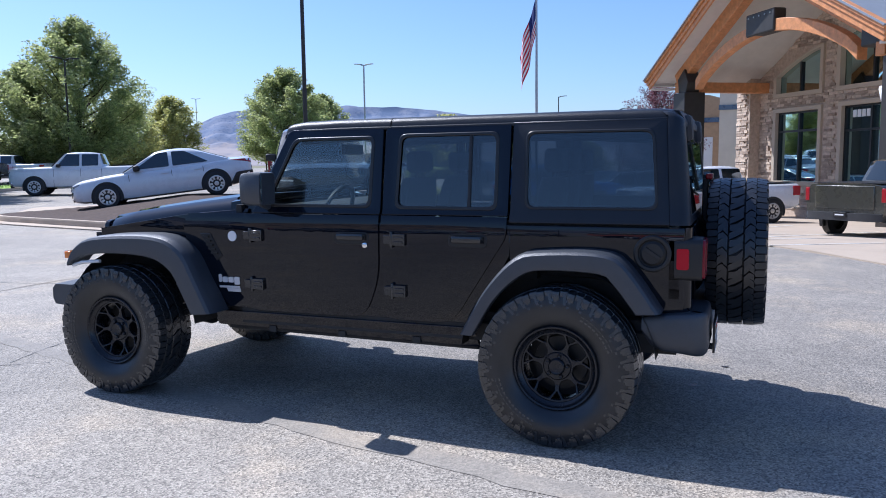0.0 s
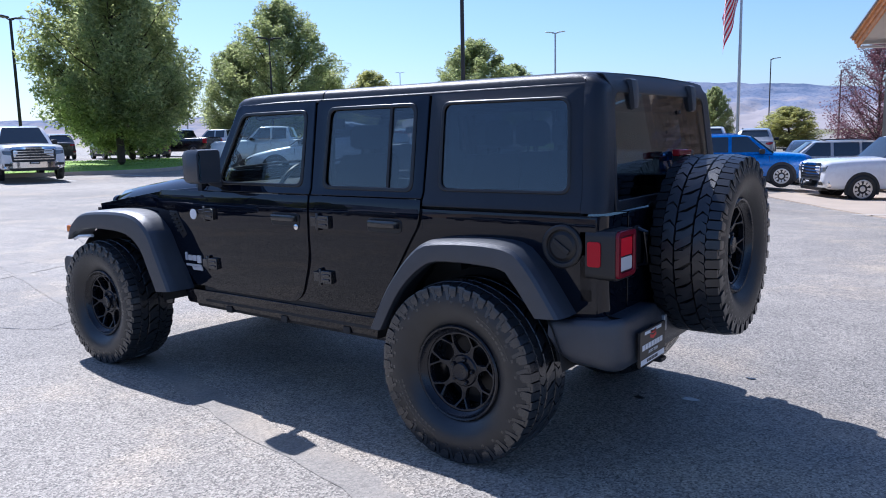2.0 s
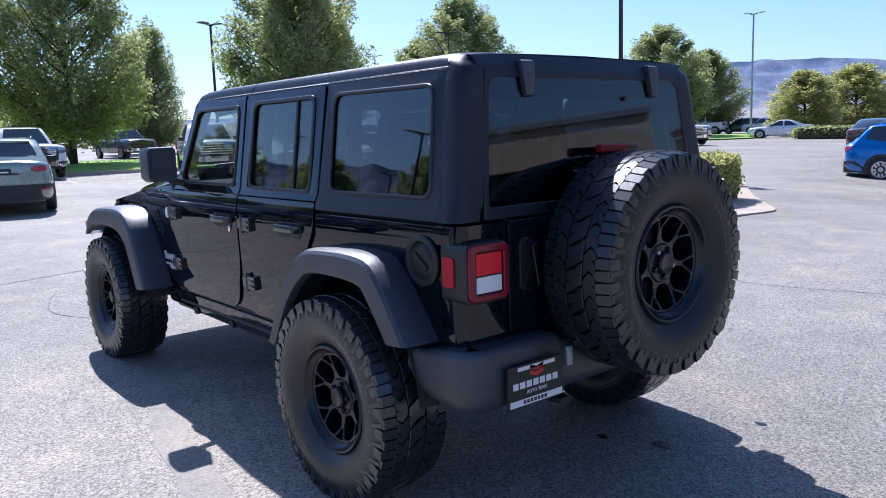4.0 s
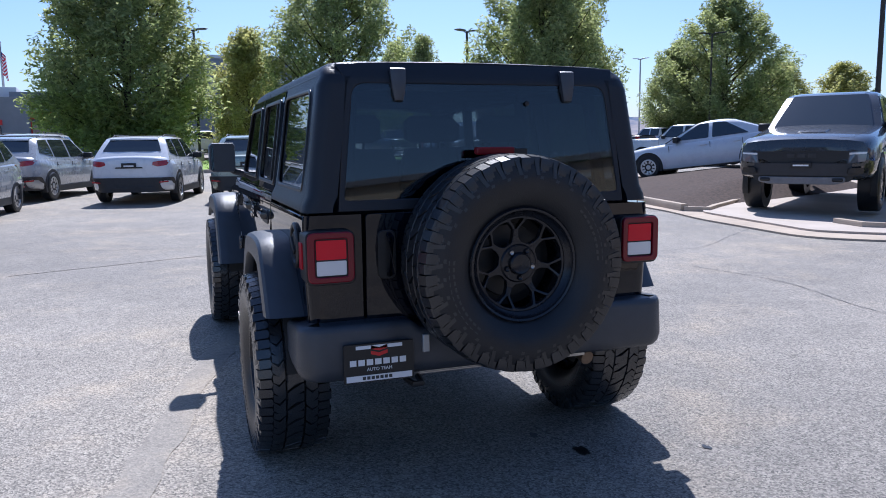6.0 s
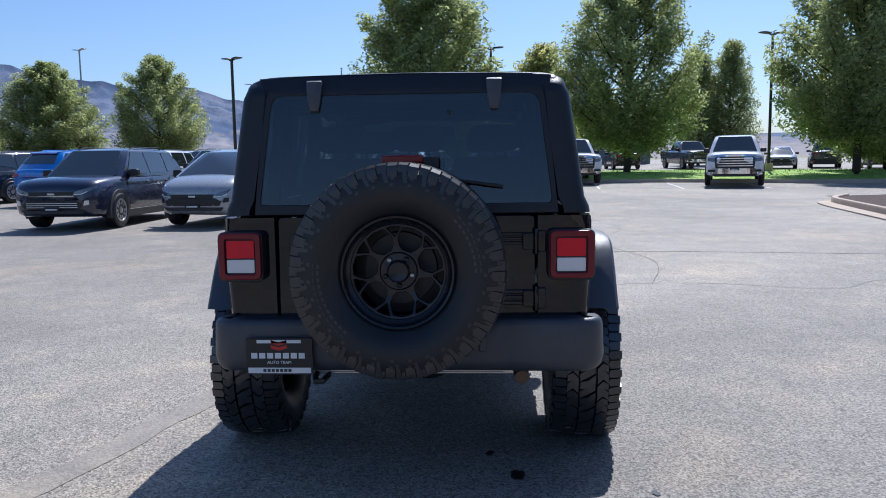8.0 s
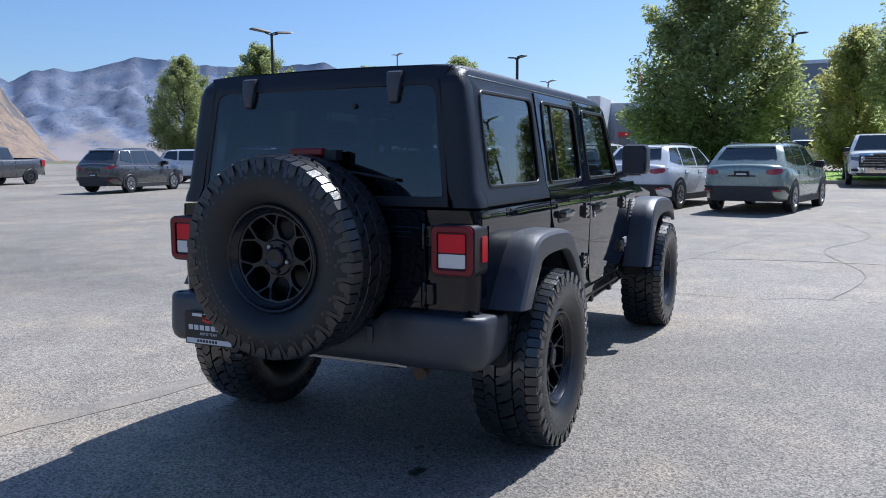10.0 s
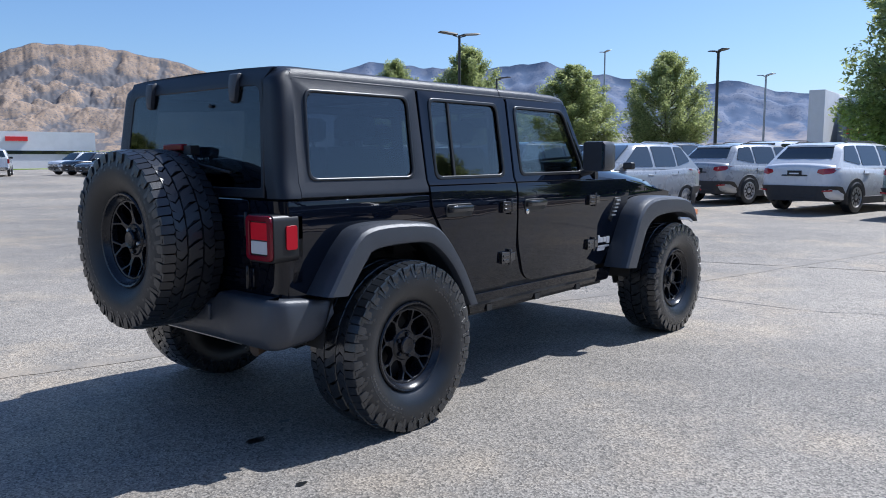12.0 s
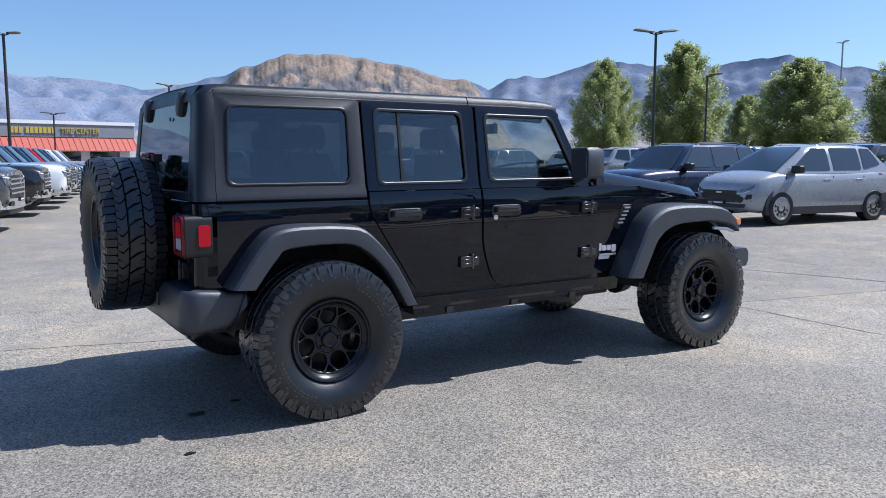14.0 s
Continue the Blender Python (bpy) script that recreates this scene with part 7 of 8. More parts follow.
    if k["spoiler"]:
        bm = bmesh.new()
        rows = []
        for x, z in ((x3 - .22, zr - .030), (x3 + .06, zr - .052), (x3 + .15, zr - .080)):
            rows.append([(x, -wr * .86, z - .03), (x, -wr * .86, z), (x, 0, z + .015), (x, wr * .86, z), (x, wr * .86, z - .03)])
        loft(bm, rows)
        part("roof_spoiler", bm, p, root, angle=50)
        for s in (-1, 1):
            bm = bmesh.new()
            tube(bm, [(x2 + .25, s * wr * .91, zr - .035), (x2 + .42, s * wr * .92, zr + .012), (x3 - .42, s * wr * .92, zr + .012), (x3 - .25, s * wr * .91, zr - .035)], .016, 6)
            part("roof_rail", bm, M["trim"] if paint in ("black", "navy", "sage", "silver", "white") else p, root)
    if k["clad"]:
        for s in (-1, 1):
            bm = bmesh.new()
            hexa(bm, [(x, s * y, z) for x in (k["ax"][0] + .3, k["ax"][1] - .3) for y in (w - .06, w + .012) for z in (.20, .36)])
            part("sill_cladding", bm, CLAD, root, bevel=.012)
    return root


def vehicle(kind, paint, x, y, heading, label, rims="alloy", dz=0.0, tilt=0.0, scale=1.0, group="parked vehicles"):
    """Stands at x, y with its nose towards heading, in degrees from +x."""
    key = (kind, paint, rims)
    m = pose(x, y, ground_z(x, y) + dz, 0, 0, heading - 180) @ pose(0, 0, 0, 0, tilt, 0)
    if key not in TEMPLATES:
        TEMPLATES[key] = ob = build_vehicle(kind, paint, rims)
        ob.matrix_basis = m @ Matrix.Diagonal((scale, scale, scale, 1))
    else:
        t = TEMPLATES[key]
        ob = copy_thing(t, m)
        ob.matrix_basis = m @ Matrix.Diagonal((scale, scale, scale, 1))
    cat = "pickup truck" if "pickup" in kind else "car"
    return tagged(ob, label, cat, group)


# front row beyond the SUV
vehicle("hatchback", "steel", -12.05, -5.25, -9, "silver-blue electric hatchback with wheels turned")
vehicle("suv", "navy", -11.85, -8.15, -2, "dark navy crossover with chrome-edged grille")
vehicle("small_suv", "silver", -17.75, -4.3, 163, "silver compact SUV with red tail lamps")
vehicle("small_suv", "white", -16.05, -1.48, 167, "white compact SUV with black lower trim")
vehicle("small_suv", "sage", -15.55, 1.05, 168, "pale sage-green compact SUV with dark cladding")
vehicle("suv", "white", -20.9, -5.0, -12, "white crossover parked behind the first row")
vehicle("suv", "graphite", -20.5, -8.4, -8, "dark grey crossover parked behind the first row")
vehicle("suv", "white", -24.0, -7.0, -8, "white crossover in the rear row")
vehicle("suv", "black", -24.5, -10.2, -8, "black crossover in the rear row")
vehicle("suv", "white", -21.0, -11.2, -6, "white crossover parked nose out")
# rows along the -y side
vehicle("suv", "blue", -19.3, -12.4, 160, "bright blue crossover with roof rails")
vehicle("suv", "black", -20.8, -15.5, 162, "black compact crossover seen from behind")
vehicle("suv", "steel", -21.6, -18.4, 162, "grey and white compact crossover")
vehicle("suv", "white", -25.7, -26.0, 118, "white crossover with black lower trim")
vehicle("suv", "graphite", -17.9, -22.6, 190, "dark grey crossover at the row's end")
vehicle("suv", "black", -30.2, -22.6, 170, "black crossover in the rear row")
vehicle("suv", "white", -30.6, -26.4, 170, "white crossover in the rear row")
vehicle("suv", "steel", -29.0, -18.6, 170, "grey crossover in the rear row")
vehicle("suv", "white", -33.0, -13.6, 170, "white crossover in the rear row")
# trucks facing the lot, and the one farther along the lawn
vehicle("pickup", "white", -29.7, 4.15, 0, "white heavy-duty pickup with chrome grille", dz=.02)
vehicle("pickup", "white", -26.35, 10.3, -17, "white heavy-duty pickup facing the lot", dz=.02)
vehicle("pickup", "white", -26.0, 22.4, 215, "white pickup with grey rear window, by the lawn")
vehicle("off_road_pickup", "gunmetal", -7.63, 12.11, -55, "dark graphite off-road pickup on a concrete pad", "black", .06, 0, 1.09)
vehicle("saloon", "white", -14.25, 14.27, 217, "white sports saloon displayed nose down on the mulch bed", "alloy", .33, -6.5, 1.06)
# towards the entrance
vehicle("pickup", "white", 1.04, 22.3, 214, "white crew-cab pickup parked by the entrance", scale=.97)
vehicle("pickup", "olive", 6.04, 16.2, 50, "olive-grey pickup with red tail lamps by the entrance", "black", 0.02, 0, .93)
vehicle("suv", "blue", -4.0, 22.3, 20, "bright blue crossover with roof rails by the entrance")
vehicle("suv", "silver", -2.3, 27.6, 200, "silver crossover behind the blue one")
vehicle("suv", "white", -0.2, 30.6, 200, "white crossover by the entrance")
for i, (c, kd) in enumerate((("black", "saloon"), ("silver", "suv"), ("white", "suv"), ("graphite", "saloon"))):
    vehicle(kd, c, -4.6 - i * 2.6, 36.0 + i * 1.1, 100 + (i % 3) * 3, f"{dict(black='black', silver='silver', white='white', graphite='dark grey')[c]} {'crossover' if kd == 'suv' else 'saloon'} in the far rows")
# nose row of pickups on the -y side
for i, (c, nx, ny) in enumerate((("graphite", 2.0, -12.7), ("black", 1.0, -17.3), ("white", .15, -20.3), ("graphite", -.4, -23.4), ("slate", -1.0, -26.6), ("slate", -1.7, -29.8), ("red", -2.4, -33.0), ("slate", -3.1, -36.2), ("white", -3.8, -39.4), ("white", -4.5, -42.6))):
    hd = 166 + (i * 7) % 5
    vehicle("pickup", c, nx - 2.95 * math.cos(radians(hd)), ny - 2.95 * math.sin(radians(hd)), hd, {"graphite": "dark grey pickup with chrome grille in a row", "black": "black pickup in a row", "white": "white pickup with chrome grille in a row", "slate": "dark blue-grey pickup in a row", "red": "red pickup in a row"}[c])
# row seen past the spare wheel
for i, (kd, c) in enumerate((("pickup", "graphite"), ("pickup", "black"), ("saloon", "graphite"), ("saloon", "silver"), ("saloon", "silver"), ("saloon", "graphite"), ("suv", "black"), ("suv", "white"))):
    vehicle(kd, c, -19.9 - i * .35, -34.6 - i * 3.1, 12, f"{dict(graphite='dark grey', black='black', silver='silver', white='white')[c]} {dict(pickup='pickup', saloon='saloon', suv='crossover')[kd]} in a distant row", "black" if i < 2 else "alloy")
vehicle("pickup", "white", -14.4, -59.5, 250, "white pickup parked nose-in before the shrubs")
vehicle("pickup", "white", -17.1, -58.6, 248, "white pickup beside its twin before the shrubs")
vehicle("pickup", "black", -17.0, -79.5, -95, "black pickup parked before the block building")
# beyond the lawn
for i in range(5):
    c = ("black", "white", "silver", "black", "graphite")[i]
    kd = ("suv", "pickup", "suv", "suv", "pickup")[i]
    vehicle(kd, c, -50.5 - (i % 2) * 1.0, -3.0 + i * 4.4, (0, 180)[i % 2] + i * 3 % 7, f"{dict(black='black', white='white', silver='silver', graphite='dark grey')[c]} {dict(suv='crossover', pickup='pickup')[kd]} in the lot beyond the lawn")
for kd, c, x, y, hd, lb in (("saloon", "silver", -47.6, 20.0, -20, "silver saloon in the lot beyond the lawn"), ("suv", "graphite", -48.6, 23.2, 160, "dark grey crossover in the lot beyond the lawn"), ("suv", "black", -45.6, 25.4, 165, "black crossover in the lot beyond the lawn"),
                            ("suv", "maroon", -44.6, 27.6, 160, "dark red crossover in the lot beyond the lawn"), ("pickup", "black", -45.5, 30.6, 200, "black pickup in the lot beyond the lawn"), ("pickup", "white", -44.4, 33.4, 205, "white pickup with its tailgate to the lot"),
                            ("pickup", "white", -44.5, 74.0, 200, "white pickup in the far lot"), ("suv", "graphite", -42.0, 78.5, 205, "dark grey crossover in the far lot"), ("suv", "white", -38.5, 77.0, 200, "white crossover in the far lot"), ("suv", "white", -36.0, 80.5, 200, "white crossover in the far lot")):
    vehicle(kd, c, x, y, hd, lb)
vehicle("pickup", "white", -26.0, 41.9, -25, "white pickup facing the lot's far drive")
vehicle("saloon", "white", -27.6, 59.0, 205, "white saloon by the low hedge")
# ---- buildings ----
STONE = stone_mat("ledge_stone", (0.27, 0.23, 0.20), (0.44, 0.39, 0.34), (0.58, 0.53, 0.47))
STUCCO = mat("beige_stucco", (0.62, 0.55, 0.44), 0.9, vary=0.06, scale=2, bump=0.2, bscale=60)
TANCLAD = mat("tan_siding", (0.46, 0.30, 0.17), 0.8, vary=0.12, scale=3)
WOOD = mat("orange_timber", (0.58, 0.25, 0.09), 0.5, vary=0.25, scale=5, bump=0.2, bscale=30)
SOFFIT = mat("grey_soffit", (0.62, 0.58, 0.52), 0.8, vary=0.06, scale=2)
FRAME = mat("tan_window_frame", (0.50, 0.42, 0.32), 0.6)
TEAL = mat("entrance_glass", (0.42, 0.60, 0.62), 0.03, metal=1.0)
GREYB = mat("grey_panel_wall", (0.22, 0.24, 0.27), 0.7, vary=0.08, scale=1.2)
LIGHTB = mat("pale_panel_wall", (0.68, 0.69, 0.70), 0.7, vary=0.06, scale=1)
BLOCK = mat("white_block_wall", (0.72, 0.72, 0.71), 0.9, vary=0.25, scale=1.6, bump=0.6, bscale=6)
REDROOF = mat("red_metal_roof", (0.42, 0.10, 0.07), 0.6, vary=0.10, scale=2)
TANBAND = mat("tan_stucco_band", (0.46, 0.41, 0.31), 0.9, vary=0.08, scale=2, bump=0.2, bscale=60)
GOLD = mat("yellow_sign_letters", (0.50, 0.40, 0.07), 0.5)


def entrance():
    """Gabled entrance, drawn with x along its front, y to its back."""
    e = thing("entrance_building", "stone and timber car-dealer entrance under a gabled timber canopy", "building", pose(2.17, 34.4, 0, 0, 0, -57))
    holes = [[(2.22, .55), (5.03, .55), (5.03, 3.52), (2.22, 3.52)], [(2.20, 4.30), (5.05, 4.28)] + [(5.05 - 2.85 * t, 5.95 - .92 * t ** 1.5) for t in (0, .25, .5, .75, 1)],
             [(6.35, .1), (9.2, .1), (9.2, 3.54), (6.35, 3.54)], [(6.18, 4.28), (9.4, 4.26), (9.4, 5.95), (7.75, 6.55), (6.18, 6.15)],
             [(10.5, .55), (13.3, .55), (13.3, 3.5), (10.5, 3.5)], [(10.4, 4.28), (13.2, 4.28), (13.2, 4.9), (11.9, 5.6), (10.4, 5.95)]]
    bm = bmesh.new()
    plate(bm, [(0, -1.5), (15.2, -1.5), (15.2, 4.9), (7.4, 8.75), (0, 4.9)], holes, lambda u, v, d: (u, d, v), 0.4)
    part("stone_wall", bm, STONE, e, "ledge-stone wall")
    for i, h in enumerate(holes):
        bm = bmesh.new()
        cx, cz = sum(p[0] for p in h) / len(h), sum(p[1] for p in h) / len(h)
        wd, hg = max(p[0] for p in h) - min(p[0] for p in h), max(p[1] for p in h) - min(p[1] for p in h)
        big = [(cx + (x - cx) * (1 + .34 / wd), cz + (z - cz) * (1 + .30 / hg)) for x, z in h]
        sm = [(cx + (x - cx) * 0.985, cz + (z - cz) * 0.985) for x, z in h]
        plate(bm, big, [sm], lambda u, v, d: (u, -.11 + d, v), 0.25)
        wf = part("window_frame", bm, FRAME, e, "tan window surround", bevel=.01)
        bm = bmesh.new()
        plate(bm, [(cx + (x - cx) * 1.01, cz + (z - cz) * 1.01) for x, z in h], [], lambda u, v, d: (u, .15 + d, v), 0.03)
        part("window_pane", bm, TEAL, wf, "dark teal glass")
        xs, zs = [p[0] for p in h], [p[1] for p in h]
        for k, x in enumerate(np.linspace(min(xs), max(xs), 3)):
            bm = bmesh.new()
            x = min(max(x, min(xs) + .05), max(xs) - .05)
            if k != 1 and i % 2:
                continue
            box(bm, x - .045, x + .045, .06, .16, min(zs), max(zs) - (.02 if i % 2 == 0 else .42))
            part("glazing_bar", bm, M["trim"], wf)
        if i % 2 == 0:
            for zz in (min(zs) + hg * .72, max(zs) - .05):
                bm = bmesh.new()
                box(bm, min(xs), max(xs), .065, .155, zz - .045, zz + .045)
                part("glazing_bar", bm, M["trim"], wf)
    # street number over the door as plain bars
    bm = bmesh.new()
    for i in range(4):
        box(bm, 6.72 + i * .24, 6.90 + i * .24, .135, .148, 3.06, 3.34)
    part("number_bars", bm, M["whitebar"], e, "pale number bars on the glass")
    bm = bmesh.new()
    hexa(bm, [(x, y, z) for x in (.02, 1.0) for y in (-.55, .3) for z in (-1.5, 5.2)])
    part("stone_pier", bm, STONE, e, "rough stone pier")
    # ledge stones on the pier and the wall
    rnd = random.Random(8)
    shapes = []
    for i in range(8):
        L, H = rnd.uniform(.22, .55), rnd.uniform(.085, .13)
        shapes.append((L, H, [(x + rnd.uniform(-.012, .012), y, z + rnd.uniform(-.008, .008)) for x in (0, L) for y in (-rnd.uniform(.025, .075), .04) for z in (0, H)]))
    meshes = []
    for L, H, pts in shapes:
        b = bmesh.new()
        hexa(b, pts)
        me = finish(b)
        me.materials.append(STONE)
        meshes.append(me)
    rest = bmesh.new()

    def covered(x0, x1, z0, z1):
        for h in holes:
            hx, hz = [p[0] for p in h], [p[1] for p in h]
            if x1 > min(hx) - .16 and x0 < max(hx) + .16 and z1 > min(hz) - .14 and z0 < max(hz) + .14:
                return True
        return False
    cnt = 0
    z = -.6
    while z < 8.4:
        x = .02
        while x < 14.6:
            k = rnd.randrange(8)
            L, H, pts = shapes[k]
            roof = 4.9 + 3.85 * min(x, 14.8 - x - L) / 7.4
            if not covered(x, x + L, z, z + H) and z + H < max(roof, 4.85):
                yy = -.55 if x + L < 1.08 and z < 5.1 else 0
                if x < 2.2 and cnt < 290 and z > .9:
                    part("stone", meshes[k], None, e, "", pose(x, yy, z))
                    cnt += 1
                else:
                    hexa(rest, [(x + p[0], yy + p[1], z + p[2]) for p in pts])
            x += L + .010
        z += .118
    part("stacked_stone", rest, STONE, e, "stacked ledge stones", kind="stuff")
    # gable roof: two slopes with a pale soffit, stepped barge boards, rafters
    apex = (7.4, 8.55)
    for s in (-1, 1):
        a, b = (7.4 + s * 7.0, 4.72), apex
        if s > 0:
            a, b = b, a
        d = Vector((b[0] - a[0], b[1] - a[1])).normalized()
        nn = Vector((-d.y, d.x))

        def strip(lo, hi, y0, y1, p0=a, p1=b):
            bm = bmesh.new()
            hexa(bm, [(p[0] + nn.x * t, y, p[1] + nn.y * t) for p, t in ((p0, lo), (p1, lo), (p0, hi), (p1, hi)) for y in (y0, y1)])
            return bm
        part("roof_slope", strip(.05, .34, -5.12, 14), SOFFIT, e, "pale soffit roof slope")
        part("roof_sheet", strip(.345, .39, -5.4, 14.2), GREYB, e, "grey roof sheet")
        for k, (lo, hi, y) in enumerate(((-.10, .08, -5.20), (.085, .24, -5.26), (.245, .40, -5.34))):
            part("barge_board", strip(lo, hi, y, -5.12), WOOD, e, "orange timber barge board", bevel=.012)
        p0 = Vector(a) + d * (.9 if s < 0 else 0)
        p1 = Vector(b) - d * (.9 if s > 0 else 0)
        part("rafter", strip(-.52, .045, -4.35, -3.95, tuple(p0), tuple(p1)), WOOD, e, "orange timber rafter", bevel=.02)
        bm = bmesh.new()
        x = 7.4 + s * 5.9
        box(bm, x - .18, x + .18, -4.4, -.05, 4.42, 4.86)
        part("eaves_beam", bm, WOOD, e, "orange timber beam", bevel=.02)
        bm = bmesh.new()
        x0, x1 = sorted((7.4 + s * 7.02, 7.4 + s * 6.7))
        box(bm, x0, x1, -5.1, 14, 4.62, 4.70)
        part("eaves_soffit", bm, SOFFIT, e, "pale eaves board")
        # post: clad column with a steel upper piece
        bm = bmesh.new()
        x = 7.4 + s * (5.35 if s < 0 else 6.75)
        box(bm, x - .48, x + .48, -4.6, -3.65, -1.5, 4.36)
        cp = part("canopy_post", bm, M["steelpole"], e, "dark steel canopy post", bevel=.02)
        bm = bmesh.new()
        plate(bm, [(x - .30, 4.35), (x + .30, 4.35), (x + .46, 4.78), (x + .12, 5.35), (x - .40, 4.95)] if s < 0 else [(x - .30, 4.35), (x + .30, 4.35), (x + .40, 4.95), (x - .12, 5.35), (x - .46, 4.78)], [], lambda u, v, dd: (u, -4.45 + dd, v), .6)
        part("post_bracket", bm, M["steelpole"], cp, bevel=.01)
        bm = bmesh.new()
        rows = []
        for z, r in ((2.75, .09), (2.82, .15), (3.48, .30), (3.56, .28)):
            rows.append([(x - .72 + r * math.cos(q), -4.1 + r * math.sin(q), z) for q in np.linspace(0, 2 * math.pi, 9)[:-1]])
        loft(bm, rows)
        part("post_lantern", bm, M["whitebar"], cp, "white wall lantern")
    bm = bmesh.new()
    rows = []
    for t in np.linspace(0, 1, 21):
        x = 2.9 + 9.4 * t
        z = 4.42 + 1.55 * math.sin(math.pi * t) ** .75
        rows.append([(x, -4.33, z), (x, -3.97, z), (x, -3.97, z + .42), (x, -4.33, z + .42)])
    loft(bm, rows)
    part("arched_tie", bm, WOOD, e, "curved orange timber tie", bevel=.02)
    for x0, x1, z0, z1 in ((6.55, 8.25, 5.95, 6.75), (12.5, 13.5, 4.75, 5.6)):
        bm = bmesh.new()
        box(bm, x0, x1, -4.40, -3.90, z0, z1)
        gp = part("steel_gusset", bm, M["steelpole"], e, "dark steel plate with bolts", bevel=.06)
        for k in range(5):
            bm = bmesh.new()
            lathe(bm, [(.03, 0), (.03, -.03), (.0005, -.035)], 8)
            part("bolt", bm, M["steel"], gp, "", pose(x0 + .2 + k * (x1 - x0 - .4) / 4, -4.40, z1 - .15))
    # wings behind the gable
    bm = bmesh.new()
    box(bm, .6, 14.6, .42, 13.5, -1.5, 4.6)
    part("rear_wing", bm, STUCCO, e, "beige stucco wing")


entrance()
annex = thing("stucco_annex", "beige stucco wing with a blue band behind the entrance", "building")
bm = bmesh.new()
box(bm, .45, 9.0, 46.5, 60, -1.4, 6.3)
part("wall", bm, STUCCO, annex)
bm = bmesh.new()
box(bm, .40, 2.4, 46.40, 46.5, 4.55, 4.85)
part("blue_band", bm, PAINT["slate"], annex, "blue band on the stucco")
bm = bmesh.new()
box(bm, 1.55, 1.95, 46.42, 46.5, 1.4, 4.2)
part("slot_window", bm, M["carglass"], annex)


def tan_shop():
    e = thing("service_building", "tan-sided service building with arched roof", "building")
    bm = bmesh.new()
    plate(bm, [(-4.5, -1.4), (1.2, -1.4), (1.2, 6.0)] + [(1.2 - 5.7 * t, 6.0 + .9 * math.sin(math.pi * t)) for t in (.2, .4, .6, .8)] + [(-4.5, 6.0)], [], lambda u, v, d: (u, 64 + d, v), 12)
    part("wall", bm, TANCLAD, e, "tan wall")
    bm = bmesh.new()
    box(bm, -4.52, 1.22, 63.9, 64, 4.6, 5.0)
    part("sign_band", bm, PAINT["slate"], e)
    for x in (-3.6, -1.8, -.1):
        bm = bmesh.new()
        box(bm, x, x + 1.1, 63.92, 64, .1, 3.4)
        part("garage_door", bm, LIGHTB, e, "pale garage door")


tan_shop()


def grey_dealer():
    """Grey panel building beyond the lawn."""
    e = thing("showroom_building", "grey flat-roofed showroom with red-lit entrances", "building", pose(-66.9, -10.1, .6, 0, 0, 4))
    for nm, x0, x1, y0, y1, h, mm in (("wall", -26, 0, -2.4, 26, 5.4, GREYB), ("entrance_block", -20, 1.5, -4.2, -1.0, 4.9, GREYB), ("pale_pylon", -6, 3.5, -6.4, -5.2, 6.2, LIGHTB), ("pale_wall", -26, -2, -6.0, -2.0, 5.9, LIGHTB)):
        bm = bmesh.new()
        box(bm, x0, x1, y0, y1, 0, h)
        part(nm, bm, mm, e, bevel=.03)
    for y0, y1, z0, z1 in ((-3.9, -2.9, 2.7, 3.1), (-2.0, .6, 3.2, 3.8), (-1.4, -.9, .5, 3.0)):
        bm = bmesh.new()
        box(bm, 1.45 if y0 < -2.5 else -.05, 1.62 if y0 < -2.5 else .12, y0, y1, z0, z1)
        part("red_canopy", bm, M["redbar"], e, "red entrance trim")
    for y0, y1, z1 in ((-3.8, -3.0, 2.6), (-1.8, .4, 3.1), (1.6, 6.8, 3.6), (8, 12, 3.6), (14, 18, 3.6)):
        bm = bmesh.new()
        box(bm, .0 if y0 > -2.5 else 1.48, .06 if y0 > -2.5 else 1.56, y0, y1, .1, z1)
        part("door_glass" if y0 < 1 else "garage_door", bm, M["carglass"] if y0 < 1 else GREYB, e, bevel=.02)


grey_dealer()


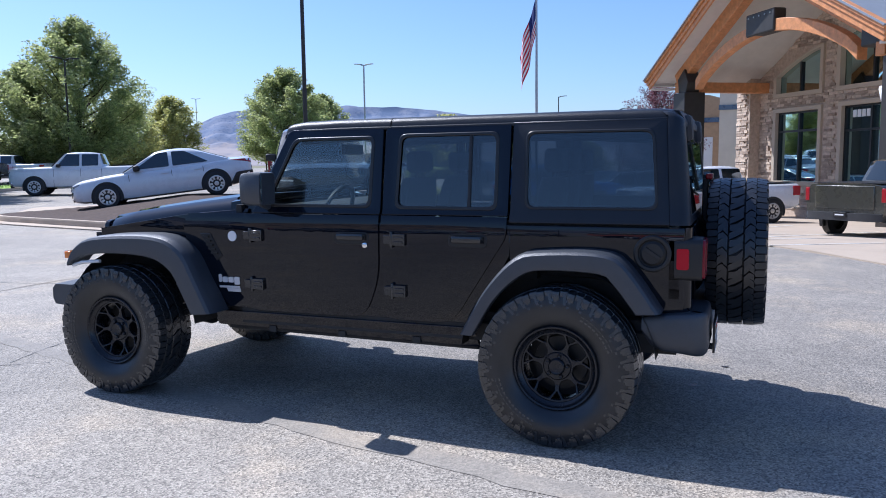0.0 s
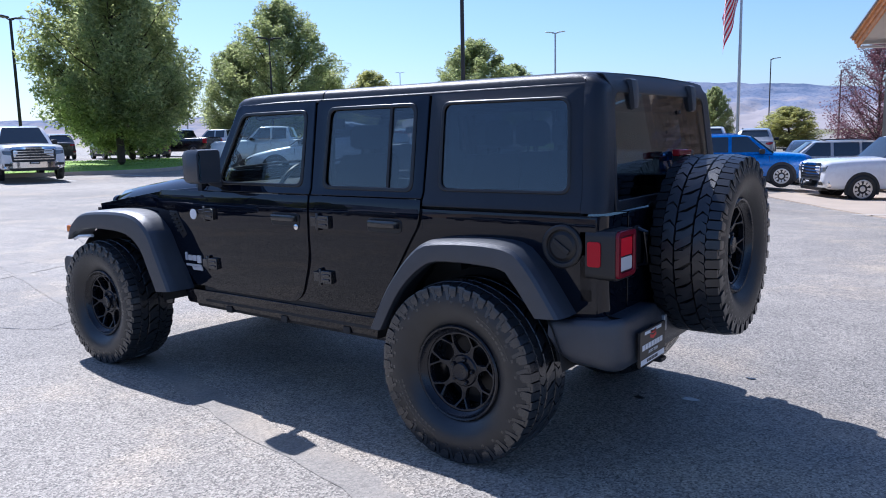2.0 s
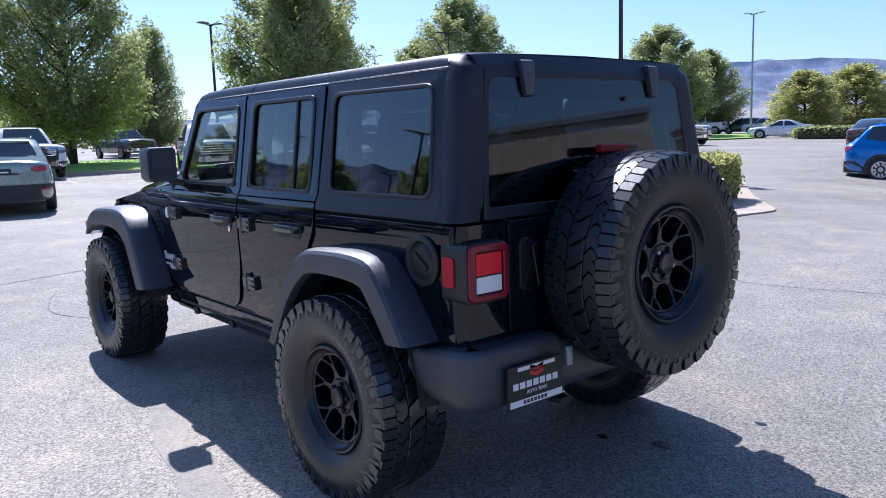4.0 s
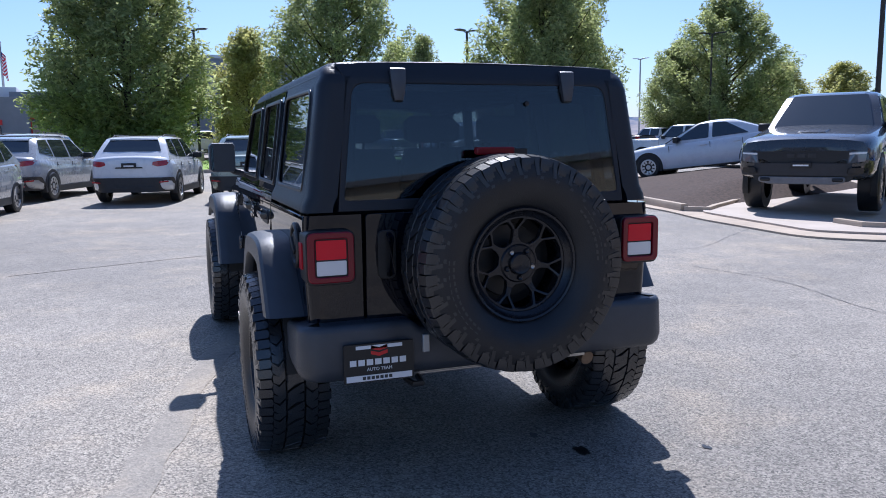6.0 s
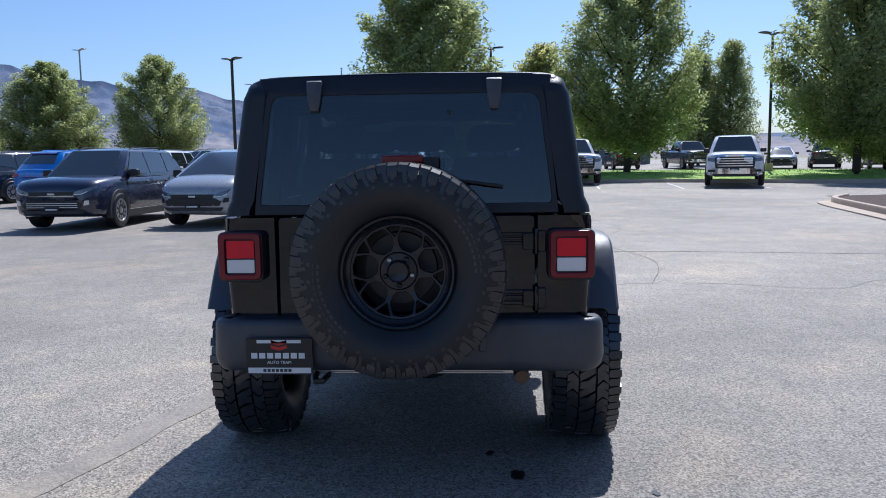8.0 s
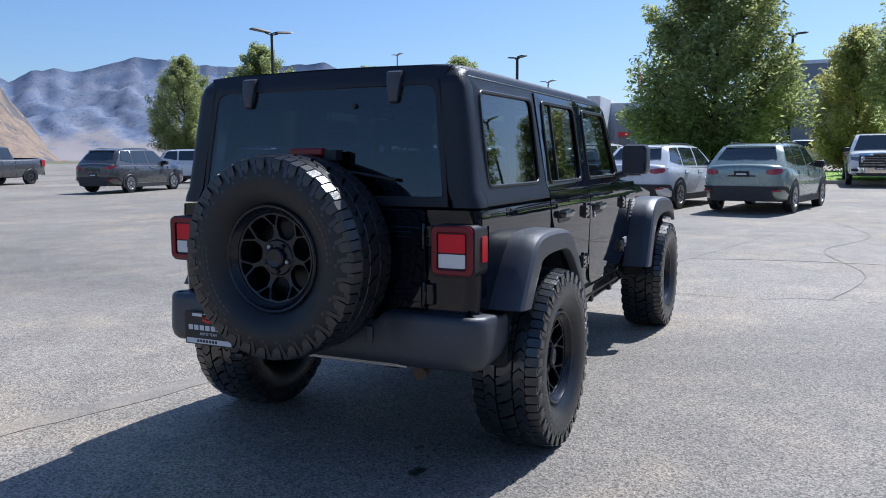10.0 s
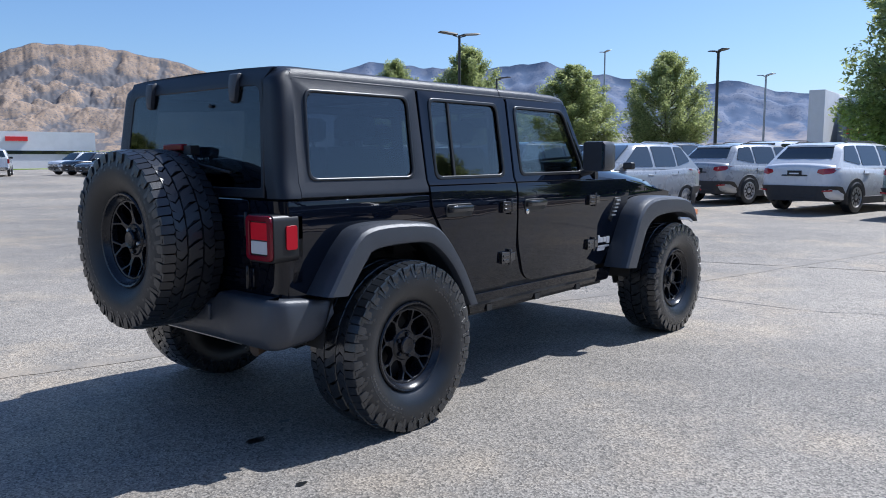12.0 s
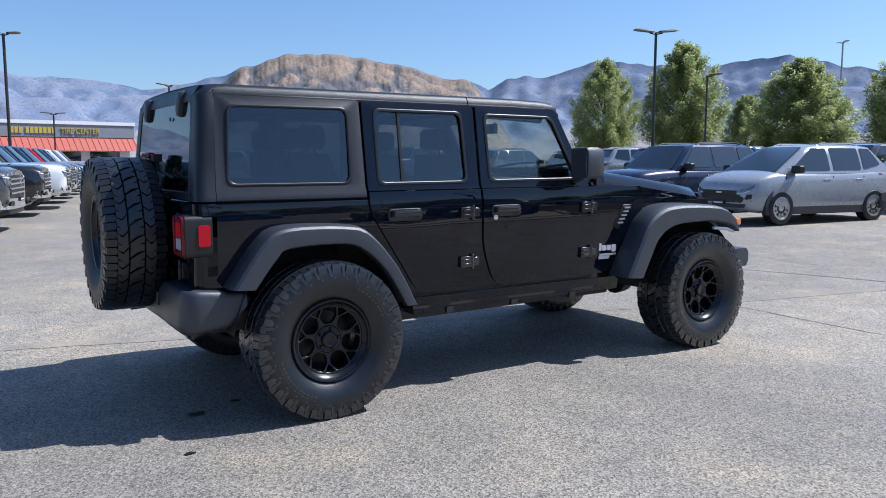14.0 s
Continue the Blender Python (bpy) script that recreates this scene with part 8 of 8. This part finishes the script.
def tyre_shop():
    e = thing("tyre_shop", "white tyre shop with red roof band and yellow letters", "building", pose(-5.5, -84.0, 0, 0, 0, 8.2))
    bm = bmesh.new()
    box(bm, -8.6, 24, -14, 0, 0, 3.2)
    part("wall", bm, LIGHTB, e)
    bm = bmesh.new()
    hexa(bm, [(x, y, z) for x in (-9.1, 24.5) for z, q in ((2.3, 1.6), (3.7, 0)) for y in (-14, q)])
    part("roof_band", bm, REDROOF, e, "red standing-seam roof band")
    bm = bmesh.new()
    for i in range(55):
        x = -9.0 + i * .61
        hexa(bm, [(x + dx, y, z) for dx in (0, .05) for z, q in ((2.3, 1.62), (3.7, .03)) for y in (q, q + .05)])
    part("roof_seams", bm, REDROOF, e, kind="stuff")
    bm = bmesh.new()
    box(bm, -9.1, 24.5, -14, .15, 3.7, 5.0)
    part("fascia", bm, GREYB, e, "dark fascia")
    bm = bmesh.new()
    box(bm, -9.2, 24.6, -14, .25, 5.0, 5.35)
    part("parapet", bm, M["whitebar"], e, "white parapet")
    for x in np.linspace(-7.5, 20, 8):
        bm = bmesh.new()
        box(bm, x, x + 3.0, -.02, .06, .2, 2.2)
        part("shop_window", bm, M["carglass"], e)
    # shop's own name as bars, the trade in letters
    bm = bmesh.new()
    for i in range(10):
        x = 2.95 - i * .40 - (.2 if i > 2 else 0)
        box(bm, x - .31, x, .16, .24, 4.05, 4.65)
    part("name_bars", bm, GOLD, e, "yellow name bars on the fascia")
    fc = bpy.data.curves.new("trade_sign", "FONT")
    fc.body, fc.size, fc.extrude = "TIRE CENTER", .64, .04
    fc.materials.append(GOLD)
    ob = new("trade_sign", fc)
    ob.parent = e
    ob.matrix_basis = pose(-1.7, .22, 4.05, 90, 0, 180) @ Matrix.Diagonal((1, 1.32, 1, 1))
    ob["label"] = "yellow raised letters reading TIRE CENTER"


tyre_shop()


def block_building():
    e = thing("block_building", "pale split-block warehouse with a metal-clad wing", "building", pose(-19.0, -94.0, 0, 0, 0, -8))
    for nm, x0, x1, h, mm in (("block_wall", -9, 7.5, 4.9, BLOCK), ("metal_wall", -21, -9, 4.6, LIGHTB)):
        bm = bmesh.new()
        box(bm, x0, x1, -20, 0 if nm == "block_wall" else -.6, 0, h)
        part(nm, bm, mm, e)
    bm = bmesh.new()
    box(bm, -20.5, -9.5, -.62, -.5, 2.0, 2.4)
    box(bm, -5.2, -2.2, -.02, .1, .8, 3.2)
    part("window_band", bm, M["carglass"], e)
    bm = bmesh.new()
    box(bm, -34, 4, 7.0, 9.0, 0, .4)
    part("planter", bm, M["grass"], e, "green planted strip")
    bm = bmesh.new()
    box(bm, -13.5, -11.2, -.7, -.45, 3.5, 4.0)
    part("sign_panel", bm, M["redbar"], e, "small red sign")
    bm = bmesh.new()
    for i in range(10):
        box(bm, 7.6 + i * .5, 8.0 + i * .5, -1.0, .2, 2.6, 4.4)
    part("red_annex", bm, REDROOF, e)


block_building()


def far_office():
    e = thing("office_building", "flat-roofed grey panel office building beyond the trees", "building", pose(-96.0, 0.0, 0, 0, 0, 0))
    z = ground_z(-96.0, 4.0) - 0.3
    bm = bmesh.new()
    box(bm, -18, 0, -3, 15, z, z + 11.6)
    part("wall", bm, GREYB, e)
    bm = bmesh.new()
    box(bm, -18.2, 0.18, -3.2, 15.2, z + 11.6, z + 12.0)
    part("roof", bm, LIGHTB, e, "pale metal roof edge")
    for k in range(3):
        bm = bmesh.new()
        box(bm, 0.0, 0.06, -3, 15, z + 3.2 + 2.8 * k, z + 3.5 + 2.8 * k)
        part("panel_band", bm, LIGHTB, e)


far_office()

def dealer_behind():
    """Long showroom behind the camera's way, seen in the panes."""
    e = thing("dealer_building", "long beige showroom with dark glass below a tan band", "building", pose(29.1, 18.9, -1.2, 0, 0, 35))
    for nm, z0, z1, out, mm in (("glass_base", 0, 5.5, 0.0, M["carglass"]), ("beige_band", 5.5, 7.3, -.35, TANBAND), ("roof_edge", 7.3, 7.6, -.55, GREYB)):
        bm = bmesh.new()
        box(bm, out, 16, -24, 12, z0, z1)
        part(nm, bm, mm, e, bevel=.02)
    for i in range(9):
        bm = bmesh.new()
        box(bm, -.12, 0.04, -23.5 + i * 4, -23.2 + i * 4, 0, 5.5)
        part("mullion", bm, M["trim"], e)
    # the maker's sign as plain red blocks
    for y, w in ((1.1, .7), (1.95, .8), (2.85, .65)):
        bm = bmesh.new()
        box(bm, -.43, -.35, y, y + w, 6.05, 6.75)
        part("sign_block", bm, M["redbar"], e, "red raised sign block", bevel=.02)


dealer_behind()
